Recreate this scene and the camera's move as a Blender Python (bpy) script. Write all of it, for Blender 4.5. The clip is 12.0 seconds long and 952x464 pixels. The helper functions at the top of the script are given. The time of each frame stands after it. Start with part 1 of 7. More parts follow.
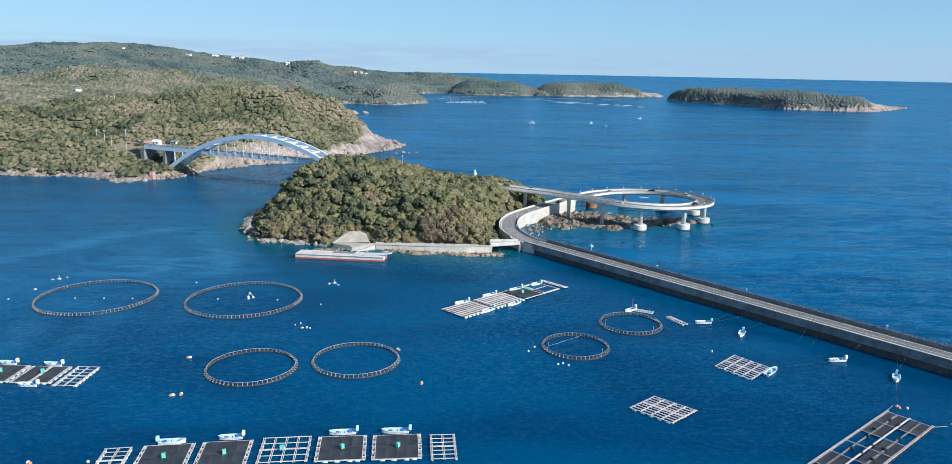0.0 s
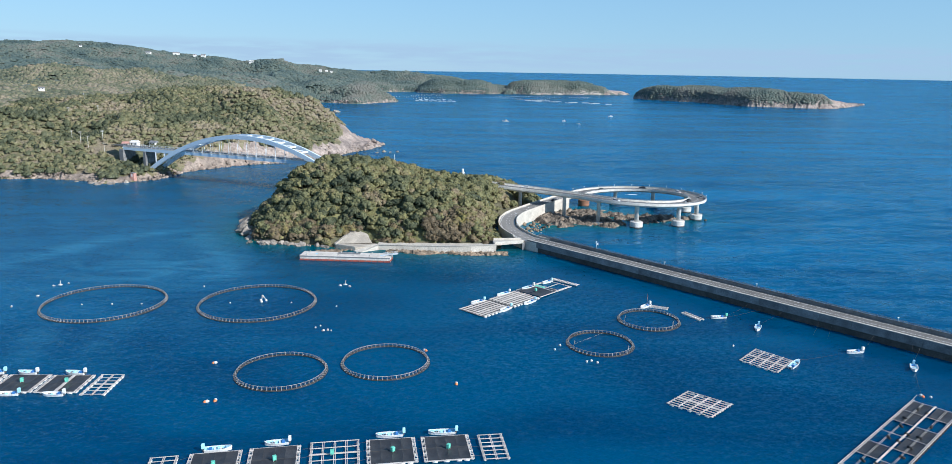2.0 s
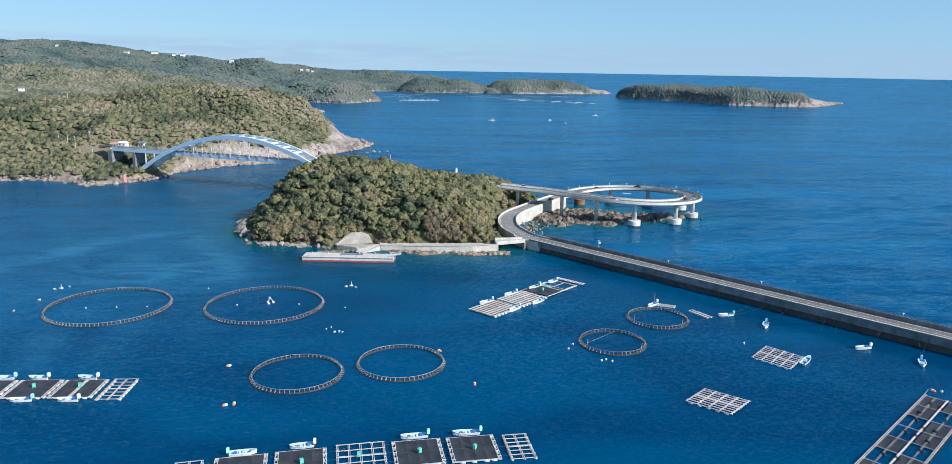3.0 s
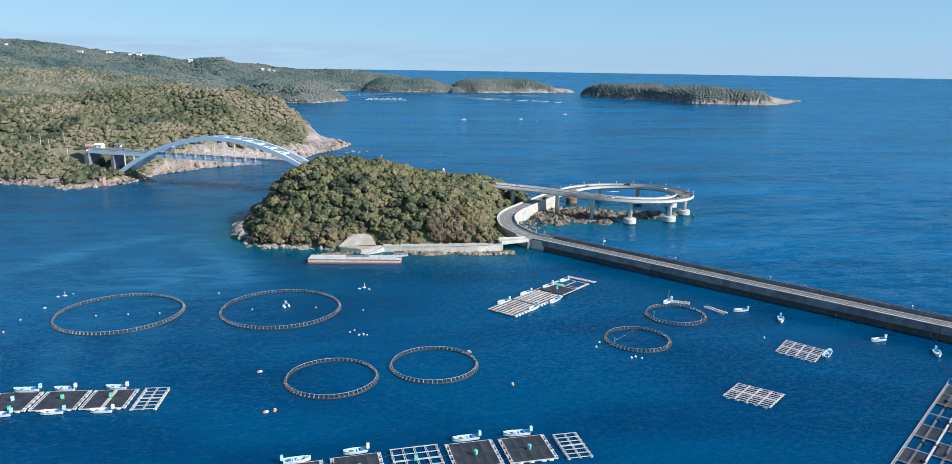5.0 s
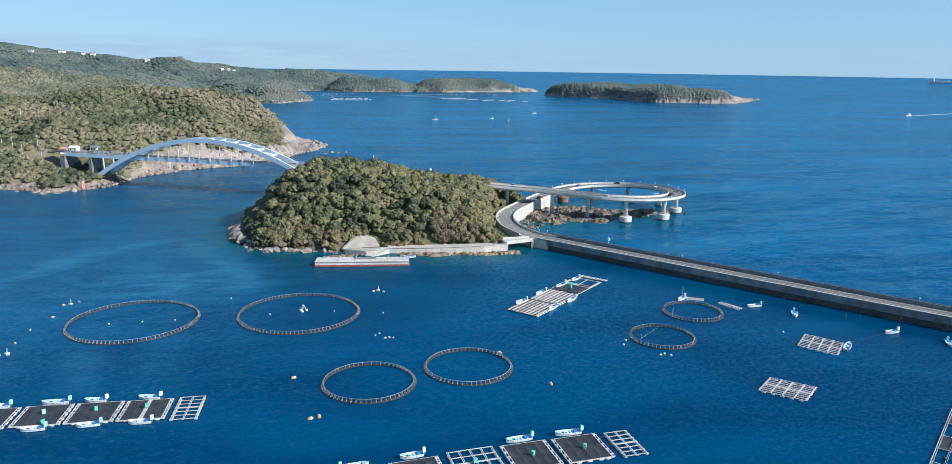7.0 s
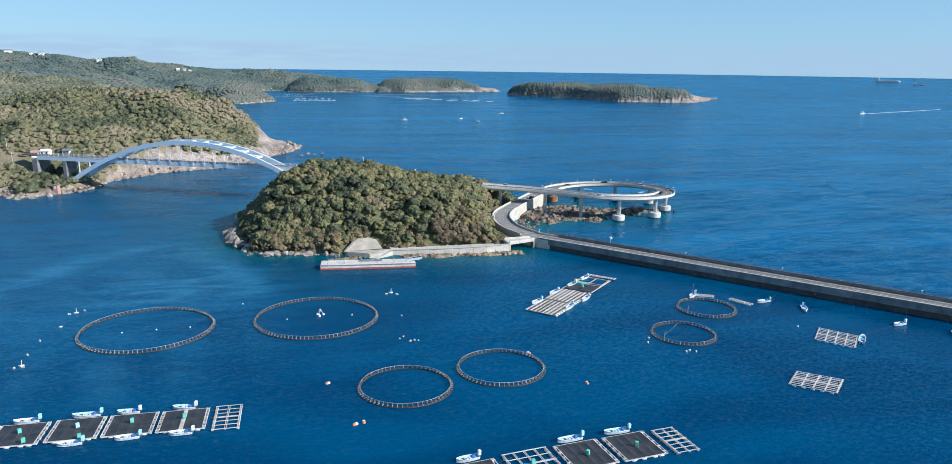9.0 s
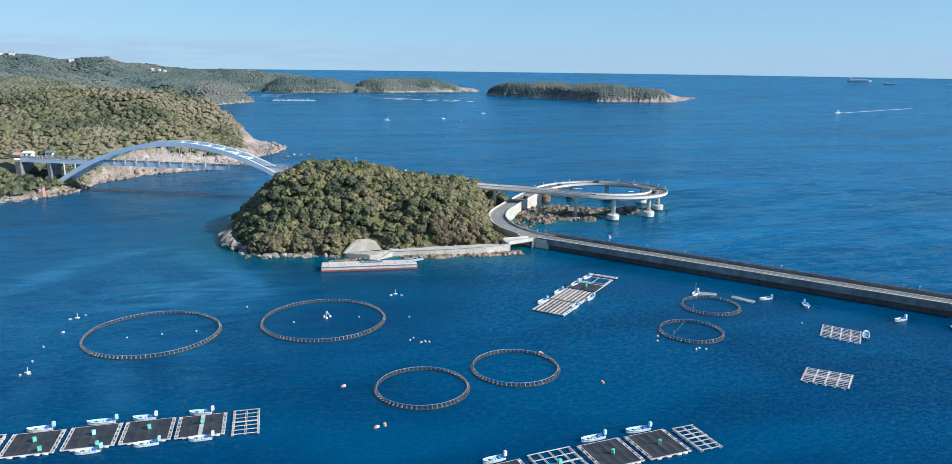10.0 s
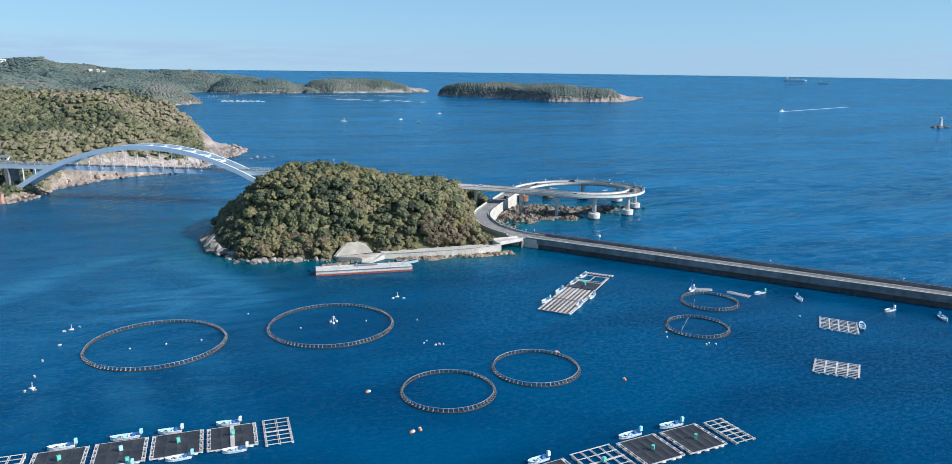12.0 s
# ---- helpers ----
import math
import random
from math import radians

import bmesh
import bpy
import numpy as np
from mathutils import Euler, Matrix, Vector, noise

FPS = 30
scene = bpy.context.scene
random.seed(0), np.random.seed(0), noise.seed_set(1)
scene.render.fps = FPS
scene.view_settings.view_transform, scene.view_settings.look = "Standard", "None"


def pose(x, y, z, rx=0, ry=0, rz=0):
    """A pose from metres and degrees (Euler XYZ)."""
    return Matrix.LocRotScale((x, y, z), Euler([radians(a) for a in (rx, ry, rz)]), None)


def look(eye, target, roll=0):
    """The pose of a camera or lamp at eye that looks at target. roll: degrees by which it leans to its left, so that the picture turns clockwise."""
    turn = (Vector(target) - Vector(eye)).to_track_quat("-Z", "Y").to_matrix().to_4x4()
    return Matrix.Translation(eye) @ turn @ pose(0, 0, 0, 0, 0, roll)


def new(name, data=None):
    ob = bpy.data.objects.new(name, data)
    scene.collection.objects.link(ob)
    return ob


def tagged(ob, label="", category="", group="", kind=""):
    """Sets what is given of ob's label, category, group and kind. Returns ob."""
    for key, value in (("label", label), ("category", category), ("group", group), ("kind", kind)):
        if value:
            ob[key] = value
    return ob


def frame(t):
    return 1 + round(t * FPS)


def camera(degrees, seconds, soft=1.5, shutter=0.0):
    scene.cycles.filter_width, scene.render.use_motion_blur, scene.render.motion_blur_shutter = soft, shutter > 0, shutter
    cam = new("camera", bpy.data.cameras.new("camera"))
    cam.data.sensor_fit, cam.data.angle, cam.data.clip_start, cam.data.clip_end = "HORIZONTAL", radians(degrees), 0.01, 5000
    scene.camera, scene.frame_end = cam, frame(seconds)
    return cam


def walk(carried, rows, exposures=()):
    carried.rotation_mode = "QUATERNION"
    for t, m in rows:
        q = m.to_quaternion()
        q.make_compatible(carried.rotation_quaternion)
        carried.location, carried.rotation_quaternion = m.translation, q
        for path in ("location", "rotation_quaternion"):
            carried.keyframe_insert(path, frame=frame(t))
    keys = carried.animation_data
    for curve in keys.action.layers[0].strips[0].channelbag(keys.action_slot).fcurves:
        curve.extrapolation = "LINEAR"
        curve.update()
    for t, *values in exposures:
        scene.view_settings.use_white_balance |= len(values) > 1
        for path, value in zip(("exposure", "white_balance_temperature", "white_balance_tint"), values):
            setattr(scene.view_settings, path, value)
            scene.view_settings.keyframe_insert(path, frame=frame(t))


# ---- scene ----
cam = camera(66.2, 12.0, soft=0.6)
PATH = [
    (0, (1.13, 0.50, 79.06), (1.138, 98.107, 57.339), 1.00),
    (0.5, (-3.21, 0.46, 79.10), (-2.004, 98.049, 57.332), 0.98),
    (1, (-7.63, 0.49, 79.14), (-5.195, 98.057, 57.327), 0.96),
    (1.5, (-12.14, 0.61, 79.17), (-8.434, 98.128, 57.325), 0.94),
    (2, (-16.72, 0.81, 79.21), (-11.722, 98.261, 57.326), 0.92),
    (2.5, (-21.36, 1.09, 79.24), (-15.054, 98.456, 57.329), 0.90),
    (3, (-26.05, 1.45, 79.27), (-18.428, 98.711, 57.334), 0.88),
    (5, (-45.20, 3.64, 79.37), (-32.242, 100.327, 57.375), 0.82),
    (5.5, (-50.03, 4.38, 79.39), (-35.744, 100.877, 57.390), 0.80),
    (6, (-54.88, 5.19, 79.41), (-39.249, 101.484, 57.406), 0.79),
    (6.5, (-59.72, 6.09, 79.43), (-42.750, 102.147, 57.423), 0.77),
    (7, (-64.56, 7.05, 79.44), (-46.236, 102.864, 57.442), 0.75),
    (9, (-83.73, 11.65, 79.48), (-59.800, 106.230, 57.526), 0.70),
    (9.5, (-88.45, 12.98, 79.49), (-63.034, 107.179, 57.548), 0.68),
    (10, (-93.12, 14.39, 79.49), (-66.178, 108.161, 57.571), 0.67),
    (10.5, (-97.76, 15.86, 79.49), (-69.218, 109.169, 57.594), 0.66),
    (11, (-102.35, 17.41, 79.49), (-72.138, 110.195, 57.617), 0.64),
    (11.5, (-106.88, 19.03, 79.49), (-74.924, 111.232, 57.640), 0.63),
    (12, (-111.36, 20.72, 79.48), (-77.559, 112.266, 57.663), 0.62),
]
walk(cam, [(t, look(eye, target, roll)) for t, eye, target, roll in PATH], [(0.0, 0.41, 5800, 9), (12.0, 0.41, 5800, 9)])

# ---- world, sun and exposure ----
SUN_TO = Vector((math.cos(radians(32)) * 0.80, -math.cos(radians(32)) * 0.60, math.sin(radians(32)))).normalized()
world = bpy.data.worlds.new("sky")
scene.world = world
world.use_nodes = True
wn = world.node_tree
sky = wn.nodes.new("ShaderNodeTexSky")
sky.sky_type = "NISHITA"
sky.sun_disc = False
sky.sun_elevation = radians(32)
sky.sun_rotation = math.atan2(SUN_TO.x, SUN_TO.y)
sky.altitude = 0
sky.air_density, sky.dust_density, sky.ozone_density = 1.0, 0.0, 4.0
haze = wn.nodes.new("ShaderNodeMix")  # thin sea haze pales the clear sky evenly
haze.data_type = "RGBA"
haze.inputs[7].default_value = (2.6, 4.75, 6.6, 1)
way, part_z, fade = wn.nodes.new("ShaderNodeTexCoord"), wn.nodes.new("ShaderNodeSeparateXYZ"), wn.nodes.new("ShaderNodeMapRange")
fade.inputs[1].default_value, fade.inputs[2].default_value, fade.inputs[3].default_value, fade.inputs[4].default_value = 0.0, 0.4, 0.76, 0.15
wn.links.new(way.outputs["Generated"], part_z.inputs[0])
wn.links.new(part_z.outputs["Z"], fade.inputs[0])
wn.links.new(fade.outputs[0], haze.inputs[0])
wn.links.new(sky.outputs[0], haze.inputs[6])
# a thin bank of far cloud low over the sea
stretch, puff, band, low, high = wn.nodes.new("ShaderNodeMapping"), wn.nodes.new("ShaderNodeTexNoise"), wn.nodes.new("ShaderNodeMapRange"), wn.nodes.new("ShaderNodeMapRange"), wn.nodes.new("ShaderNodeMapRange")
bank, bank2, veil = wn.nodes.new("ShaderNodeMath"), wn.nodes.new("ShaderNodeMath"), wn.nodes.new("ShaderNodeMix")
stretch.inputs["Scale"].default_value = (9, 9, 90)
puff.inputs["Scale"].default_value, puff.inputs["Detail"].default_value = 1.6, 6
for node, a, b, c, d in ((band, 0.36, 0.56, 0.10, 0.80), (low, -0.004, 0.006, 0.0, 1.0), (high, 0.024, 0.036, 1.0, 0.0)):
    node.inputs[1].default_value, node.inputs[2].default_value, node.inputs[3].default_value, node.inputs[4].default_value = a, b, c, d
bank.operation = bank2.operation = "MULTIPLY"
veil.data_type = "RGBA"
veil.inputs[7].default_value = (3.7, 4.95, 6.2, 1)
wn.links.new(way.outputs["Generated"], stretch.inputs[0])
wn.links.new(stretch.outputs[0], puff.inputs["Vector"])
wn.links.new(puff.outputs["Fac"], band.inputs[0])
wn.links.new(part_z.outputs["Z"], low.inputs[0])
wn.links.new(part_z.outputs["Z"], high.inputs[0])
wn.links.new(band.outputs[0], bank.inputs[0])
wn.links.new(low.outputs[0], bank.inputs[1])
wn.links.new(bank.outputs[0], bank2.inputs[0])
wn.links.new(high.outputs[0], bank2.inputs[1])
wn.links.new(bank2.outputs[0], veil.inputs[0])
wn.links.new(haze.outputs[2], veil.inputs[6])
wn.links.new(veil.outputs[2], wn.nodes["Background"].inputs[0])
wn.nodes["Background"].inputs[1].default_value = 0.088
sun = new("sun", bpy.data.lights.new("sun", "SUN"))
sun.data.energy, sun.data.angle, sun.data.color = 5.0, radians(0.55), (1.0, 0.94, 0.85)
sun.matrix_world = look((0, 0, 0), -SUN_TO)


# ---- materials ----
def mat(name, c1, c2=None, scale=1.0, rough=0.7, fine=6.0, bump=0.2, depth=0.05, metal=0.0, rand=0.0, island=False, grime=0.25, spec=0.4):
    """Two colours mixed by a broad noise, a fine grain on top, and relief."""
    m = bpy.data.materials.new(name)
    m.use_nodes = True
    nt = m.node_tree
    N, L = nt.nodes.new, nt.links.new
    bsdf = nt.nodes["Principled BSDF"]
    geo = N("ShaderNodeNewGeometry")
    big, small = N("ShaderNodeTexNoise"), N("ShaderNodeTexNoise")
    big.inputs["Scale"].default_value, big.inputs["Detail"].default_value = scale, 5
    small.inputs["Scale"].default_value, small.inputs["Detail"].default_value = scale * fine, 4
    L(geo.outputs["Position"], big.inputs["Vector"]), L(geo.outputs["Position"], small.inputs["Vector"])
    ramp = N("ShaderNodeMapRange")
    ramp.inputs[1].default_value, ramp.inputs[2].default_value = 0.35, 0.65
    L(big.outputs["Fac"], ramp.inputs[0])
    mix = N("ShaderNodeMix")
    mix.data_type = "RGBA"
    mix.inputs[6].default_value, mix.inputs[7].default_value = (*c1, 1), (*(c2 or c1), 1)
    L(ramp.outputs[0], mix.inputs[0])
    grain = N("ShaderNodeMapRange")
    grain.inputs[1].default_value, grain.inputs[2].default_value = 0.25, 0.75
    grain.inputs[3].default_value, grain.inputs[4].default_value = 1 - grime, 1 + grime
    L(small.outputs["Fac"], grain.inputs[0])
    last = grain.outputs[0]
    if rand:
        src = geo.outputs["Random Per Island"] if island else N("ShaderNodeObjectInfo").outputs["Random"]
        rr, mul = N("ShaderNodeMapRange"), N("ShaderNodeMath")
        rr.inputs[3].default_value, rr.inputs[4].default_value = 1 - rand, 1 + rand
        mul.operation = "MULTIPLY"
        L(src, rr.inputs[0]), L(rr.outputs[0], mul.inputs[0]), L(last, mul.inputs[1])
        last = mul.outputs[0]
    tint = N("ShaderNodeVectorMath")
    tint.operation = "SCALE"
    L(mix.outputs[2], tint.inputs[0]), L(last, tint.inputs["Scale"])
    L(tint.outputs[0], bsdf.inputs["Base Color"])
    bsdf.inputs["Roughness"].default_value, bsdf.inputs["Metallic"].default_value = rough, metal
    bsdf.inputs["Specular IOR Level"].default_value = spec
    if bump:
        bp = N("ShaderNodeBump")
        bp.inputs["Strength"].default_value, bp.inputs["Distance"].default_value = bump, depth
        L(small.outputs["Fac"], bp.inputs["Height"]), L(bp.outputs[0], bsdf.inputs["Normal"])
    return m


def leaf_material(name, colours, patch, lift, spot=1.0):
    """Foliage: species patches by place, each clump a little different."""
    m = bpy.data.materials.new(name)
    m.use_nodes = True
    nt = m.node_tree
    N, L = nt.nodes.new, nt.links.new
    bsdf = nt.nodes["Principled BSDF"]
    geo = N("ShaderNodeNewGeometry")
    big, small = N("ShaderNodeTexNoise"), N("ShaderNodeTexNoise")
    big.inputs["Scale"].default_value, big.inputs["Detail"].default_value = patch, 6
    big.inputs["Roughness"].default_value = 0.65
    small.inputs["Scale"].default_value, small.inputs["Detail"].default_value = 1.1, 3
    L(geo.outputs["Position"], big.inputs["Vector"]), L(geo.outputs["Position"], small.inputs["Vector"])
    info = N("ShaderNodeObjectInfo")
    shift, add, isl = N("ShaderNodeMath"), N("ShaderNodeMath"), N("ShaderNodeMath")
    shift.operation, shift.inputs[1].default_value, shift.inputs[2].default_value = "MULTIPLY_ADD", 0.24, -0.12
    L(info.outputs["Random"], shift.inputs[0])
    L(shift.outputs[0], add.inputs[0]), L(big.outputs["Fac"], add.inputs[1])
    isl.operation, isl.inputs[1].default_value, isl.inputs[2].default_value = "MULTIPLY_ADD", 0.12 * spot, -0.06 * spot
    L(geo.outputs["Random Per Island"], isl.inputs[0])
    tot = N("ShaderNodeMath")
    L(add.outputs[0], tot.inputs[0]), L(isl.outputs[0], tot.inputs[1])
    tree, own, tot2 = N("ShaderNodeTexNoise"), N("ShaderNodeMath"), N("ShaderNodeMath")
    tree.inputs["Scale"].default_value, tree.inputs["Detail"].default_value = 0.17, 1
    own.operation, own.inputs[1].default_value, own.inputs[2].default_value = "MULTIPLY_ADD", 0.30 * spot, -0.15 * spot
    L(geo.outputs["Position"], tree.inputs["Vector"]), L(tree.outputs["Fac"], own.inputs[0])
    L(tot.outputs[0], tot2.inputs[0]), L(own.outputs[0], tot2.inputs[1])
    ramp = N("ShaderNodeValToRGB")
    while len(ramp.color_ramp.elements) < len(colours):
        ramp.color_ramp.elements.new(0.5)
    for k, (at, c) in enumerate(colours):
        ramp.color_ramp.elements[k].position, ramp.color_ramp.elements[k].color = at, (*c, 1)
    L(tot2.outputs[0], ramp.inputs[0])
    grain = N("ShaderNodeMapRange")
    grain.inputs[1].default_value, grain.inputs[2].default_value = 0.3, 0.7
    grain.inputs[3].default_value, grain.inputs[4].default_value = 0.65 * lift, 1.35 * lift
    L(small.outputs["Fac"], grain.inputs[0])
    tint = N("ShaderNodeVectorMath")
    tint.operation = "SCALE"
    L(ramp.outputs[0], tint.inputs[0]), L(grain.outputs[0], tint.inputs["Scale"])
    L(tint.outputs[0], bsdf.inputs["Base Color"])
    bsdf.inputs["Roughness"].default_value, bsdf.inputs["Specular IOR Level"].default_value = 0.6, 0.25
    return m


def sea_material():
    m = bpy.data.materials.new("sea_water")
    m.use_nodes = True
    nt = m.node_tree
    N, L = nt.nodes.new, nt.links.new
    bsdf = nt.nodes["Principled BSDF"]
    geo = N("ShaderNodeNewGeometry")
    shoal = N("ShaderNodeAttribute")
    shoal.attribute_name = "shoal"

    def wave(sx, sy, turn, detail, rough=0.55, warp=0.0):
        mp, nz = N("ShaderNodeMapping"), N("ShaderNodeTexNoise")
        mp.inputs["Rotation"].default_value = (0, 0, radians(turn))
        mp.inputs["Scale"].default_value = (sx, sy, 0.2)
        nz.inputs["Scale"].default_value, nz.inputs["Detail"].default_value = 1, detail
        nz.inputs["Roughness"].default_value, nz.inputs["Distortion"].default_value = rough, warp
        L(geo.outputs["Position"], mp.inputs[0]), L(mp.outputs[0], nz.inputs["Vector"])
        return nz.outputs["Fac"]

    deep = N("ShaderNodeMix")
    deep.data_type = "RGBA"
    deep.inputs[6].default_value, deep.inputs[7].default_value = (*DEEP_A, 1), (*DEEP_B, 1)
    # the sheen of calm slicks is mixed in as two water tones
    cl = N("ShaderNodeMapRange")
    cl.inputs[1].default_value, cl.inputs[2].default_value = 0.40, 0.62
    L(wave(0.007, 0.017, 12, 4, 0.5, 1.6), cl.inputs[0]), L(cl.outputs[0], deep.inputs[0])
    # open water: sheen of wind-roughened streaks and swell, painted as lighter water colour
    open_on, streak, swell, sheen_bands, open_sea = N("ShaderNodeAttribute"), N("ShaderNodeMapRange"), N("ShaderNodeMapRange"), N("ShaderNodeMath"), N("ShaderNodeMix")
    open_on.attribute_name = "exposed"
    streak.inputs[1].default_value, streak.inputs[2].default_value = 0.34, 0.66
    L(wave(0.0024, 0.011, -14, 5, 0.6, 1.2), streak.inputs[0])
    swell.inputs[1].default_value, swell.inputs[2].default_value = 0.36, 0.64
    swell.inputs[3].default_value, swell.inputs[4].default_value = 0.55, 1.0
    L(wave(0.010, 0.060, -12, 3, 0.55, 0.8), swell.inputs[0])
    sheen_bands.operation = "MULTIPLY"
    L(streak.outputs[0], sheen_bands.inputs[0]), L(swell.outputs[0], sheen_bands.inputs[1])
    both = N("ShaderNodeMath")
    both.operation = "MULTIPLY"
    L(sheen_bands.outputs[0], both.inputs[0]), L(open_on.outputs["Fac"], both.inputs[1])
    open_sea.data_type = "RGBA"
    open_sea.inputs[7].default_value = (*OPEN_SHEEN, 1)
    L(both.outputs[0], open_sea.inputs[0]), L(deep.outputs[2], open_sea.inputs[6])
    col = N("ShaderNodeMix")
    col.data_type = "RGBA"
    col.inputs[7].default_value = (*SHOAL, 1)
    # reflective sheen painted as pale swirls over the sheltered side of the bay
    sheen, swirl, cover, tinted = N("ShaderNodeAttribute"), N("ShaderNodeMapRange"), N("ShaderNodeMath"), N("ShaderNodeMix")
    sheen.attribute_name = "sheen"
    swirl.inputs[1].default_value, swirl.inputs[2].default_value = 0.30, 0.62
    L(wave(0.030, 0.075, 25, 4, 0.55, 1.4), swirl.inputs[0])
    cover.operation = "MULTIPLY"
    L(sheen.outputs["Fac"], cover.inputs[0]), L(swirl.outputs[0], cover.inputs[1])
    tinted.data_type = "RGBA"
    tinted.inputs[7].default_value = (0.026, 0.140, 0.250, 1)
    L(cover.outputs[0], tinted.inputs[0]), L(open_sea.outputs[2], tinted.inputs[6])
    L(tinted.outputs[2], col.inputs[6]), L(shoal.outputs["Fac"], col.inputs[0])
    body, gloss, blend, fres, half = N("ShaderNodeSubsurfaceScattering"), N("ShaderNodeBsdfGlossy"), N("ShaderNodeMixShader"), N("ShaderNodeFresnel"), N("ShaderNodeMath")
    nt.nodes.remove(bsdf)
    L(col.outputs[2], body.inputs["Color"])
    body.falloff = "BURLEY"
    body.inputs["Scale"].default_value, body.inputs["Radius"].default_value = 1.0, (8, 20, 30)
    fres.inputs["IOR"].default_value = 1.333
    half.operation, half.inputs[1].default_value = "MULTIPLY", 0.67
    cap = N("ShaderNodeMath")
    cap.operation, cap.inputs[1].default_value = "MINIMUM", 0.42
    gloss.inputs["Color"].default_value = (0.58, 0.86, 1.0, 1)
    L(fres.outputs[0], half.inputs[0]), L(half.outputs[0], cap.inputs[0]), L(cap.outputs[0], blend.inputs[0])
    skin, turbid = N("ShaderNodeBsdfDiffuse"), N("ShaderNodeMixShader")
    turbid.inputs[0].default_value = 0.5
    L(col.outputs[2], skin.inputs["Color"]), L(skin.outputs[0], turbid.inputs[1]), L(body.outputs[0], turbid.inputs[2])
    L(turbid.outputs[0], blend.inputs[1]), L(gloss.outputs[0], blend.inputs[2])
    L(blend.outputs[0], nt.nodes["Material Output"].inputs["Surface"])
    rg = N("ShaderNodeMapRange")
    rg.inputs[1].default_value, rg.inputs[2].default_value = 0.35, 0.68
    rg.inputs[3].default_value, rg.inputs[4].default_value = 0.12, 0.16
    calm = wave(0.011, 0.035, 20, 4, 0.55, 0.9)
    L(calm, rg.inputs[0]), L(rg.outputs[0], gloss.inputs["Roughness"])
    # wave slopes: long swell, wind waves and small ripples lying across the wind
    exposed, sea_on, amt = N("ShaderNodeAttribute"), N("ShaderNodeMapRange"), N("ShaderNodeMapRange")
    exposed.attribute_name = "exposed"  # sheltered bay to open sea
    sea_on.inputs[3].default_value, sea_on.inputs[4].default_value = 0.13, 1.0
    L(exposed.outputs["Fac"], sea_on.inputs[0])
    amt.inputs[1].default_value, amt.inputs[2].default_value = 0.35, 0.68
    amt.inputs[3].default_value, amt.inputs[4].default_value = 0.80, 1.10
    L(calm, amt.inputs[0])

    def slope(sx, sy, turn, detail, k, by):
        mp, nz, mid, on = N("ShaderNodeMapping"), N("ShaderNodeTexNoise"), N("ShaderNodeVectorMath"), N("ShaderNodeVectorMath")
        mp.inputs["Rotation"].default_value, mp.inputs["Scale"].default_value = (0, 0, radians(turn)), (sx, sy, 0.2)
        nz.inputs["Scale"].default_value, nz.inputs["Detail"].default_value, nz.inputs["Roughness"].default_value = 1, detail, 0.6
        L(geo.outputs["Position"], mp.inputs[0]), L(mp.outputs[0], nz.inputs["Vector"])
        mid.operation = "MULTIPLY_ADD"
        mid.inputs[1].default_value, mid.inputs[2].default_value = (k, k, 0), (-k / 2, -k / 2, 0)
        on.operation = "SCALE"
        L(nz.outputs["Color"], mid.inputs[0]), L(mid.outputs[0], on.inputs[0]), L(by.outputs[0], on.inputs["Scale"])
        return on.outputs[0]

    total = geo.outputs["Normal"]
    for s in (slope(0.020, 0.055, 16, 3, 0.26, sea_on), slope(0.055, 0.12, -8, 3, 0.36, sea_on), slope(0.15, 0.32, 22, 3, 0.42, sea_on), slope(0.62, 1.05, 14, 2, 0.50, amt), slope(1.7, 2.3, -10, 2, 0.50, amt)):
        add = N("ShaderNodeVectorMath")
        L(total, add.inputs[0]), L(s, add.inputs[1])
        total = add.outputs[0]
    unit = N("ShaderNodeVectorMath")
    unit.operation = "NORMALIZE"
    L(total, unit.inputs[0])
    for node in (body, skin, gloss, fres):
        L(unit.outputs[0], node.inputs["Normal"])
    return m


DEEP_A, DEEP_B, OPEN_SHEEN, SHOAL = (0.0005, 0.040, 0.106), (0.0012, 0.061, 0.145), (0.0040, 0.117, 0.264), (0.005, 0.108, 0.106)
SEA = sea_material()
CONCRETE = mat("pale_concrete", (0.58, 0.53, 0.455), (0.45, 0.415, 0.355), 0.25, 0.85, 8, 0.3, 0.03, rand=0.06)
WALLGREY = mat("weathered_concrete", (0.24, 0.24, 0.235), (0.15, 0.15, 0.15), 0.35, 0.9, 7, 0.35, 0.04, rand=0.12)
TIDEWALL = mat("tide_stained_concrete", (0.085, 0.08, 0.07), (0.05, 0.05, 0.045), 0.5, 0.9, 6, 0.4, 0.05, rand=0.15)
ASPHALT = mat("asphalt", (0.085, 0.083, 0.08), (0.06, 0.06, 0.06), 0.3, 0.9, 12, 0.2, 0.02)
PALEROAD = mat("worn_pale_asphalt", (0.26, 0.243, 0.222), (0.19, 0.18, 0.168), 0.3, 0.9, 12, 0.2, 0.02)
GREYROAD = mat("worn_grey_asphalt", (0.175, 0.165, 0.152), (0.13, 0.124, 0.116), 0.3, 0.9, 12, 0.2, 0.02)
PAINT = mat("white_road_paint", (0.75, 0.75, 0.72), (0.6, 0.6, 0.58), 0.8, 0.7, 8, 0)
VIADUCT = mat("white_viaduct_concrete", (0.66, 0.625, 0.565), (0.53, 0.50, 0.445), 0.15, 0.8, 9, 0.2, 0.03, rand=0.05)
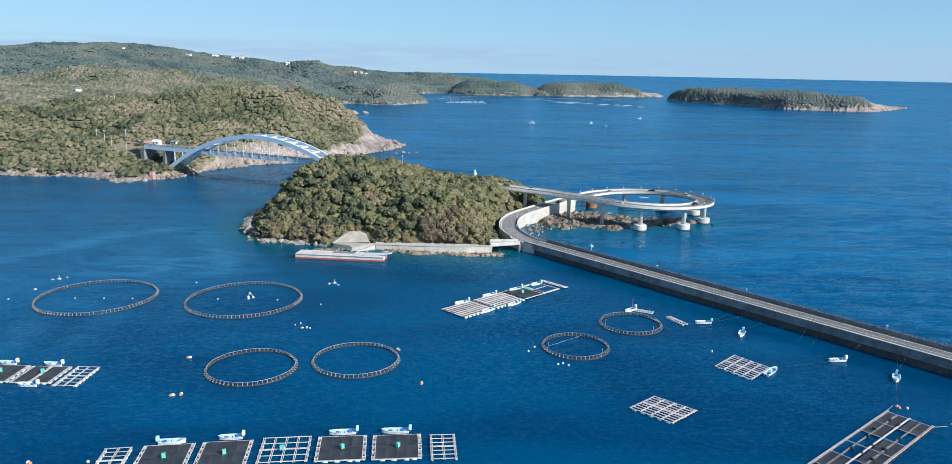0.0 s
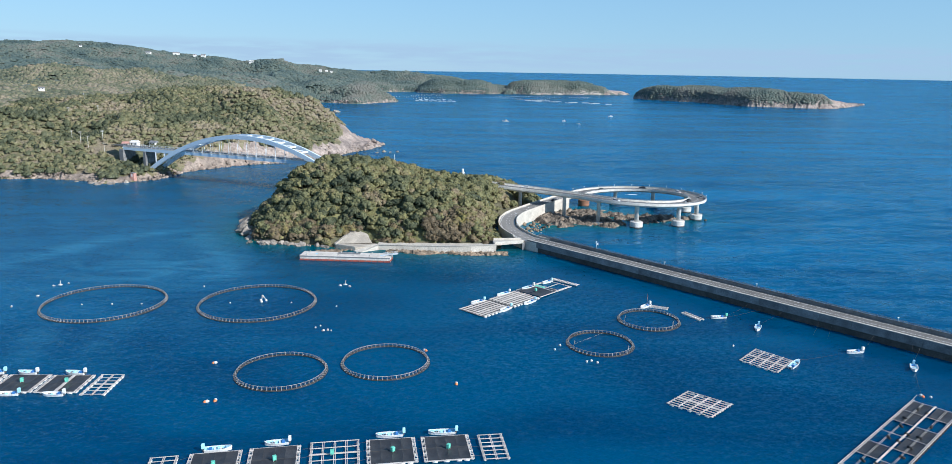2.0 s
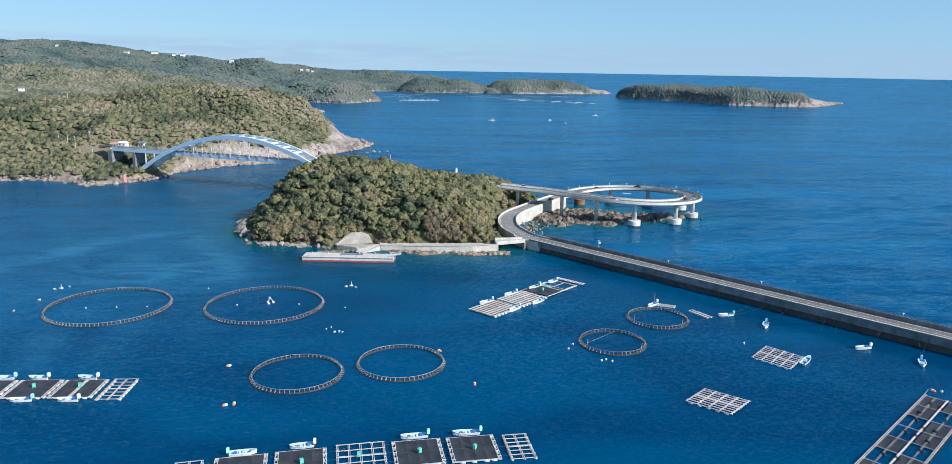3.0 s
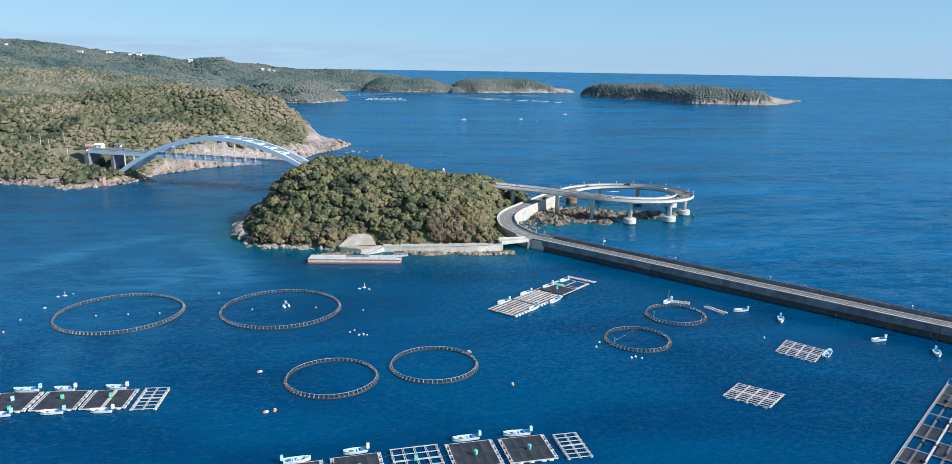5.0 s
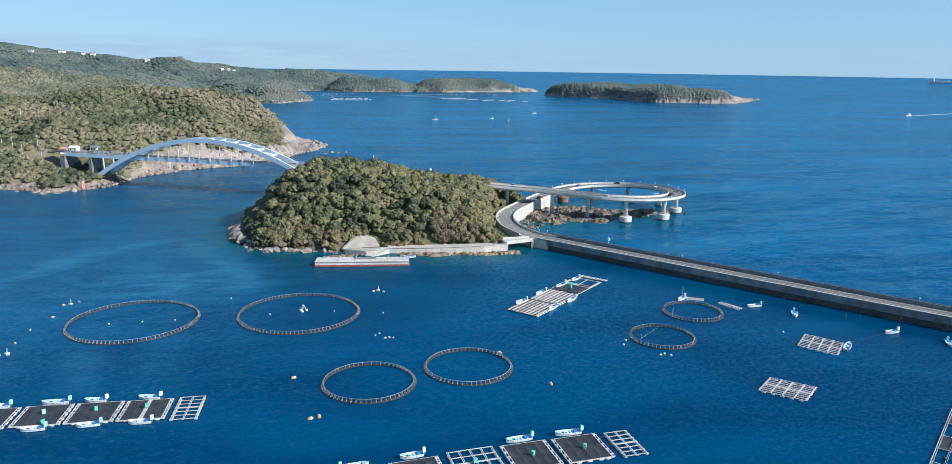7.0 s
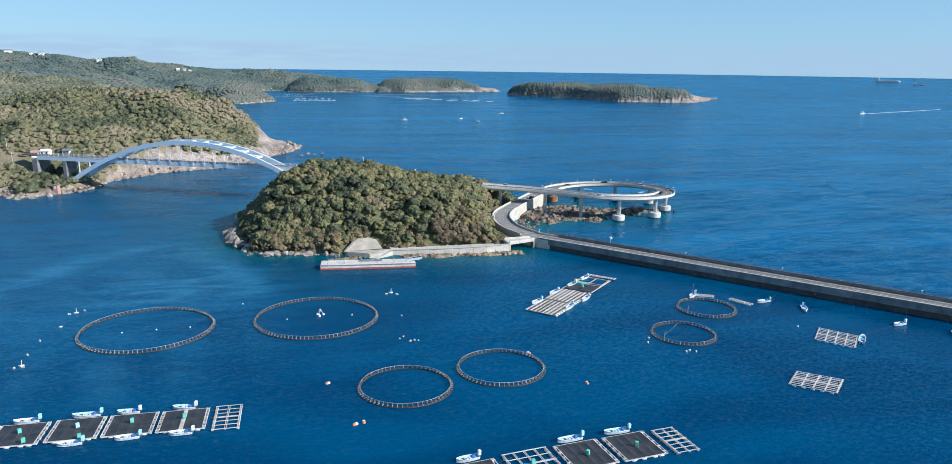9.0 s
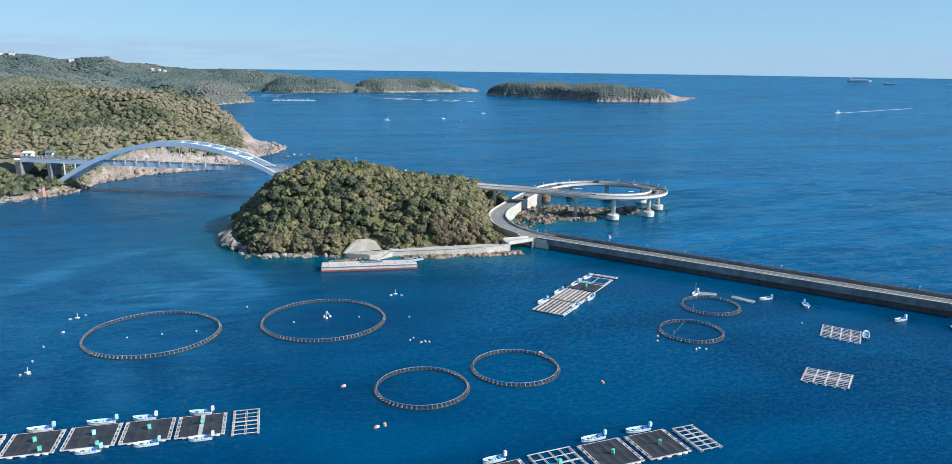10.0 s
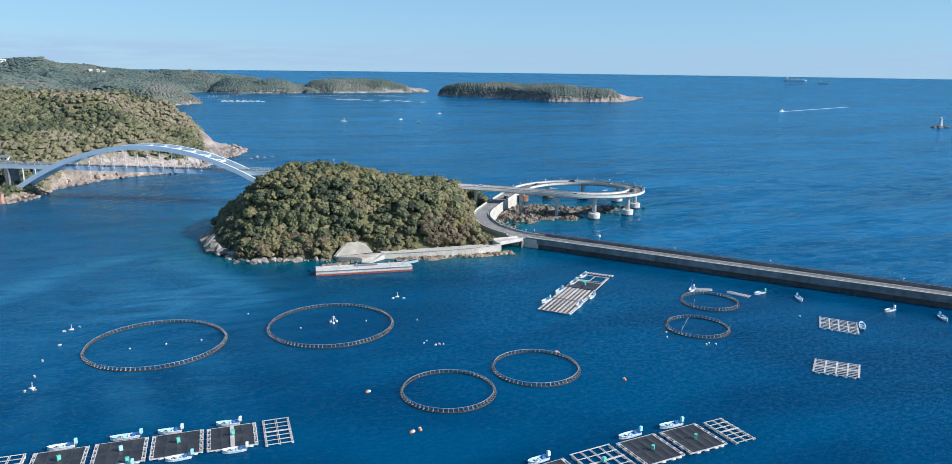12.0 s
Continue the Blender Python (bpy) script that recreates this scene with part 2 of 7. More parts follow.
DECKPALE = mat("worn_pale_deck", (0.64, 0.59, 0.53), (0.50, 0.46, 0.41), 0.25, 0.85, 9, 0.25, 0.03)
PIER = mat("pier_concrete", (0.62, 0.60, 0.55), (0.48, 0.46, 0.42), 0.2, 0.85, 9, 0.25, 0.03, rand=0.06)
BROWNPIER = mat("rust_stained_concrete", (0.30, 0.14, 0.08), (0.20, 0.10, 0.06), 0.4, 0.85, 6, 0.3, 0.03)
STEELBLUE = mat("pale_blue_steel_paint", (0.59, 0.685, 0.755), (0.53, 0.63, 0.71), 0.1, 0.45, 10, 0, grime=0.06)
STEELWHITE = mat("white_steel_paint", (0.68, 0.72, 0.74), (0.60, 0.64, 0.66), 0.1, 0.45, 10, 0, grime=0.06)
RAIL = mat("galvanised_rail", (0.30, 0.31, 0.32), (0.22, 0.23, 0.24), 0.8, 0.5, 6, 0, metal=0.4)
DARKRAIL = mat("dark_guard_rail", (0.10, 0.10, 0.10), (0.07, 0.07, 0.07), 0.8, 0.6, 6, 0)
ROCK = mat("tan_shore_rock", (0.33, 0.265, 0.215), (0.18, 0.145, 0.118), 0.12, 0.9, 5, 0.8, 0.35, grime=0.4)
PINKROCK = mat("pale_cliff_rock", (0.40, 0.325, 0.275), (0.20, 0.165, 0.145), 0.09, 0.9, 6, 1.0, 0.9, grime=0.4)
TANROCK = mat("tan_reef_rock", (0.33, 0.25, 0.17), (0.11, 0.086, 0.062), 0.3, 0.9, 5, 0.8, 0.2, grime=0.45)
PALEROCK = mat("pale_grey_boulder", (0.37, 0.325, 0.275), (0.13, 0.115, 0.095), 0.25, 0.9, 5, 0.7, 0.2, grime=0.35)
REEF = mat("brown_reef_rock", (0.25, 0.20, 0.15), (0.055, 0.046, 0.037), 0.22, 0.9, 5, 0.9, 0.3, grime=0.45)
SLOPE = mat("old_beige_concrete", (0.47, 0.415, 0.335), (0.35, 0.31, 0.255), 0.3, 0.9, 7, 0.3, 0.04)
SOIL = mat("forest_floor", (0.115, 0.102, 0.062), (0.070, 0.070, 0.040), 0.05, 0.95, 8, 0.6, 0.3, grime=0.4)
DRYGRASS = mat("dry_grass", (0.28, 0.22, 0.11), (0.20, 0.17, 0.08), 0.06, 0.95, 9, 0.4, 0.2, grime=0.3)
BARK = mat("bark", (0.12, 0.09, 0.065), (0.07, 0.055, 0.04), 1.5, 0.9, 5, 0.5, 0.03)
LEAF = leaf_material("evergreen_leaves", ((0.28, (0.027, 0.034, 0.019)), (0.42, (0.053, 0.059, 0.031)), (0.52, (0.084, 0.086, 0.040)), (0.63, (0.122, 0.114, 0.048)), (0.76, (0.138, 0.108, 0.066))), 0.035, 1.36, 1.25)
HILLLEAF = leaf_material("hill_forest_leaves", ((0.30, (0.033, 0.039, 0.022)), (0.42, (0.060, 0.064, 0.034)), (0.50, (0.094, 0.090, 0.044)), (0.57, (0.124, 0.108, 0.064)), (0.68, (0.146, 0.120, 0.084))), 0.020, 1.52, 1.15)
# a fainter share of the haze blue is mixed into the middle woods' colours
MIDLEAF_HAZE = leaf_material("mid_leaves_faint_haze", ((0.30, (0.040, 0.048, 0.033)), (0.43, (0.070, 0.075, 0.047)), (0.52, (0.104, 0.099, 0.062)), (0.62, (0.136, 0.116, 0.082))), 0.012, 1.58, 1.2)
# distance haze is painted into these far leaf colours as extra blue
FARLEAF_HAZE = leaf_material("far_leaves_with_haze", ((0.30, (0.031, 0.048, 0.048)), (0.44, (0.053, 0.073, 0.065)), (0.56, (0.080, 0.096, 0.078)), (0.68, (0.106, 0.104, 0.088))), 0.008, 1.42, 0.8)
SCRUB = leaf_material("dry_scrub", ((0.28, (0.085, 0.066, 0.040)), (0.50, (0.150, 0.115, 0.068)), (0.70, (0.200, 0.175, 0.050))), 0.06, 0.95)
NETBLACK = mat("black_shade_net", (0.022, 0.022, 0.024), (0.046, 0.044, 0.044), 0.35, 0.5, 14, 0.5, 0.05, rand=0.1, spec=0.6)
PIPE = mat("dark_float_pipe", (0.055, 0.05, 0.048), (0.03, 0.03, 0.03), 0.7, 0.6, 8, 0.2, 0.02)
PIPEGREY = mat("salt_bleached_bracket", (0.36, 0.35, 0.33), (0.22, 0.21, 0.20), 0.9, 0.7, 8, 0.2, 0.02, rand=0.25)
PLANK = mat("bleached_raft_timber", (0.60, 0.55, 0.50), (0.44, 0.40, 0.36), 0.6, 0.85, 8, 0.3, 0.02, rand=0.15)
FLOAT = mat("white_float", (0.72, 0.72, 0.70), (0.55, 0.54, 0.50), 1.5, 0.6, 6, 0)
GREENBOX = mat("mint_green_plastic", (0.16, 0.56, 0.42), (0.13, 0.48, 0.36), 1.0, 0.5, 6, 0)
CYAN = mat("pale_cyan_plastic", (0.42, 0.72, 0.76), (0.36, 0.64, 0.70), 1.0, 0.5, 6, 0)
HULL = mat("white_hull_paint", (0.78, 0.78, 0.76), (0.66, 0.66, 0.64), 0.8, 0.4, 6, 0)
AQUA = mat("aqua_deck_paint", (0.30, 0.58, 0.72), (0.40, 0.64, 0.76), 0.9, 0.5, 6, 0)
BLUEGEAR = mat("blue_gear", (0.05, 0.20, 0.48), (0.04, 0.14, 0.36), 2.0, 0.6, 6, 0)
ORANGE = mat("faded_orange_float", (0.75, 0.24, 0.09), (0.62, 0.20, 0.08), 2.0, 0.6, 6, 0)
REDPAINT = mat("faded_red_hull", (0.36, 0.085, 0.055), (0.26, 0.07, 0.05), 0.6, 0.75, 6, 0.2, 0.02)
REDROOF = mat("red_roof", (0.50, 0.27, 0.22), (0.42, 0.22, 0.18), 0.6, 0.7, 6, 0.2, 0.03)
GREYROOF = mat("grey_roof", (0.22, 0.22, 0.23), (0.16, 0.16, 0.17), 0.6, 0.7, 6, 0.2, 0.03)
WHITEWALL = mat("white_render", (0.74, 0.72, 0.68), (0.64, 0.62, 0.58), 0.5, 0.8, 6, 0.1, 0.02)
GLASS = mat("dark_window_glass", (0.03, 0.035, 0.04), (0.02, 0.025, 0.03), 1.0, 0.1, 4, 0)
RUBBER = mat("rubber", (0.02, 0.02, 0.02), (0.03, 0.03, 0.03), 2.0, 0.8, 4, 0)
CARWHITE = mat("white_car_paint", (0.72, 0.72, 0.72), (0.68, 0.68, 0.68), 1, 0.3, 4, 0)
CARDARK = mat("dark_car_paint", (0.03, 0.03, 0.035), (0.025, 0.025, 0.03), 1, 0.3, 4, 0)
CARSILVER = mat("silver_car_paint", (0.42, 0.43, 0.44), (0.38, 0.39, 0.40), 1, 0.3, 4, 0, metal=0.5)
FOAM = mat("white_foam", (0.72, 0.76, 0.78), (0.50, 0.58, 0.64), 0.3, 0.8, 5, 0.3, 0.1)
ROPE = mat("mooring_rope", (0.10, 0.095, 0.088), (0.07, 0.066, 0.06), 1, 0.8, 4, 0)
SAND = mat("pale_shore_sand", (0.40, 0.36, 0.31), (0.31, 0.28, 0.25), 0.05, 0.95, 3, 0.3, 0.15)


# ---- building tools ----
class Shape:
    """Gathers vertices and faces for one mesh."""

    def __init__(self):
        self.v, self.f = [], []

    def add(self, vs, fs):
        k = len(self.v)
        self.v.extend(tuple(p) for p in vs)
        self.f.extend(tuple(i + k for i in q) for q in fs)
        return self

    def box(self, x0, x1, y0, y1, z0, z1, m=None, chamfer=0.0):
        c = chamfer
        if c:
            lo = [(x0 + c, y0 + c, z0), (x1 - c, y0 + c, z0), (x1 - c, y1 - c, z0), (x0 + c, y1 - c, z0)]
            r1 = [(x0, y0, z0 + c), (x1, y0, z0 + c), (x1, y1, z0 + c), (x0, y1, z0 + c)]
            r2 = [(x0, y0, z1 - c), (x1, y0, z1 - c), (x1, y1, z1 - c), (x0, y1, z1 - c)]
            hi = [(x0 + c, y0 + c, z1), (x1 - c, y0 + c, z1), (x1 - c, y1 - c, z1), (x0 + c, y1 - c, z1)]
            vs, fs = lo + r1 + r2 + hi, [(3, 2, 1, 0), (12, 13, 14, 15)]
            for a in (0, 4, 8):
                fs += [(a + i, a + (i + 1) % 4, a + 4 + (i + 1) % 4, a + 4 + i) for i in range(4)]
        else:
            vs = [(x0, y0, z0), (x1, y0, z0), (x1, y1, z0), (x0, y1, z0), (x0, y0, z1), (x1, y0, z1), (x1, y1, z1), (x0, y1, z1)]
            fs = [(3, 2, 1, 0), (4, 5, 6, 7), (0, 1, 5, 4), (1, 2, 6, 5), (2, 3, 7, 6), (3, 0, 4, 7)]
        if m is not None:
            vs = [tuple(m @ Vector(p)) for p in vs]
        return self.add(vs, fs)

    def beam(self, p, q, w, h):
        """A rectangular bar from p to q, its height kept upright."""
        p, q = Vector(p), Vector(q)
        d = (q - p).normalized()
        s = d.cross(Vector((0, 0, 1)))
        s = s.normalized() if s.length > 1e-4 else Vector((1, 0, 0))
        u = s.cross(d).normalized()
        vs = []
        for e in (p, q):
            vs += [e - s * w / 2 - u * h / 2, e + s * w / 2 - u * h / 2, e + s * w / 2 + u * h / 2, e - s * w / 2 + u * h / 2]
        return self.add(vs, [(0, 1, 2, 3), (7, 6, 5, 4), (4, 5, 1, 0), (5, 6, 2, 1), (6, 7, 3, 2), (7, 4, 0, 3)])

    def tube(self, p, q, r, r2=None, n=8):
        p, q = Vector(p), Vector(q)
        r2 = r if r2 is None else r2
        d = (q - p).normalized()
        s = d.cross(Vector((0, 0, 1)))
        s = s.normalized() if s.length > 1e-4 else Vector((1, 0, 0))
        u = s.cross(d)
        vs = [e + (s * math.cos(a) + u * math.sin(a)) * k for e, k in ((p, r), (q, r2)) for a in [2 * math.pi * i / n for i in range(n)]]
        fs = [(i, (i + 1) % n, n + (i + 1) % n, n + i) for i in range(n)] + [tuple(range(n))[::-1], tuple(range(n, 2 * n))]
        return self.add(vs, fs)

    def ring(self, cx, cy, z, r, thick, n=96, k=6, h=None):
        """A closed hoop lying flat."""
        h = h or thick
        vs = [(cx + (r + thick * math.cos(b)) * math.cos(a), cy + (r + thick * math.cos(b)) * math.sin(a), z + h * math.sin(b))
              for a in [2 * math.pi * i / n for i in range(n)] for b in [2 * math.pi * j / k for j in range(k)]]
        fs = [(i * k + j, (i + 1) % n * k + j, (i + 1) % n * k + (j + 1) % k, i * k + (j + 1) % k) for i in range(n) for j in range(k)]
        return self.add(vs, fs)

    def lathe(self, cx, cy, prof, n=20):
        """A solid of revolution from (radius, height) pairs."""
        vs = [(cx + r * math.cos(a), cy + r * math.sin(a), z) for r, z in prof for a in [2 * math.pi * i / n for i in range(n)]]
        fs = [(j * n + i, j * n + (i + 1) % n, (j + 1) * n + (i + 1) % n, (j + 1) * n + i) for j in range(len(prof) - 1) for i in range(n)]
        fs += [tuple(range(n))[::-1], tuple(range((len(prof) - 1) * n, len(prof) * n))]
        return self.add(vs, fs)

    def prism(self, outline, z0, z1):
        """An upright solid over a flat outline (anticlockwise)."""
        n = len(outline)
        vs = [(x, y, z0) for x, y in outline] + [(x, y, z1) for x, y in outline]
        return self.add(vs, [tuple(range(n))[::-1], tuple(range(n, 2 * n))] + [(i, (i + 1) % n, n + (i + 1) % n, n + i) for i in range(n)])

    def sweep(self, path, prof, closed=True, bottom=None):
        """A cross-section (offset to the right, height above the path) drawn along a path; points below None keep one level."""
        path = [Vector(p) for p in path]
        n, k = len(path), len(prof)
        vs = []
        for i, p in enumerate(path):
            d = path[min(i + 1, n - 1)] - path[max(i - 1, 0)]
            s = Vector((d.y, -d.x, 0)).normalized()
            for o, h in prof:
                q = p + s * o
                vs.append((q.x, q.y, bottom if h is None else p.z + h))
        fs = [(i * k + j, i * k + (j + 1) % k, (i + 1) * k + (j + 1) % k, (i + 1) * k + j) for i in range(n - 1) for j in range(k if closed else k - 1)]
        if closed:
            fs += [tuple(range(k))[::-1], tuple(range((n - 1) * k, n * k))]
        return self.add(vs, fs)

    def mesh(self, name, mats=(), smooth=False):
        me = bpy.data.meshes.new(name)
        me.from_pydata(self.v, [], self.f)
        for m in mats:
            me.materials.append(m)
        bm = bmesh.new()
        bm.from_mesh(me)
        bmesh.ops.recalc_face_normals(bm, faces=bm.faces)
        bm.to_mesh(me)
        bm.free()
        if smooth:
            me.polygons.foreach_set("use_smooth", [True] * len(me.polygons))
        return me


def part(name, shape, material, parent, label="", smooth=False):
    """ONE mesh object under a thing or a part; a shape, or a mesh that is shared."""
    me = shape.mesh(name, (material,), smooth) if isinstance(shape, Shape) else shape
    ob = new(name, me)
    ob.parent = parent
    return tagged(ob, label)


def thing(name, label, category, group="", m=None, kind=""):
    ob = new(name)
    ob.empty_display_size = 0.5
    if m is not None:
        ob.matrix_basis = m
    return tagged(ob, label, category, group, kind)


def solid(name, shape, material, label, category, group="", kind="", smooth=False):
    """A thing of one mesh."""
    return tagged(new(name, shape.mesh(name, (material,), smooth)), label, category, group, kind)


def spline(points, step=2.0):
    """A smooth path through points, sampled about every step metres."""
    P = [Vector(p) for p in points]
    out = []
    for i in range(len(P) - 1):
        a, b, c, d = P[max(i - 1, 0)], P[i], P[i + 1], P[min(i + 2, len(P) - 1)]
        n = max(1, int((c - b).length / step))
        for j in range(n):
            t = j / n
            out.append(0.5 * ((2 * b) + (c - a) * t + (2 * a - 5 * b + 4 * c - d) * t * t + (3 * b - a - 3 * c + d) * t ** 3))
    out.append(P[-1])
    return out


def shore_distance(X, Y, poly):
    """Signed distance to an outline: positive inside."""
    P = np.array(poly, float)
    Q = np.roll(P, -1, 0)
    best = np.full(X.shape, 1e9)
    inside = np.zeros(X.shape, bool)
    for (ax, ay), (bx, by) in zip(P, Q):
        dx, dy = bx - ax, by - ay
        t = np.clip(((X - ax) * dx + (Y - ay) * dy) / (dx * dx + dy * dy), 0, 1)
        best = np.minimum(best, np.hypot(X - ax - t * dx, Y - ay - t * dy))
        cross = (ay > Y) != (by > Y)
        with np.errstate(divide="ignore", invalid="ignore"):
            inside ^= cross & (X < (bx - ax) * (Y - ay) / (by - ay + 1e-12) + ax)
    return np.where(inside, best, -best)


def wobble(X, Y, size, seed=0, octaves=3):
    """Smooth value noise in -1..1 on arrays."""
    rng = np.random.RandomState(seed)
    out, amp, tot = np.zeros(X.shape), 1.0, 0.0
    for o in range(octaves):
        g = rng.rand(64, 64) * 2 - 1
        u, v = X / size + 17.3 * o, Y / size + 9.1 * o
        i, j = np.floor(u).astype(int), np.floor(v).astype(int)
        a, b = u - i, v - j
        a, b = a * a * (3 - 2 * a), b * b * (3 - 2 * b)
        G = lambda p, q: g[p % 64, q % 64]
        out += amp * ((G(i, j) * (1 - a) + G(i + 1, j) * a) * (1 - b) + (G(i, j + 1) * (1 - a) + G(i + 1, j + 1) * a) * b)
        tot += amp
        amp, size = amp * 0.5, size * 0.5
    return out / tot


def relief(X, Y, peaks, s):
    """Heights drawn smoothly through known peaks and saddles."""
    num, den = np.zeros(X.shape), np.zeros(X.shape)
    for px, py, pz in peaks:
        r = s if py > 790 or px < -300 else min(s, 14)
        w = (r / s) ** 1.5 / ((X - px) ** 2 + (Y - py) ** 2 + r * r) ** 2
        num += w * pz
        den += w
    return num / den


def grid_mesh(name, xs, ys, Z, keep, mats, pick=None, smooth=True):
    X, Y = np.meshgrid(xs, ys, indexing="ij")
    nx, ny = X.shape
    idx = np.arange(nx * ny).reshape(nx, ny)
    cell = keep[:-1, :-1] | keep[1:, :-1] | keep[:-1, 1:] | keep[1:, 1:]
    quads = np.stack([idx[:-1, :-1], idx[1:, :-1], idx[1:, 1:], idx[:-1, 1:]], -1)[cell]
    used, inv = np.unique(quads, return_inverse=True)
    V = np.stack([X, Y, Z], -1).reshape(-1, 3)[used]
    me = bpy.data.meshes.new(name)
    me.from_pydata(V.tolist(), [], inv.reshape(-1, 4).tolist())
    for m in mats:
        me.materials.append(m)
    if pick is not None:
        me.polygons.foreach_set("material_index", pick[:-1, :-1][cell].astype(np.int32))
    me.polygons.foreach_set("use_smooth", np.full(len(me.polygons), smooth))
    me.update()
    return me


def joined(name, V, F, material):
    me = bpy.data.meshes.new(name)
    me.vertices.add(len(V))
    me.vertices.foreach_set("co", np.asarray(V, np.float32).ravel())
    n = len(F)
    me.loops.add(3 * n)
    me.loops.foreach_set("vertex_index", np.asarray(F, np.int32).ravel())
    me.polygons.add(n)
    me.polygons.foreach_set("loop_start", np.arange(0, 3 * n, 3, dtype=np.int32))
    me.polygons.foreach_set("loop_total", np.full(n, 3, np.int32))
    me.materials.append(material)
    me.update(calc_edges=True)
    me.validate()
    return me


def sphere_points(level):
    bm = bmesh.new()
    bmesh.ops.create_icosphere(bm, subdivisions=level, radius=1.0)
    V = np.array([v.co[:] for v in bm.verts])
    F = np.array([[v.index for v in f.verts] for f in bm.faces])
    bm.free()
    return V, F


def crown_template(rng, level, lobes, size, rough, tufts=0, leaf=0.1, floor=-0.35):
    """A tree crown of unit radius: the joint skin of many leafy lobes, with loose sprays on it."""
    V, F = sphere_points(level)
    best = np.full(len(V), 0.45)
    for i in range(lobes):
        a, z = i * 2.4 + rng.rand() * 0.9, 1 - 1.35 * (i + 0.5) / lobes
        q = math.sqrt(max(0.0, 1 - z * z))
        c = np.array([q * math.cos(a), q * math.sin(a), z * 0.95]) * (0.46 + 0.34 * rng.rand())
        r = size * (0.7 + 0.6 * rng.rand())
        along = V @ c
        inside = r * r - ((c * c).sum() - along ** 2)
        best = np.maximum(best, np.where(inside > 0, along + np.sqrt(np.maximum(inside, 0)), 0))
    best = best * (1 + rough * (rng.rand(len(V)) - 0.5))
    P = V * best[:, None]
    keep = (P[F][:, :, 2] > floor).any(1)
    F = F[keep]
    used, inv = np.unique(F, return_inverse=True)
    P, F = P[used], inv.reshape(-1, 3)
    Vs, Fs, k = [P], [F], len(P)
    for _ in range(tufts):
        p = P[rng.randint(len(P))]
        if p[2] < -0.2:
            continue
        n = p / (np.linalg.norm(p) + 1e-9)
        u = np.cross(n, rng.randn(3))
        u /= np.linalg.norm(u) + 1e-9
        w = np.cross(n, u) + n * (rng.rand() - 0.2)
        t = leaf * (0.6 + 0.8 * rng.rand())
        p = p * (0.97 + 0.09 * rng.rand())
        Vs.append(np.array([p - u * t, p + u * t * 0.9 + n * t * 0.3, p + w * t * 1.4])), Fs.append(np.array([(0, 1, 2)]) + k)
        k += 3
    return np.concatenate(Vs), np.concatenate(Fs)


def dome_template(rng, n):
    """One far crown: an uneven leafy dome of unit radius."""
    k = 0.75 + 0.5 * rng.rand(2, n)
    a = np.arange(n) * 2 * math.pi / n
    V = [(0.2 * rng.randn(), 0.2 * rng.randn(), 0.75 + 0.3 * rng.rand())]
    V += [(0.66 * q * math.cos(t + 0.3), 0.66 * q * math.sin(t + 0.3), 0.45 + 0.35 * rng.rand()) for q, t in zip(k[0], a)]
    V += [(1.1 * q * math.cos(t), 1.1 * q * math.sin(t), -0.4) for q, t in zip(k[1], a)]
    F = [(0, 1 + i, 1 + (i + 1) % n) for i in range(n)]
    for i in range(n):
        j = (i + 1) % n
        F += [(1 + i, 1 + n + i, 1 + n + j), (1 + i, 1 + n + j, 1 + j)]
    return np.array(V), np.array(F)


def scatter(name, pts, heights, widths, templates, material, rng, label, category="trees", smooth=False):
    """A wood too dense to count, in one mesh."""
    Vs, Fs, k = [], [], 0
    for (x, y, z), h, w in zip(pts, heights, widths):
        tv, tf = templates[rng.randint(len(templates))]
        a = rng.rand() * 6.283
        c, s = math.cos(a), math.sin(a)
        v = tv * np.array([w, w, h])
        Vs.append(np.stack([v[:, 0] * c - v[:, 1] * s + x, v[:, 0] * s + v[:, 1] * c + y, v[:, 2] + z], 1))
        Fs.append(tf + k)
        k += len(tv)
    me = joined(name, np.concatenate(Vs), np.concatenate(Fs), material)
    if smooth:
        me.polygons.foreach_set("use_smooth", np.full(len(me.polygons), True))
    ob = new(name, me)
    return tagged(ob, label, category, kind="stuff")


# ---- outlines of the land ----
ISLAND = [(-113, 372), (-111, 350), (-102, 333), (-89, 328), (-76, 326), (-62, 320), (-40, 317), (-27, 313), (-11, 312), (7, 313), (13, 320), (11, 340), (11, 362),
          (17, 380), (27, 394), (38, 406), (44, 418), (36, 434), (14, 448), (-14, 460), (-50, 462), (-74, 452), (-92, 440), (-106, 418), (-114, 395)]
MAIN = [(-2600, 640), (-900, 560), (-520, 525), (-338, 517), (-311, 514), (-285, 516), (-257, 509), (-240, 497), (-229, 504), (-216, 512), (-211, 530), (-209, 553), (-188, 581),
        (-170, 598), (-151, 610), (-130, 618), (-112, 655), (-104, 690), (-86, 722), (-78, 768), (-92, 800), (-130, 850), (-210, 960), (-260, 1150), (-235, 1285), (-300, 1400),
        (-350, 1560), (-322, 1640), (-272, 1655), (-232, 1628), (-194, 1616), (-160, 1660), (-114, 1730), (-140, 1800), (-230, 1900), (-262, 2050), (-250, 2250), (-210, 2400), (-134, 2440), (-96, 2450), (-84, 2398), (-10, 2350), (63, 2350), (130, 2350), (178, 2385), (189, 2352), (215, 2356), (228, 2384), (275, 2352), (388, 2392), (497, 2405),
        (548, 2418), (600, 2440), (622, 2475), (590, 2530), (450, 2620), (0, 3050), (-500, 3700), (-2600, 3900)]
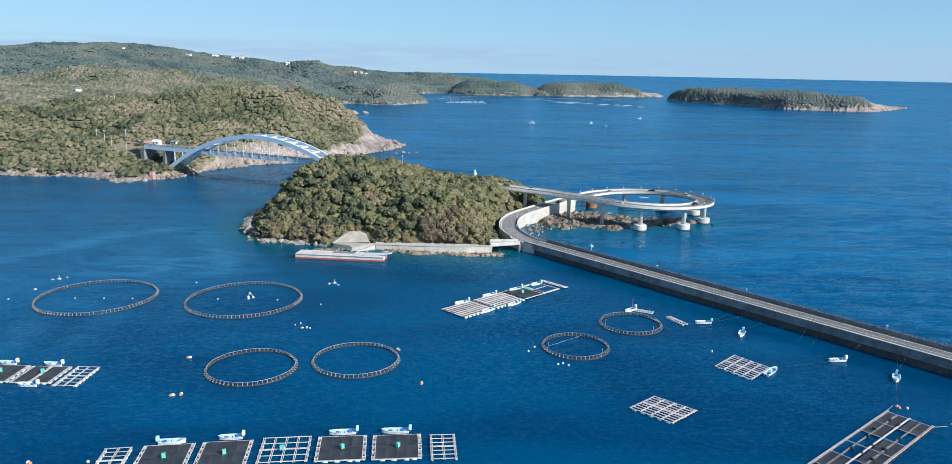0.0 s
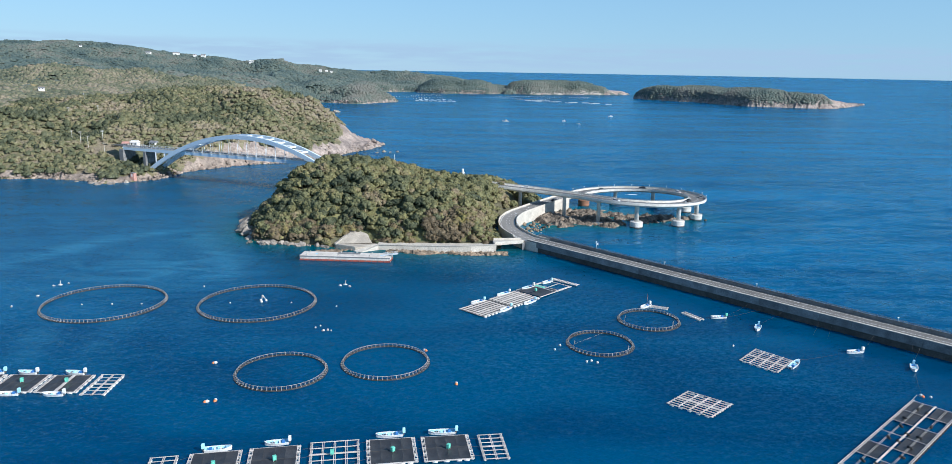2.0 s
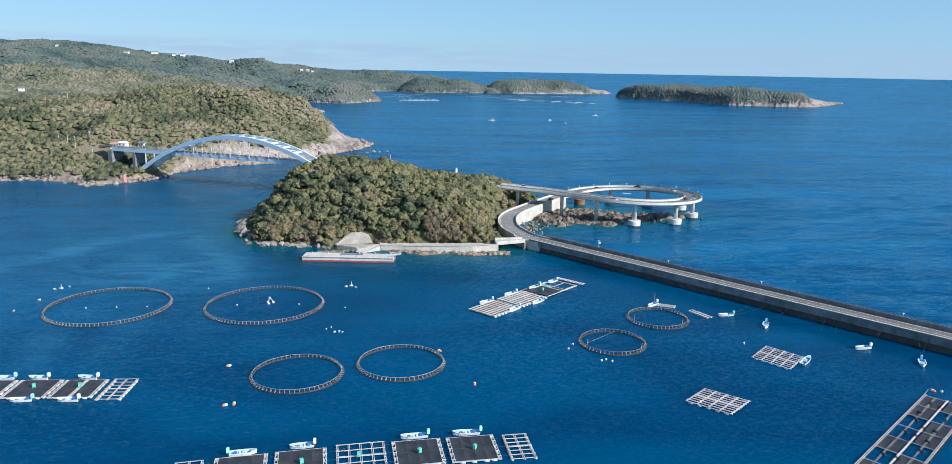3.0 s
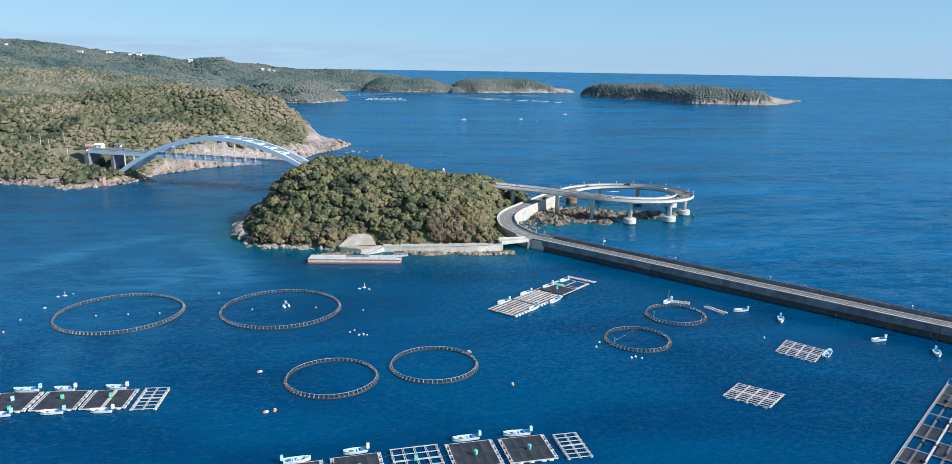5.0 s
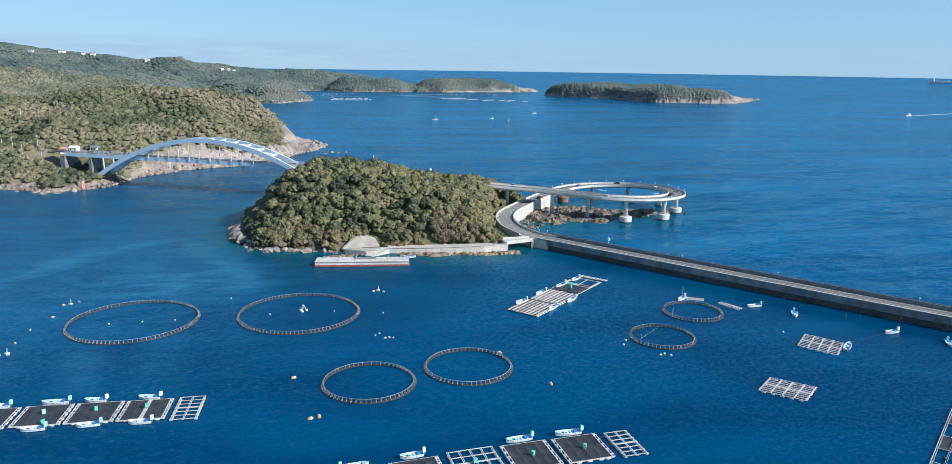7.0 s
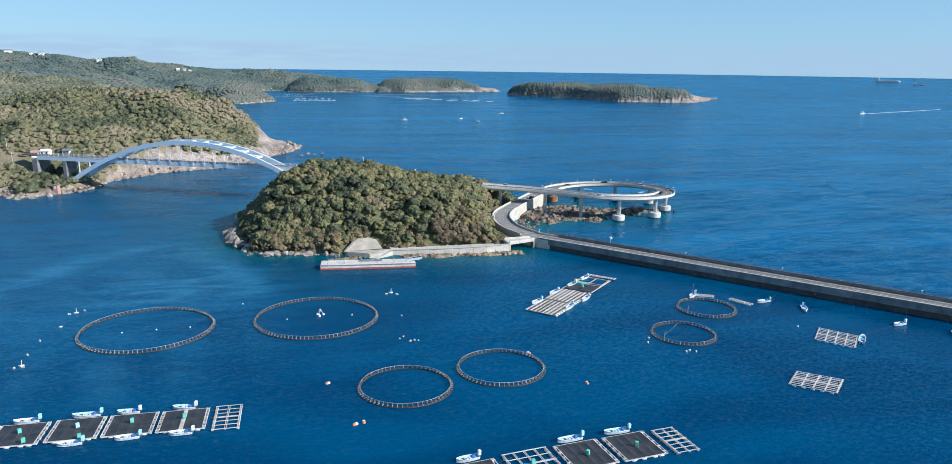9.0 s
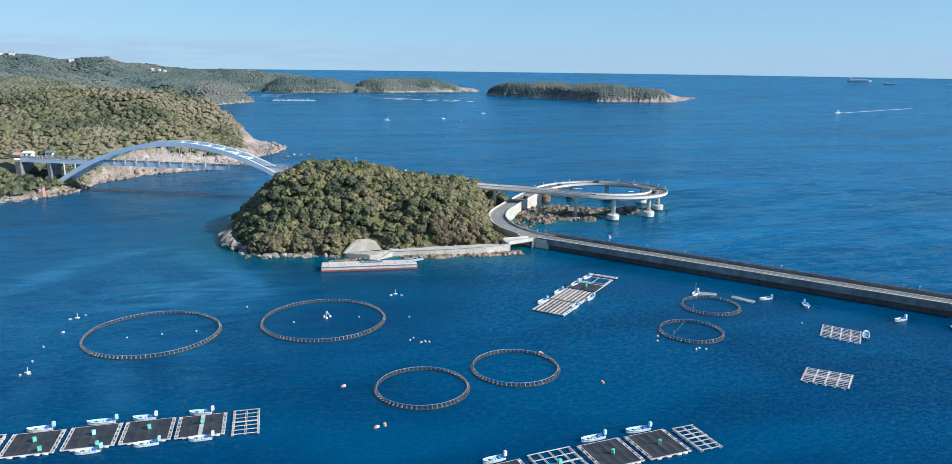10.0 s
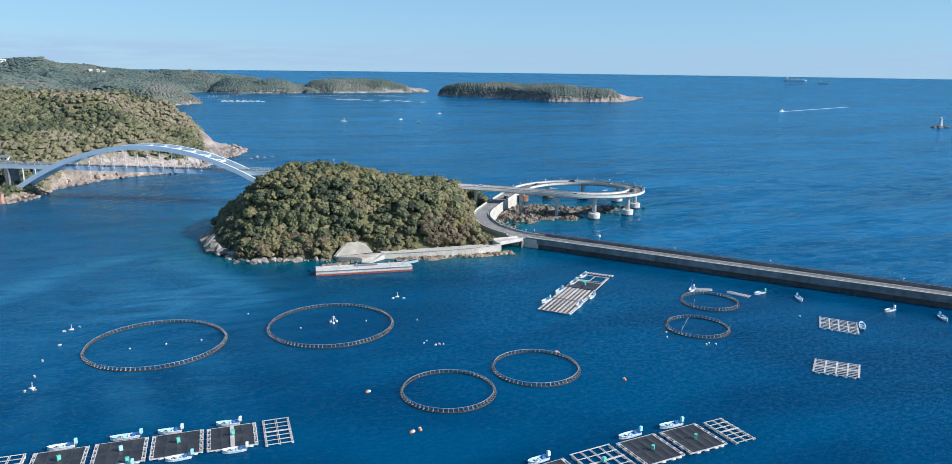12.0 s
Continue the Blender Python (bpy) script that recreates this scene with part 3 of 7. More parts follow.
OUTER = [(552, 2150), (575, 2060), (612, 2020), (640, 1960), (668, 1930), (690, 1830), (721, 1740), (770, 1715), (843, 1686), (900, 1690), (960, 1745), (1040, 1835), (1118, 1935), (1060, 1950), (960, 1920), (880, 2000), (760, 2100), (640, 2190), (575, 2215)]
MAIN_PEAKS = [(-338, 560, 18), (-264, 535, 15), (-218, 626, 34), (-258, 740, 45), (-209, 740, 56), (-230, 800, 54), (-185, 740, 50), (-161, 738, 47), (-143, 742, 51), (-130, 750, 42), (-119, 754, 29), (-112, 744, 10), (-98, 745, 6), (-86, 765, 3), (-147, 682, 19), (-135, 696, 10), (-133, 716, 22), (-120, 716, 9), (-105, 716, 5), (-170, 672, 36), (-104, 790, 4), (-125, 790, 14), (-122, 820, 8),
              (-350, 650, 36), (-520, 600, 30), (-420, 800, 38), (-300, 950, 28), (-600, 1000, 40), (-900, 1000, 48), (-190, 920, 18), (-280, 1300, 24), (-500, 1500, 40), (-900, 1800, 52), (-400, 2000, 34), (-230, 1720, 20), (-1200, 2400, 60), (-500, 2500, 40), (0, 2600, 24), (500, 2450, 16)]
# far hills and headlands as rounded masses: place, reach, height
FAR_HILLS = [(-1391, 2657, 299, 135), (-1558, 2445, 241, 114), (-1216, 2742, 199, 122), (-1043, 2812, 199, 107), (-829, 2779, 168, 94), (-636, 2726, 97, 99), (-527, 2851, 132, 76), (-358, 2978, 137, 60),
             (-189, 2994, 124, 56), (-42, 2900, 120, 49), (-1037, 1709, 199, 76), (-752, 1524, 127, 65), (-575, 1546, 123, 62), (-502, 1728, 119, 56), (-410, 1957, 116, 56), (-330, 1860, 90, 47)]
FAR_HEADS = [(-280, 1760, 72, 39), (-205, 1715, 66, 34), (-150, 1712, 40, 22), (-5, 2480, 88, 37), (90, 2480, 92, 38), (191, 2392, 40, 15), (275, 2455, 78, 37), (360, 2490, 78, 38), (435, 2475, 70, 36), (500, 2440, 44, 25)]
ISLAND_PEAKS = [(-74, 380, 33.5), (-82, 372, 35), (-62, 383, 30), (-50, 382, 26.4), (-26, 378, 23.2), (-10, 376, 23.8), (6, 382, 20.5), (18, 391, 17), (-91, 374, 30), (-98, 372, 19), (-107, 370, 3), (-88, 362, 29), (-105, 385, 3), (-104, 350, 3), (-95, 352, 12), (-60, 420, 22), (-20, 425, 15), (10, 410, 14), (-85, 430, 16), (30, 410, 10), (24, 398, 15)]
OUTER_PEAKS = [(575, 2085, 32), (603, 2043, 37), (663, 1972, 36), (716, 1900, 36), (758, 1851, 37), (801, 1811, 34), (842, 1770, 32), (877, 1760, 29), (915, 1780, 17), (993, 1835, 11), (1081, 1900, 4)]


def island_height(X, Y):
    d = shore_distance(X, Y, ISLAND) - 1.0 + 1.6 * wobble(X, Y, 14, 3)
    h = relief(X, Y, ISLAND_PEAKS, 12) + 1.5 * wobble(X, Y, 18, 4)
    shelf = 7.0 * np.clip((X + 67) / 5, 0, 1) * np.clip((345 - Y) / 12, 0, 1)
    steep = 17 - 8 * np.clip((X + 12) / 14, 0, 1) - 6 * np.clip((-82 - X) / 14, 0, 1)
    up = h * (1 - np.exp(-np.maximum(d - shelf, 0) / steep))
    return np.where(d > 0, up + np.minimum(d * 0.6, 1.0), np.maximum(d * 0.5, -3)), d


def main_height(X, Y):
    near = np.clip((900 - Y) / 200, 0, 1)
    far = np.clip((Y - 1100) / 350, 0, 1)
    d = shore_distance(X, Y, MAIN) + (3 * near + 9 * (1 - near)) * wobble(X, Y, 60, 5, 4)
    h = relief(X, Y, MAIN_PEAKS, 70)
    h = h * (1 + 0.08 * (1 + (1 - near)) * wobble(X, Y, 160, 6, 3)) + (4 * near + 8 * (1 - near)) * wobble(X, Y, 110, 8, 3)
    h = h + (6 * near + 3) * (0.7 - 2 * np.abs(wobble(X, Y, 75, 14, 2)))
    gully = 0.55 - 2 * np.abs(wobble(X, Y, 170, 15, 3)) + 0.25 * wobble(X, Y, 45, 17, 2)
    mass = np.zeros(X.shape)
    for cx, cy, r, top in FAR_HILLS:
        q = ((X - cx) ** 2 + (Y - cy) ** 2) / (1.5 * r) ** 2
        mass += (top * np.exp(-q ** 1.2)) ** 5
    for cx, cy, r, top in FAR_HEADS:
        q = np.hypot(X - cx, Y - cy) / r
        mass += (top * np.sqrt(np.clip(1 - q ** 3, 0, 1))) ** 5
    mass = mass ** 0.2
    soft = (np.maximum(h, 4) ** 5 * (1 - far) + (0.7 * np.maximum(h, 4)) ** 5 * far + (mass * far) ** 5) ** 0.2
    inland = np.clip((-260 - X) / 150, 0, 1) + np.clip((Y - 2600) / 150, 0, 1)
    h = soft + far * np.clip(soft / 30, 0.2, 1) * (5 + 9 * np.clip(inland, 0, 1) * np.clip((2900 - Y) / 500, 0.3, 1)) * gully + far * 4.5 * np.clip(soft / 30, 0, 1) * (0.5 - 2 * np.abs(wobble(X, Y, 62, 19, 2)))
    rise = np.where(Y > 1500, 13.0, 20.0)
    up = np.maximum(h, 6) * (1 - np.exp(-np.maximum(d, 0) / rise))
    return np.where(d > 0, up + np.minimum(d * 0.5, 1.5), np.maximum(d * 0.4, -4)), d


def outer_height(X, Y):
    d = shore_distance(X, Y, OUTER) + 8 * wobble(X, Y, 50, 9, 4)
    h = relief(X, Y, OUTER_PEAKS, 45) * (1 + 0.07 * wobble(X, Y, 120, 11, 3)) + 7 * (0.5 - 2 * np.abs(wobble(X, Y, 105, 16, 2)))
    h = h - 26 * np.abs(wobble(X, 0.35 * Y, 58, 21, 2)) * np.exp(-np.maximum(d, 0) / 28)  # gullies down the flanks
    low = np.clip((1060 - X) / 60, 0.12, 1)
    up = np.maximum(h, 2) * low * (1 - np.exp(-np.maximum(d, 0) / 12.0))
    return np.where(d > 0, up + np.minimum(d * 0.5, 1.5), np.maximum(d * 0.3, -4)), d


def at(fn, x, y):
    z, d = fn(np.array([float(x)]), np.array([float(y)]))
    return float(z[0]), float(d[0])


# line of the curved slick whose sheen is painted on the bay
SHEEN_ARC = [tuple(q[:2]) for q in spline([(-215, 262, 0), (-182, 307, 0), (-168, 333, 0), (-145, 351, 0), (-124, 334, 0), (-108, 300, 0), (-100, 276, 0)], 4.0)]


# ---- sea: one sheet out to the horizon, which lies as far below eye level as the real one ----
def build_sea():
    cx, cy, n = -20.0, 370.0, 320
    radii = [0.5] + [5.0 * i for i in range(1, 62)] + [330, 380, 430, 520, 640, 800, 1000, 1250, 1550, 1900, 2250, 2600, 2900, 3200, 3500, 3800, 4050, 4300, 4450, 4560]
    A = np.arange(n) * 2 * np.pi / n
    R = np.array(radii)
    X = cx + R[:, None] * np.cos(A)[None, :]
    Y = cy + R[:, None] * np.sin(A)[None, :]
    rc = np.hypot(X + 55, Y - 10)
    Z = 54.5 * (np.clip(rc - 2600, 0, None) / 2300) ** 2
    k = len(radii)
    faces = [(i * n + j, i * n + (j + 1) % n, (i + 1) * n + (j + 1) % n, (i + 1) * n + j) for i in range(k - 1) for j in range(n)] + [tuple(range(n))[::-1]]
    me = bpy.data.meshes.new("sea")
    me.from_pydata(np.stack([X, Y, Z], -1).reshape(-1, 3).tolist(), [], faces)
    bm = bmesh.new()
    bm.from_mesh(me)
    bmesh.ops.recalc_face_normals(bm, faces=bm.faces)
    bm.to_mesh(me)
    bm.free()
    d = np.minimum(-shore_distance(X, Y, ISLAND), -shore_distance(X, Y, REEFS[0]) + 4)
    d = np.minimum(d, -shore_distance(X, Y, REEFS[1]) + 6)
    s = np.exp(-np.clip(d, 0, None) / 9.0) * 0.75 + 0.10 * np.exp(-np.clip(d, 0, None) / 60.0)
    col = me.attributes.new("shoal", "FLOAT", "POINT")
    col.data.foreach_set("value", s.ravel().astype(np.float32))
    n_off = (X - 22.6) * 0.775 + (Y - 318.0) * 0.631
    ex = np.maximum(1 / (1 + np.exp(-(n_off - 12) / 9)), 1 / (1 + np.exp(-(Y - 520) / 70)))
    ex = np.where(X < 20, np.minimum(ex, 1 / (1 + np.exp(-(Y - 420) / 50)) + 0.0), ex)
    # painted sheen: a curved slick round the islet's end, a pale pool inside it and trailing fingers
    along = np.array(SHEEN_ARC)
    near_arc = np.min([np.hypot(X - px, Y - py) for px, py in along], axis=0)
    pool = np.exp(-((X + 126) / 30) ** 2 - ((Y - 284) / 20) ** 2)
    fingers = np.exp(-((X + 130) / 30) ** 2 - ((Y - 208) / 24) ** 2) * np.clip(0.5 + 0.9 * np.sin(0.30 * X + 0.05 * Y), 0, 1)
    broad = 1 / (1 + np.exp((X + 95) / 14)) / (1 + np.exp(-(Y - 225) / 18)) / (1 + np.exp((Y - 420) / 40))
    sheen = np.clip(0.7 * np.exp(-(near_arc / 8) ** 2) + 0.8 * pool + 0.38 * fingers + 0.38 * broad, 0, 1)
    col = me.attributes.new("sheen", "FLOAT", "POINT")
    col.data.foreach_set("value", sheen.ravel().astype(np.float32))
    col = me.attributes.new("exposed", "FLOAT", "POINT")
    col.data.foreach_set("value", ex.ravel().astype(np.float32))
    me.materials.append(SEA)
    me.polygons.foreach_set("use_smooth", [True] * len(me.polygons))
    if me.polygons[0].normal.z < 0:
        me.flip_normals()
    return tagged(new("water", me), "deep blue sea with wind ripples and turquoise shallows", "water", kind="structure")


REEFS = [[(32, 384), (36, 358), (48, 362), (58, 368), (72, 364), (80, 372), (90, 392), (88, 404), (76, 416), (56, 414), (44, 402)],
         [(82, 386), (86, 376), (93, 370), (106, 377), (117, 382), (128, 387), (126, 394), (114, 394), (108, 398), (96, 402), (87, 400)]]
build_sea()


# ---- land ----
def build_island():
    xs, ys = np.arange(-122, 52, 1.6), np.arange(306, 470, 1.6)
    X, Y = np.meshgrid(xs, ys, indexing="ij")
    Z, d = island_height(X, Y)
    me = grid_mesh("island_ground", xs, ys, Z, d > -6, (SOIL, LEAF), (d > 7).astype(int), smooth=False)
    tagged(new("ground_island", me), "steep wooded islet with pale rocks along the water", "island", kind="structure")


def build_mainland():
    xs = np.concatenate([np.arange(-2600, -700, 32), np.arange(-700, -420, 16), np.arange(-420, -60, 4.5), np.arange(-60, 700, 10)])
    ys = np.concatenate([np.arange(470, 860, 4.5), np.arange(860, 1200, 12), np.arange(1200, 2700, 12), np.arange(2700, 3950, 30)])
    X, Y = np.meshgrid(xs, ys, indexing="ij")
    Z, d = main_height(X, Y)
    head = (X > -190) & (Y > 600) & (Y < 840)
    bare = bare_ground(X, Y, d, Z)
    Z = Z + np.where(bare & (d > -2) & (Y < 900), 1.5 * wobble(X, Y, 11, 24, 3) + 2.6 * (0.5 - 2 * np.abs(wobble(0.8 * X + 0.6 * Y, 0.35 * (0.8 * Y - 0.6 * X), 13, 25, 2))), 0)
    field = np.hypot((X + 690) / 34, (Y - 1286) / 40) < 1
    sand = (X > 262) & (X < 505) & (Y > 2300) & (d < 4) & (d > -10)
    Z = np.where(sand, np.clip(0.4 * (d + 8), -1, 2.4), Z)
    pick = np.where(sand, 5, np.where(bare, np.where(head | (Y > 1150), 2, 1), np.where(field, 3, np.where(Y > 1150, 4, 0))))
    me = grid_mesh("mainland_ground", xs, ys, Z, d > -30, (HILLLEAF, ROCK, PINKROCK, DRYGRASS, FARLEAF_HAZE, SAND), pick, smooth=False)
    tagged(new("ground_mainland", me), "hilly wooded coast with tan rock at the foot", "hills", kind="structure")
    xs, ys = np.arange(500, 1160, 6), np.arange(1640, 2280, 6)
    X, Y = np.meshgrid(xs, ys, indexing="ij")
    Z, d = outer_height(X, Y)
    bare = (X > 905 + 20 * wobble(X, Y, 60, 26)) | (Z < 1.5 + 0.025 * np.clip(X - 600, 0, 330) + 7 * wobble(X, Y, 30, 28))
    Z = Z + np.where(bare & (d > 0), 4 * np.abs(wobble(X, Y, 26, 27, 3)), 0)
    me = grid_mesh("outer_island_ground", xs, ys, Z, d > -25, (FARLEAF_HAZE, PINKROCK), bare.astype(int), smooth=False)
    tagged(new("ground_outer_island", me), "low wooded outer island ringed by bare rock", "island", kind="structure")


def bare_ground(X, Y, d, Z):
    """Where the coast shows naked rock."""
    w = wobble(X, Y, 30, 31)
    shore = (d < np.where(X < -232, 2.2 + 2 * w, 4.5 + 4 * w)) & (Y < 1250)
    cliff = (X > -200) & (Y > 560) & (Y < 840) & (d < 9 + 8 * wobble(X, Y, 45, 33))
    tip = (X > -116 + 8 * w) & (Y > 640) & (Y < 840) & (d < 42)
    scar = np.hypot((X + 147) / 5, (Y - 676) / 9) < 1
    coves = (Y > 1250) & (Z < 2.5 + 8 * w) & (X > -330) | (X > 535) & (Y > 2300)
    return (d > -3) & (shore | cliff | tip | scar | coves)


build_island()
build_mainland()


# ---- woods on the hills ----
def woods():
    rng = np.random.RandomState(7)
    near = [crown_template(rng, 3, 20, 0.26, 0.34, 14, 0.15, 0.18) for _ in range(12)]
    mid = [dome_template(rng, 6) for _ in range(14)]
    far = [dome_template(rng, 4) for _ in range(14)]

    def grow(name, fn, x0, x1, y0, y1, step, tall, wide, templates, material, label, skip=None):
        gx, gy = np.meshgrid(np.arange(x0, x1, step), np.arange(y0, y1, step), indexing="ij")
        gx = gx + (rng.rand(*gx.shape) - 0.5) * step * 1.1
        gy = gy + (rng.rand(*gy.shape) - 0.5) * step * 1.1
        Z, d = fn(gx, gy)
        ok = (d > 1.5) & ~skip(gx, gy, d, Z) & (gx > -0.74 * gy - 45)
        behind = fn(gx * 1.0 + 12, gy + 24)[0]
        ok &= (behind - Z > -6) | (gy < 1000) | (d < 60)  # slopes that fall away from the bay stay bare
        x, y, z = gx[ok], gy[ok], Z[ok]
        z = z + 0.2 * tall * wobble(x, y, 34, 43, 2)
        big = 0.75 + 0.25 * wobble(x, y, 26, 41, 2) + 0.5 * rng.rand(len(x)) ** 1.5
        big = big * np.where(rng.rand(len(x)) < 0.08, 1.45, 1.0)  # a few old trees stand out
        h, w = tall * big, wide * (0.75 + 0.5 * rng.rand(len(x))) * np.sqrt(big)
        return scatter(name, np.stack([x, y, z + h * 0.05], 1), h, w, templates, material, rng, label, smooth=material is FARLEAF_HAZE)

    def skip_main(X, Y, d, Z):
        field = np.hypot((X + 690) / 30, (Y - 1286) / 38) < 1
        s = (X + 223.3) * 0.891 - (Y - 526.5) * 0.454
        n = (X + 223.3) * 0.454 + (Y - 526.5) * 0.891
        road = (s < -25) & (s > -60) & (n > 2) & (n < 12)
        house = (np.hypot((X + 245) / 13, (Y - 562) / 10) < 1) | (np.hypot(X + 547, Y - 1014) < 13)
        return bare_ground(X, Y, d, Z) & (d < 44) | field | road | house

    grow("near_woods", main_height, -430, -70, 495, 860, 4.8, 3.1, 3.4, near, HILLLEAF, "dense mixed evergreen wood with grey-brown bare patches", skip_main)
    grow("headland_woods", main_height, -205, -88, 625, 815, 2.9, 2.5, 2.6, near[:4], HILLLEAF, "evergreen scrub wood clinging to the headland's steep face",
         lambda X, Y, d, Z: skip_main(X, Y, d, Z) | (np.hypot(main_height(X + 2, Y)[0] - Z, main_height(X, Y + 2)[0] - Z) < 1.35))
    grow("middle_woods", main_height, -1050, -110, 500, 1500, 5.2, 3.2, 4.1, mid, MIDLEAF_HAZE, "wooded hillside of rounded evergreen crowns",
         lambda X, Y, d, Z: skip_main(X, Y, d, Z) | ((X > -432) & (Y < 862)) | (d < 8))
    grow("far_woods", main_height, -2200, 640, 1500, 3200, 8.0, 2.6, 6.0, far, FARLEAF_HAZE, "far wooded ridges above the bay", lambda X, Y, d, Z: ((d < 55) & (X > -360)) | (d < 6) | (np.hypot(X + 50, Y - 10) > 3700))
    grow("far_shore_woods", main_height, -360, 600, 1240, 2560, 4.7, 2.3, 3.7, far, FARLEAF_HAZE, "wooded bluffs along the far coves", lambda X, Y, d, Z: (Z < 2 + 8 * wobble(X, Y, 30, 31)) | (d > 62) | (X > 530))
    grow("outer_island_woods", outer_height, 540, 960, 1660, 2260, 4.7, 2.3, 3.7, far, FARLEAF_HAZE, "low wind-clipped wood on the outer island",
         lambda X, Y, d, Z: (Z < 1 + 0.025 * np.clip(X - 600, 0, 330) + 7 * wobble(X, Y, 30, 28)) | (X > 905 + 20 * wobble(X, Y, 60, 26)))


woods()

# ---- roads: causeway, ramp round the islet's foot, loop, viaduct into the islet ----
CW_DIR, CW_N, CW_0 = Vector((0.631, -0.775, 0)), Vector((0.775, 0.631, 0)), Vector((22.6, 318.0, 0))
cw_mid = CW_0 + CW_N * 4.6
RAMP = spline([cw_mid + CW_DIR * 6 + Vector((0, 0, 4)), cw_mid + Vector((-1.5, 1.0, 4.0)), (20.8, 330.5, 4.05), (17.2, 344.6, 4.3), (17.9, 361.0, 4.8), (22.6, 374, 5.4), (31.5, 386.2, 6.1), (42.6, 399.4, 6.9), (54.0, 412.6, 7.6)], 1.5)
LC, LR = Vector((91.7, 400.6, 0)), 34.7


def loop_z(deg):
    return float(np.interp(-deg, [-141.7, -90, 0, 90, 127.8], [8.1, 8.9, 10.7, 12.5, 13.2]))


def loop_point(deg, r=LR):
    a = radians(deg)
    return Vector((LC.x + r * math.cos(a), LC.y + r * math.sin(a), loop_z(deg)))


LOOP = [Vector((54.0, 412.6, 7.6)), Vector((59.2, 417.4, 7.85))] + [loop_point(141.7 - 2.5 * i) for i in range(int(269.5 / 2.5) + 1)]
LOOP += spline([LOOP[-1], (60.5, 381.6, 13.4), (50.5, 388.6, 13.7), (40, 394.5, 14.2), (28, 399.2, 14.8), (14, 404, 15.6), (0, 409.5, 16.4), (-25, 421, 17.8), (-52, 437, 19.2), (-76, 451.5, 20.2)], 2.0)[1:]


def road_things():
    near_end, far_end = -1.0, 560.0
    cw = thing("causeway", "long grey concrete causeway carrying a narrow two-lane road", "causeway", kind="structure")
    path = [CW_0 + CW_N * 4.6 + CW_DIR * s + Vector((0, 0, 4.0)) for s in np.arange(near_end, far_end, 12)]
    part("fill", Shape().sweep(path, [(-4.2, None), (4.2, None), (4.2, -0.03), (-4.2, -0.03)], bottom=-3), WALLGREY, cw)
    part("road_surface", Shape().sweep(path, [(-4.0, 0.0), (3.4, 0.0), (3.4, 0.02), (-4.0, 0.02)]), GREYROAD, cw, "worn grey asphalt")
    part("footway", Shape().sweep(path, [(3.4, 0.0), (4.05, 0.0), (4.05, 0.16), (3.4, 0.16)]), CONCRETE, cw, "pale kerb strip")
    for o in (-2.9, 3.1):
        part("edge_line", Shape().sweep(path, [(o - 0.09, 0.02), (o + 0.09, 0.02), (o + 0.09, 0.028), (o - 0.09, 0.028)]), PAINT, cw, "white edge line")
    part("centre_line", Shape().sweep(path, [(0.15, 0.02), (0.3, 0.02), (0.3, 0.028), (0.15, 0.028)]), PAINT, cw, "white centre line")
    part("sea_parapet", Shape().sweep(path, [(-4.6, -1.2), (-4.2, -1.2), (-4.2, 1.35), (-4.6, 1.35)]), WALLGREY, cw, "grey seaward parapet")
    return cw, path


def wall_panels(cw):
    """Facing panels of the harbour side: a pale upper course over a tide-dark lower one."""
    rng = random.Random(4)
    up = Shape().box(0.03, 9.97, -0.05, 0.42, 2.0, 4.55, chamfer=0.04).mesh("panel", (WALLGREY,))
    cap = Shape().box(0.0, 10.0, -0.12, 0.55, 4.55, 4.72, chamfer=0.03).mesh("coping", (CONCRETE,))
    low = Shape().box(0.02, 9.98, 0.08, 0.45, -2.5, 2.0, chamfer=0.04).mesh("panel", (TIDEWALL,))
    turn = math.degrees(math.atan2(CW_DIR.y, CW_DIR.x))
    for i in range(28):
        o = CW_0 + CW_DIR * (i * 10.0)
        for nm, me in (("panel", up), ("coping", cap), ("panel", low)):
            ob = part(nm, me, None, cw)
            ob.matrix_basis = pose(o.x, o.y, rng.uniform(-0.02, 0.02), 0, 0, turn) @ Matrix.Translation((0, rng.uniform(-0.02, 0.02), 0))


def rail_along(parent, path, off, base, gap, height, name="guard_rail", material=None):
    """Posts and rails on a parapet."""
    material = material or RAIL
    post = Shape().box(-0.06, 0.06, -0.06, 0.06, 0, height, chamfer=0.015).mesh("post", (material,))
    acc, last = 0.0, None
    sh = Shape()
    for i, p in enumerate(path):
        d = path[min(i + 1, len(path) - 1)] - path[max(i - 1, 0)]
        s = Vector((d.y, -d.x, 0)).normalized()
        q = p + s * off + Vector((0, 0, base))
        if last is not None:
            for h in (height * 0.5, height * 0.97):
                sh.beam(last + Vector((0, 0, h)), q + Vector((0, 0, h)), 0.07, 0.09)
            L = (q - last).length
            while acc <= L:
                w = last.lerp(q, acc / L)
                part("post", post, None, parent).matrix_basis = Matrix.Translation(w)
                acc += gap
            acc -= L
        last = q
    part(name, sh, material, parent, "grey steel guard rail")


cw, CW_PATH = road_things()
wall_panels(cw)
rail_along(cw, CW_PATH[:26], -4.4, 1.35, 2.5, 0.5)


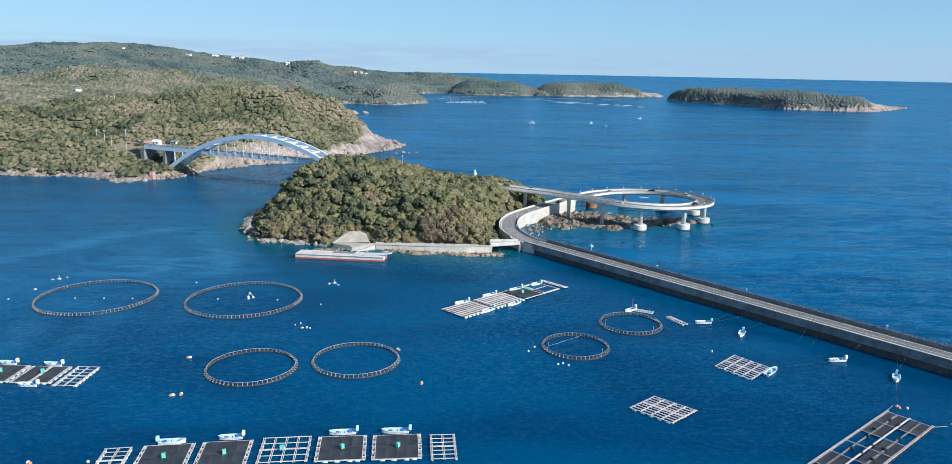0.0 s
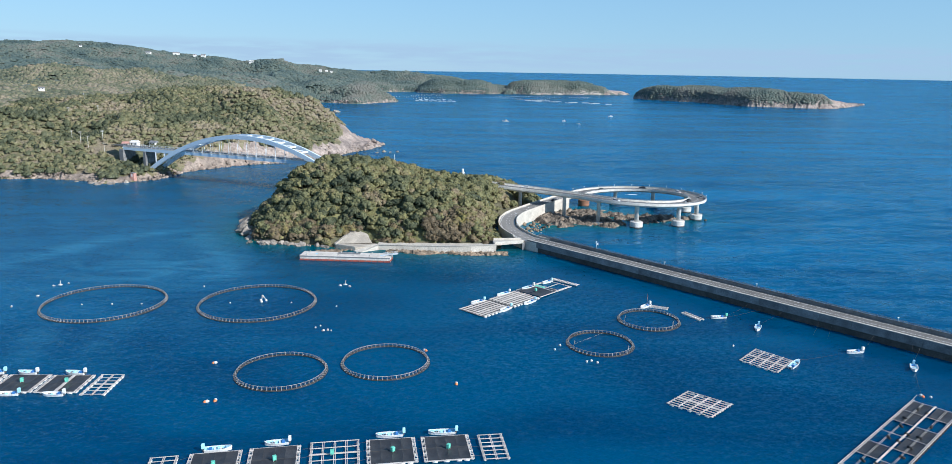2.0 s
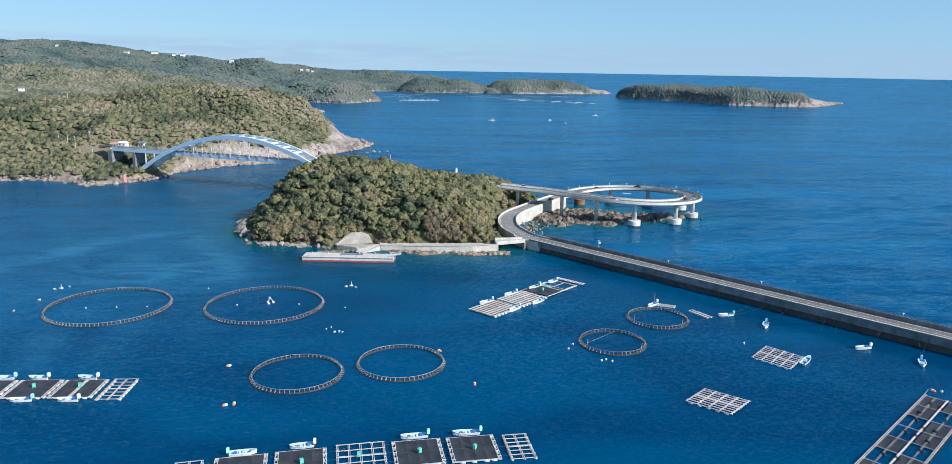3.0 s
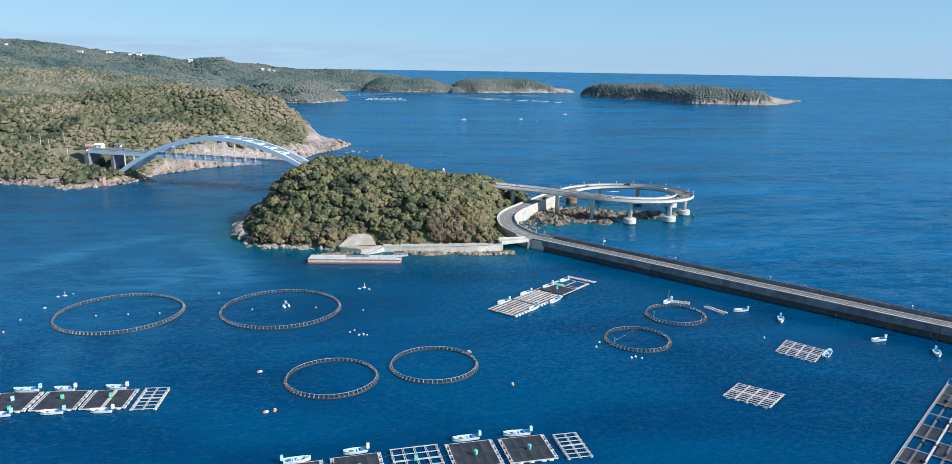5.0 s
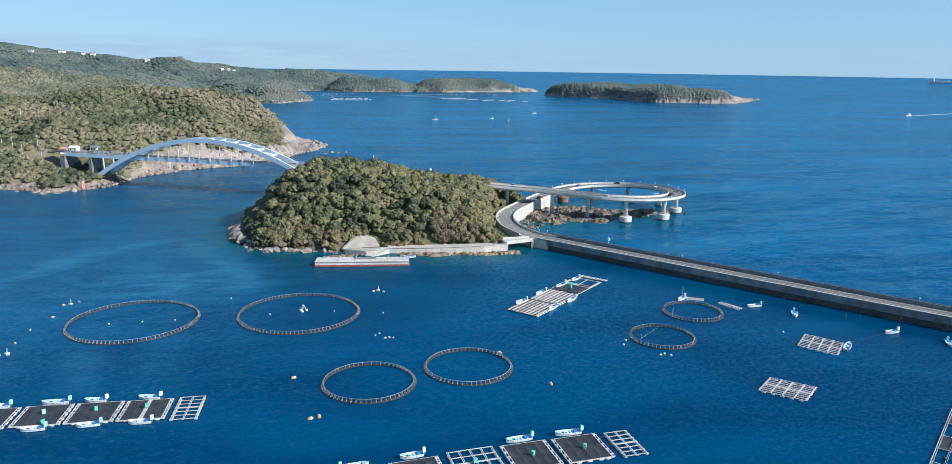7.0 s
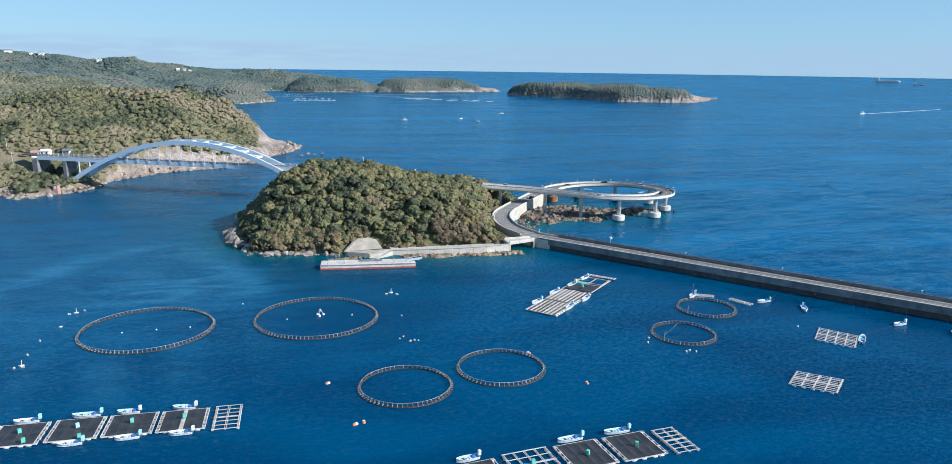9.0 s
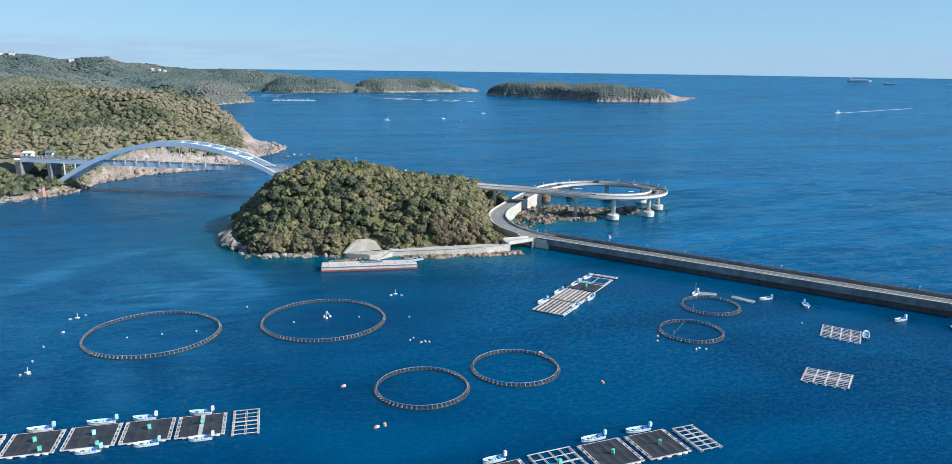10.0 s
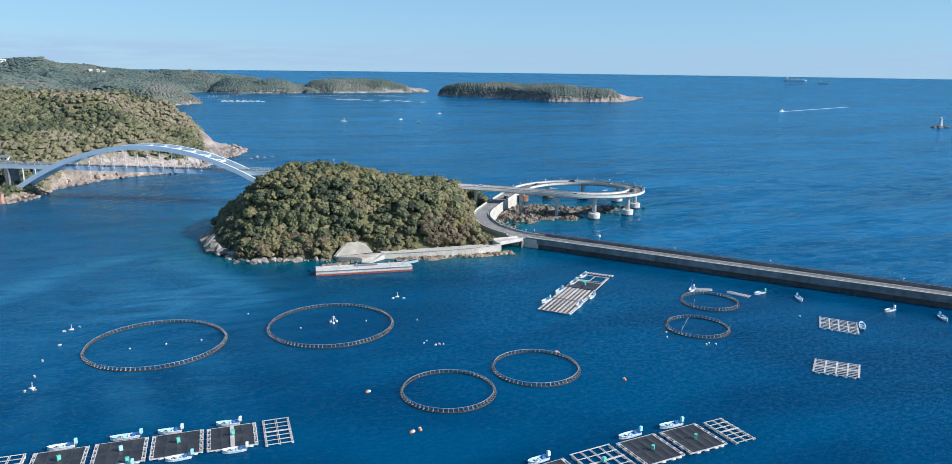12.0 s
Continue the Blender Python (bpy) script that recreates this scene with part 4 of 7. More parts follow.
def ramp_and_loop():
    ramp = thing("ramp_road", "curved concrete ramp road climbing round the foot of the islet", "road", kind="structure")
    part("retaining_wall", Shape().sweep(RAMP, [(-4.6, None), (4.6, None), (4.6, -0.02), (-4.6, -0.02)], bottom=-2), CONCRETE, ramp, "pale concrete retaining wall")
    part("road_surface", Shape().sweep(RAMP, [(-3.9, -0.01), (3.9, -0.01), (3.9, 0.02), (-3.9, 0.02)]), PALEROAD, ramp, "pale worn asphalt")
    for o in (-3.4, 3.4):
        part("edge_line", Shape().sweep(RAMP, [(o - 0.1, 0.02), (o + 0.1, 0.02), (o + 0.1, 0.03), (o - 0.1, 0.03)]), PAINT, ramp, "white edge line")
    part("inner_parapet", Shape().sweep(RAMP, [(4.2, -0.5), (4.62, -0.5), (4.62, 0.95), (4.5, 1.0), (4.3, 1.0), (4.2, 0.95)]), CONCRETE, ramp)
    part("outer_parapet", Shape().sweep(RAMP[10:], [(-4.62, -0.5), (-4.2, -0.5), (-4.2, 0.75), (-4.62, 0.75)]), CONCRETE, ramp)
    dash = Shape()
    for i in range(4, len(RAMP) - 3, 3):
        for o in (-0.75, 0.75):
            d = RAMP[i + 1] - RAMP[i]
            s = Vector((d.y, -d.x, 0)).normalized()
            dash.beam(RAMP[i] + s * o + Vector((0, 0, 0.03)), RAMP[i] + d * 0.8 + s * o + Vector((0, 0, 0.03)), 0.22, 0.02)
    part("lane_marks", dash, PAINT, ramp, "white dashed lane marks")

    via = thing("loop_viaduct", "white concrete viaduct that spirals in a full loop over the water", "viaduct", kind="structure")
    part("deck", Shape().sweep(LOOP, [(-4.75, -0.3), (-3.2, -0.5), (-2.6, -1.5), (2.6, -1.5), (3.2, -0.5), (4.75, -0.3), (4.75, 0.0), (-4.75, 0.0)]), VIADUCT, via, "white box girder deck")
    part("road_surface", Shape().sweep(LOOP, [(-4.1, 0.0), (4.1, 0.0), (4.1, 0.03), (-4.1, 0.03)]), GREYROAD, via, "worn grey asphalt")
    for o in (-3.6, 3.6):
        part("edge_line", Shape().sweep(LOOP, [(o - 0.1, 0.03), (o + 0.1, 0.03), (o + 0.1, 0.04), (o - 0.1, 0.04)]), PAINT, via, "white edge line")
    part("centre_line", Shape().sweep(LOOP, [(-0.09, 0.03), (0.09, 0.03), (0.09, 0.04), (-0.09, 0.04)]), PAINT, via, "pale centre line")
    for a, b in ((-4.8, -4.5), (4.5, 4.8)):
        part("parapet", Shape().sweep(LOOP, [(a, -0.45), (b, -0.45), (b, 0.75), (b - 0.05, 0.8), (a + 0.05, 0.8), (a, 0.75)]), VIADUCT, via, "white concrete parapet")
    rail_along(via, LOOP[::2], -4.65, 0.8, 4.0, 0.32)
    rail_along(via, LOOP[::2], 4.65, 0.8, 4.0, 0.32)
    # piers: waisted columns on round caissons
    spots = [(28, 399.2, 14.8, 3.0, 0), (51.0, 388.8, 13.7, 0.6, 0), (67.2, 376.2, 13.2, 0.4, 0)]
    for x, y, z, base, _ in spots:
        p = thing("viaduct_pier", "round pale concrete pier on a flat footing beside the reef", "pier", "piers of the loop viaduct", kind="structure")
        part("column", Shape().lathe(x, y, [(1.0, base - 2), (1.0, z - 2.3), (1.15, z - 1.9)], 20), PIER, p, smooth=True)
        part("cap", Shape().box(-1.7, 1.7, -1.0, 1.0, z - 2.1, z - 1.5, pose(x, y, 0, 0, 0, -35), 0.15), PIER, p)
        part("footing", Shape().box(-2.8, 2.8, -2.8, 2.8, -1.5, base + 0.4, pose(x, y, 0, 0, 0, -35), 0.15), PIER, p, "square concrete footing")
    for deg, mat2, top in ((-101, PIER, 3.2), (-61.5, PIER, 3.2), (-22, PIER, 3.0), (15, PIER, 3.0), (55, WALLGREY, 2.4), (92.5, BROWNPIER, 2.2), (130, BROWNPIER, 3.6)):
        q = loop_point(deg)
        p = thing("loop_pier", "white concrete pier on a round caisson standing in the sea", "pier", "piers of the loop viaduct", kind="structure")
        part("column", Shape().lathe(q.x, q.y, [(1.15, top - 0.4), (1.15, q.z - 2.3), (1.3, q.z - 1.9), (1.3, q.z - 1.5)], 20), PIER, p, smooth=True)
        part("caisson", Shape().lathe(q.x, q.y, [(3.3, -4), (3.3, top - 0.25), (3.1, top)], 28), mat2, p, "round caisson with tide marks")
        part("tide_band", Shape().lathe(q.x, q.y, [(3.33, -1), (3.33, 0.55)], 28), TIDEWALL, p, "dark tide band")


ramp_and_loop()


# ---- arch bridge ----
def arch_bridge():
    O, D, N = Vector((-223.3, 526.5, 0)), Vector((0.891, -0.454, 0)), Vector((0.454, 0.891, 0))
    br = thing("arch_bridge", "pale blue steel through-arch road bridge over the strait", "bridge", kind="structure")
    S, W = 172.0, 10.5
    P = lambda s, n, z: O + D * s + N * n + Vector((0, 0, z))
    zc = lambda s: 32.6 - 28.6 * ((s - S / 2) / (S / 2)) ** 2
    for n, nm in ((0.0, "near"), (W, "far")):
        sh = Shape()
        ss = np.linspace(0, S, 45)
        vs, k = [], 0
        for s in ss:
            dz = -2 * 28.6 * (s - S / 2) / (S / 2) ** 2
            t = Vector((D.x, D.y, dz)).normalized()
            u = N.cross(t)
            u = u if u.z > 0 else -u
            c = P(s, n, zc(s))
            for a, b in ((-0.65, -1.35), (0.65, -1.35), (0.65, 1.35), (-0.65, 1.35)):
                vs.append(c + N * a + u * b)
        fs = [(i * 4 + j, i * 4 + (j + 1) % 4, i * 4 + 4 + (j + 1) % 4, i * 4 + 4 + j) for i in range(len(ss) - 1) for j in range(4)]
        sh.add(vs, fs + [(3, 2, 1, 0), tuple(range(len(vs) - 4, len(vs)))])
        part("arch_rib", sh, STEELBLUE, br, "tapering pale blue box rib")
    strut = [s for s in np.linspace(14, S - 14, 17) if not 24 < s < 32 and not S - 32 < s < S - 24]
    # the sunlit look of the cross struts is put into their white colour
    for s in strut:
        if zc(s) > 23.5 or zc(s) < 16:
            part("cross_strut", Shape().beam(P(s, 0.6, zc(s) + 0.2), P(s, W - 0.6, zc(s) + 0.2), 0.9, 1.1), STEELWHITE, br, "cross strut coloured white as if sunlit")
    for a, b in zip(strut[:-1], strut[1:]):
        if zc(a) > 23.5 and zc(b) > 23.5:
            part("wind_brace", Shape().beam(P(a, 0.6, zc(a) + 0.2), P(b, W - 0.6, zc(b) + 0.2), 0.35, 0.45), STEELWHITE, br)
    for n in (1.1, W - 1.1):
        part("deck_girder", Shape().beam(P(-24, n, 19.0), P(S + 2, n, 19.0), 0.5, 2.0), STEELBLUE, br, "blue deck girder")
    part("deck_slab", Shape().beam(P(-24, W / 2, 20.2), P(S + 2, W / 2, 20.2), W - 1.6, 0.45), VIADUCT, br)
    part("road_surface", Shape().beam(P(-24, W / 2, 20.45), P(S + 2, W / 2, 20.45), W - 3.2, 0.06), ASPHALT, br)
    for n in (1.0, W - 1.0):
        sh = Shape()
        for h in (20.9, 21.4):
            sh.beam(P(-24, n, h), P(S + 2, n, h), 0.09, 0.12)
        part("guard_rail", sh, STEELWHITE, br)
        post = Shape().box(-0.07, 0.07, -0.07, 0.07, 0, 1.05).mesh("post", (STEELWHITE,))
        for s in np.arange(-23, S, 3.85):
            part("post", post, None, br).matrix_basis = Matrix.Translation(P(s, n, 20.4))
    for k in range(14):
        s = 36 + 7.7 * k
        part("floor_beam", Shape().beam(P(s, 0.9, 18.9), P(s, W - 0.9, 18.9), 0.5, 1.0), STEELBLUE, br)
        for n in (0.0, W):
            if zc(s) > 20:
                part("hanger", Shape().tube(P(s, n + (0.5 if n == 0 else -0.5), 19.2), P(s, n, zc(s)), 0.13, n=6), STEELWHITE, br)
    for s in (7.5, 15.5, 22.5, S - 22.5, S - 15.5, S - 7.5):
        for n in (0.9, W - 0.9):
            part("spandrel_column", Shape().beam(P(s, n, zc(s)), P(s, n, 18.2), 0.55, 0.55), STEELWHITE, br)
        part("column_tie", Shape().beam(P(s, 0.9, 17.6), P(s, W - 0.9, 17.6), 0.5, 0.9), STEELWHITE, br)
    for s0 in (-1.5, S + 1.5):
        for n in (0, W):
            part("springing_block", Shape().box(-4, 3, -2.2, 2.2, -2, 6.0, Matrix.Translation(P(s0, n, 0)) @ pose(0, 0, 0, 0, 0, -27), 0.3), WALLGREY, br, "concrete springing block")
    part("pier_wall", Shape().box(-1.1, 1.1, 0.6, W - 0.6, 0, 18.0, Matrix.Translation(P(-3.5, 0, 0)) @ pose(0, 0, 0, 0, 0, -27), 0.2), WALLGREY, br, "tall grey pier wall")
    part("abutment", Shape().box(-2.2, 1.6, -0.2, W + 0.2, 4, 18.4, Matrix.Translation(P(-25, 0, 0)) @ pose(0, 0, 0, 0, 0, -27), 0.2), WALLGREY, br)
    part("approach_road", Shape().beam(P(-38, W / 2 + 1.5, 20.5), P(-22, W / 2, 20.3), W - 3, 0.5), ASPHALT, br)


arch_bridge()


# ---- trees, scrub and rocks of the islet ----
ROAD_XY = np.array([(q.x, q.y) for q in RAMP[::2] + LOOP[::2]])


def clear_of_road(x, y, gap=6.5):
    return ((ROAD_XY[:, 0] - x) ** 2 + (ROAD_XY[:, 1] - y) ** 2).min() > gap * gap



def island_trees():
    rng = np.random.RandomState(11)
    kinds = []
    for k in range(7):
        V, F = crown_template(rng, 4, 30 + 2 * k, 0.235, 0.16, 220, 0.10, -0.15)
        crown = joined("crown", V * np.array([1, 1, 0.82]), F, LEAF)
        tr = Shape().tube((0, 0, -1.0), (0.02, 0.03, 0.12), 0.07, 0.045, 7)
        for a in (0.4, 2.3, 4.4, 5.4):
            tr.tube((0.02, 0.03, 0.02 - 0.1 * (a % 1)), (0.42 * math.cos(a), 0.42 * math.sin(a), 0.38), 0.03, 0.012, 5)
        kinds.append((crown, tr.mesh("trunk", (BARK,)), V * np.array([1, 1, 0.82]), F))
    gx, gy = np.meshgrid(np.arange(-112, 36, 3.6), np.arange(318, 400, 3.6), indexing="ij")
    gx, gy = gx + (rng.rand(*gx.shape) - 0.5) * 3.8, gy + (rng.rand(*gy.shape) - 0.5) * 3.8
    Z, d = island_height(gx, gy)
    base, stand, behind = {}, 0, []
    order = np.argsort(gy.ravel())
    for x, y, z, dd in zip(gx.ravel()[order], gy.ravel()[order], Z.ravel()[order], d.ravel()[order]):
        if dd < (3.2 if x < -98 else 1.6) or not clear_of_road(x, y, 5.8):
            continue
        if -66 < x < -45 and y < 330 or x >= -45 and y < 324.5:
            continue
        w = 1.9 + 1.5 * rng.rand() ** 1.5 + 0.2 * (z > 12)
        h = w * (0.95 + 0.4 * rng.rand())
        k = rng.randint(len(kinds))
        m = Matrix.Translation((x, y, z + h * 0.62)) @ pose(0, 0, 0, rng.uniform(-8, 8), rng.uniform(-8, 8), rng.uniform(0, 360)) @ Matrix.Diagonal((w, w, h, 1))
        stand += 1
        if stand > 300:  # the trees farther up the slope form one wood
            behind.append((x, y, z + h * 0.62, h, w))
            continue
        if k not in base:
            t = thing("tree", "broad-leaved evergreen tree with a dense rounded olive-green crown", "tree", "trees on the islet", m=m)
            part("crown", kinds[k][0], None, t)
            part("trunk", kinds[k][1], None, t)
            base[k] = t
        else:
            t = base[k].copy()
            scene.collection.objects.link(t)
            t.matrix_basis = m
            for c in base[k].children:
                q = c.copy()
                scene.collection.objects.link(q)
                q.parent = t
    scatter("islet_woods", [q[:3] for q in behind], [q[3] for q in behind], [q[4] for q in behind], [q[2:] for q in kinds], LEAF, rng, "dense evergreen wood over the top of the islet")
    # the crowns of the far slope and the low growth under the trees
    small = [crown_template(rng, 3, 20, 0.27, 0.3, 50, 0.15, 0.0) for _ in range(8)]
    pts, hs, ws = [], [], []
    px, py = rng.uniform(-114, 44, 1300), rng.uniform(314, 462, 1300)
    for x, y, z, dd in zip(px, py, *island_height(px, py)):
        if dd < (2.4 if x < -98 else 0.5) or not clear_of_road(x, y, 5.6) or (-65 < x < -46 and y < 330 or x >= -46 and y < 322.5):
            continue
        back = y > 396
        h = rng.uniform(2.6, 4.2) if x > 8 and y > 385 else rng.uniform(2.2, 4.2) if back else rng.uniform(1.0, 2.2)
        pts.append((x, y, z + h * 0.4)), hs.append(h), ws.append(h * rng.uniform(0.8, 1.2))
    px, py = rng.uniform(-112, 20, 900), rng.uniform(318, 372, 900)
    for x, y, z, dd in zip(px, py, *island_height(px, py)):
        if dd < (2.4 if x < -98 else 0.4) or not clear_of_road(x, y, 5.2) or (-65 < x < -46 and y < 330) or (x >= -46 and y < 322.5):
            continue
        h = rng.uniform(1.3, 2.8)
        pts.append((x, y, z + h * 0.3)), hs.append(h), ws.append(h * rng.uniform(0.9, 1.2))
    scatter("islet_undergrowth", pts, hs, ws, small, LEAF, rng, "low evergreen growth and crowns on the islet's slopes", "undergrowth")
    pts, hs, ws = [], [], []
    px, py = rng.uniform(-67, 14, 560), rng.uniform(317, 342, 560)
    for x, y, z, dd in zip(px, py, *island_height(px, py)):
        if dd < 3 or dd > 11 + 4 * math.sin(x * 0.3) or not clear_of_road(x, y, 5.6) or (-64 < x < -46 and y < 329.5) or (x >= -45 and y < 321.8):
            continue
        h = rng.uniform(0.8, 2.4)
        pts.append((x, y, z + h * 0.3)), hs.append(h), ws.append(h * rng.uniform(0.9, 1.4))
    px, py = np.concatenate([rng.uniform(-104, -66, 260), rng.uniform(-25, -2, 200)]), np.concatenate([rng.uniform(325, 340, 260), rng.uniform(321, 334, 200)])
    for x, y, z, dd in zip(px, py, *island_height(px, py)):
        if dd > 0.8 and clear_of_road(x, y, 5.6) and (x < -65 and dd < 8 or math.hypot((x + 13) / 11, (y - 327) / 7) < 1):
            h = rng.uniform(1.2, 2.8)
            pts.append((x, y, z + h * 0.4 + (1.5 if x > -60 else 0.0))), hs.append(h), ws.append(h * rng.uniform(0.8, 1.2))
    scatter("dry_scrub", pts, hs, ws, small, SCRUB, rng, "brown and yellowish dry scrub above the sea wall", "scrub")


island_trees()


def boulder_mesh(rng, name, material, sharp=0.35):
    bm = bmesh.new()
    bmesh.ops.create_icosphere(bm, subdivisions=2, radius=1.0)
    off = Vector((rng.uniform(-50, 50), rng.uniform(-50, 50), rng.uniform(-50, 50)))
    for v in bm.verts:
        v.co *= 1 + sharp * noise.noise(v.co * 1.1 + off) + 0.35 * sharp * noise.noise(v.co * 3.1 + off)
    for _ in range(9):  # broken faces
        a = Vector((rng.gauss(0, 1), rng.gauss(0, 1), rng.gauss(0, 0.8))).normalized()
        cut = rng.uniform(0.55, 0.85)
        for v in bm.verts:
            over = v.co.dot(a) - cut
            if over > 0:
                v.co -= a * over * 0.92
    for v in bm.verts:
        v.co.z = max(v.co.z, -0.55)
    me = bpy.data.meshes.new(name)
    bm.to_mesh(me)
    bm.free()
    me.materials.append(material)
    return me


def shore_rocks():
    rng = random.Random(5)
    pale = [boulder_mesh(rng, "boulder", PALEROCK, 0.55) for _ in range(6)]
    brown = [boulder_mesh(rng, "boulder", REEF, 0.6) for _ in range(4)]

    def put(x, y, s, kinds, label, group, z=0.0):
        ob = new("boulder", rng.choice(kinds))
        ob.matrix_basis = pose(x, y, z, rng.uniform(-15, 15), rng.uniform(-15, 15), rng.uniform(0, 360)) @ Matrix.Diagonal((s * rng.uniform(0.8, 1.5), s * rng.uniform(0.8, 1.2), s * rng.uniform(0.6, 0.95), 1))
        tagged(ob, label, "rock", group)

    line = [(-113, 372), (-112, 360), (-110, 348), (-102, 332.5), (-89, 327.5), (-76, 325), (-64, 321)]
    for (ax, ay), (bx, by) in zip(line[:-1], line[1:]):
        n = int(math.hypot(bx - ax, by - ay) / 1.15)
        for i in range(n):
            t = i / n
            put(ax + (bx - ax) * t + rng.gauss(0, 1.3), ay + (by - ay) * t + rng.gauss(0, 1.3), rng.choice((0.4, 0.5, 0.7, 0.9, 1.3)), pale, "pale angular boulder at the islet's waterline", "boulders along the islet")
    for x, y, s in ((-113.0, 366, 5.0), (-111.5, 358, 4.8), (-113.5, 376, 4.6), (-109.5, 350, 4.2), (-108.5, 345, 3.4), (-111.5, 352, 4.4), (-110.0, 361, 6.4), (-111, 369, 6.6), (-111, 378, 5.8), (-111, 385, 3.4), (-104, 352, 4.2), (-102.5, 342, 3.2), (-96, 327.5, 2.2), (-78.5, 323.5, 2.0), (-103, 329, 1.4)):
        put(x, y, s, pale, "large pale boulder at the end of the islet", "boulders along the islet", 0.4)
    tan = [boulder_mesh(rng, "boulder", TANROCK, 0.5) for _ in range(5)]
    for i in range(150):
        x = -39 + 51 * i / 149
        put(x + rng.gauss(0, 0.6), 309.4 - 0.03 * min(x + 10, 0) * 5 + rng.gauss(0, 1.1), rng.choice((0.5, 0.7, 1.0, 1.3, 1.6)), tan, "tan angular rock at the foot of the sea wall", "rocks below the sea wall", -0.25)
    for i in range(26):
        t = rng.random()
        put(-70 + 14 * t + rng.gauss(0, 0.8), 313.0 + 2.2 * t + rng.gauss(0, 0.9), rng.choice((0.5, 0.7, 1.0)), tan, "tan rock beside the slipway", "rocks below the sea wall", 0.1)
    for i in range(40):
        a, r = rng.uniform(0.3, 1.9), rng.uniform(0, 1)
        put(27 + 9 * rng.random(), 352 + 26 * rng.random() + 2 * r, rng.choice((0.5, 0.7, 1.0, 1.3)), tan, "tan rubble at the foot of the ramp wall", "rubble below the ramp", 0.1)

    for x, y, s in ((-80.3, 323.5, 1.7), (-96.5, 325.5, 1.6), (-94, 326.5, 2.0), (-91.5, 326, 1.4), (-92.5, 328, 2.2), (-88.5, 327, 1.6), (-86, 326.5, 1.5), (-98.5, 327.5, 1.3), (-84, 326, 1.2), (-71.5, 322.5, 1.6), (-69, 321.5, 1.3)):
        put(x, y, s, pale, "white-grey boulder at the islet's waterline", "boulders along the islet", 0.3)
    shelves = [[(-40, 316.5), (-38.5, 312.5), (-25, 309), (-5, 308), (12, 309), (13.5, 313), (0, 313.4), (-20, 314), (-34, 316)], [(-70, 313), (-69, 311), (-61, 312.5), (-57.5, 314.2), (-60, 316.5), (-66, 316)]]
    for k, poly in enumerate(REEFS + shelves):
        P = np.array(poly)
        xs, ys = np.arange(P[:, 0].min() - 4, P[:, 0].max() + 4, 0.55), np.arange(P[:, 1].min() - 4, P[:, 1].max() + 4, 0.55)
        X, Y = np.meshgrid(xs, ys, indexing="ij")
        d = shore_distance(X, Y, poly) + 3.2 * wobble(X, Y, 8, 51 + k)
        ridge = 1 - np.abs(wobble(X, Y, 6, 61 + k, 4)) * 2.4
        low = wobble(X, Y, 16, 71 + k, 2)
        Z = np.where(d > 0, np.minimum(d * 0.55, 2.2) * (0.3 + 0.8 * ridge) + 1.5 * low - 0.75 + 1.5 * wobble(X, Y, 3.8, 81 + k, 3) + 0.8 * wobble(X, Y, 1.5, 87 + k, 2), np.maximum(d * 0.5 - 0.4, -2))
        if k > 1:
            Z = np.where(d > 0, np.minimum(d * 0.7, 1.0) * (0.4 + 0.5 * ridge) - 0.1, np.maximum(d * 0.5 - 0.2, -2))
        me = grid_mesh("reef", xs, ys, Z, d > -3, (REEF if k < 2 else TANROCK,), None, smooth=False)
        tagged(new("reef_rock", me), "low brown wave-worn reef under the loop viaduct" if k < 2 else "low tan rock shelf before the sea wall", "reef", kind="structure")
    for x, y, s in ((40, 371, 2.2), (46, 384, 1.4), (37, 364, 1.5), (62, 402, 1.5), (72, 398, 1.3), (56, 396, 1.2), (98, 386, 1.5), (93, 392, 1.4), (80, 404, 1.3), (128, 384, 1.0), (126, 392, 0.9), (72, 368, 1.2)):
        put(x, y, s, brown, "brown jagged rock on the reef", "rocks on the reef", 0.2)
    for x, y, s in ((-243, 491, 3.2), (-236, 494, 2.4), (-250, 497, 2.0), (-262, 503, 1.6), (-228, 500, 2.6), (-70, 700, 2.4), (-64, 697, 1.8), (-57, 700, 2.0), (-76, 690, 1.8), (-215, 1292, 9), (-200, 1306, 8)):
        put(x, y, s, pale, "tan rock just off the shore", "rocks off the shore", -0.3)

    coast_boulders()


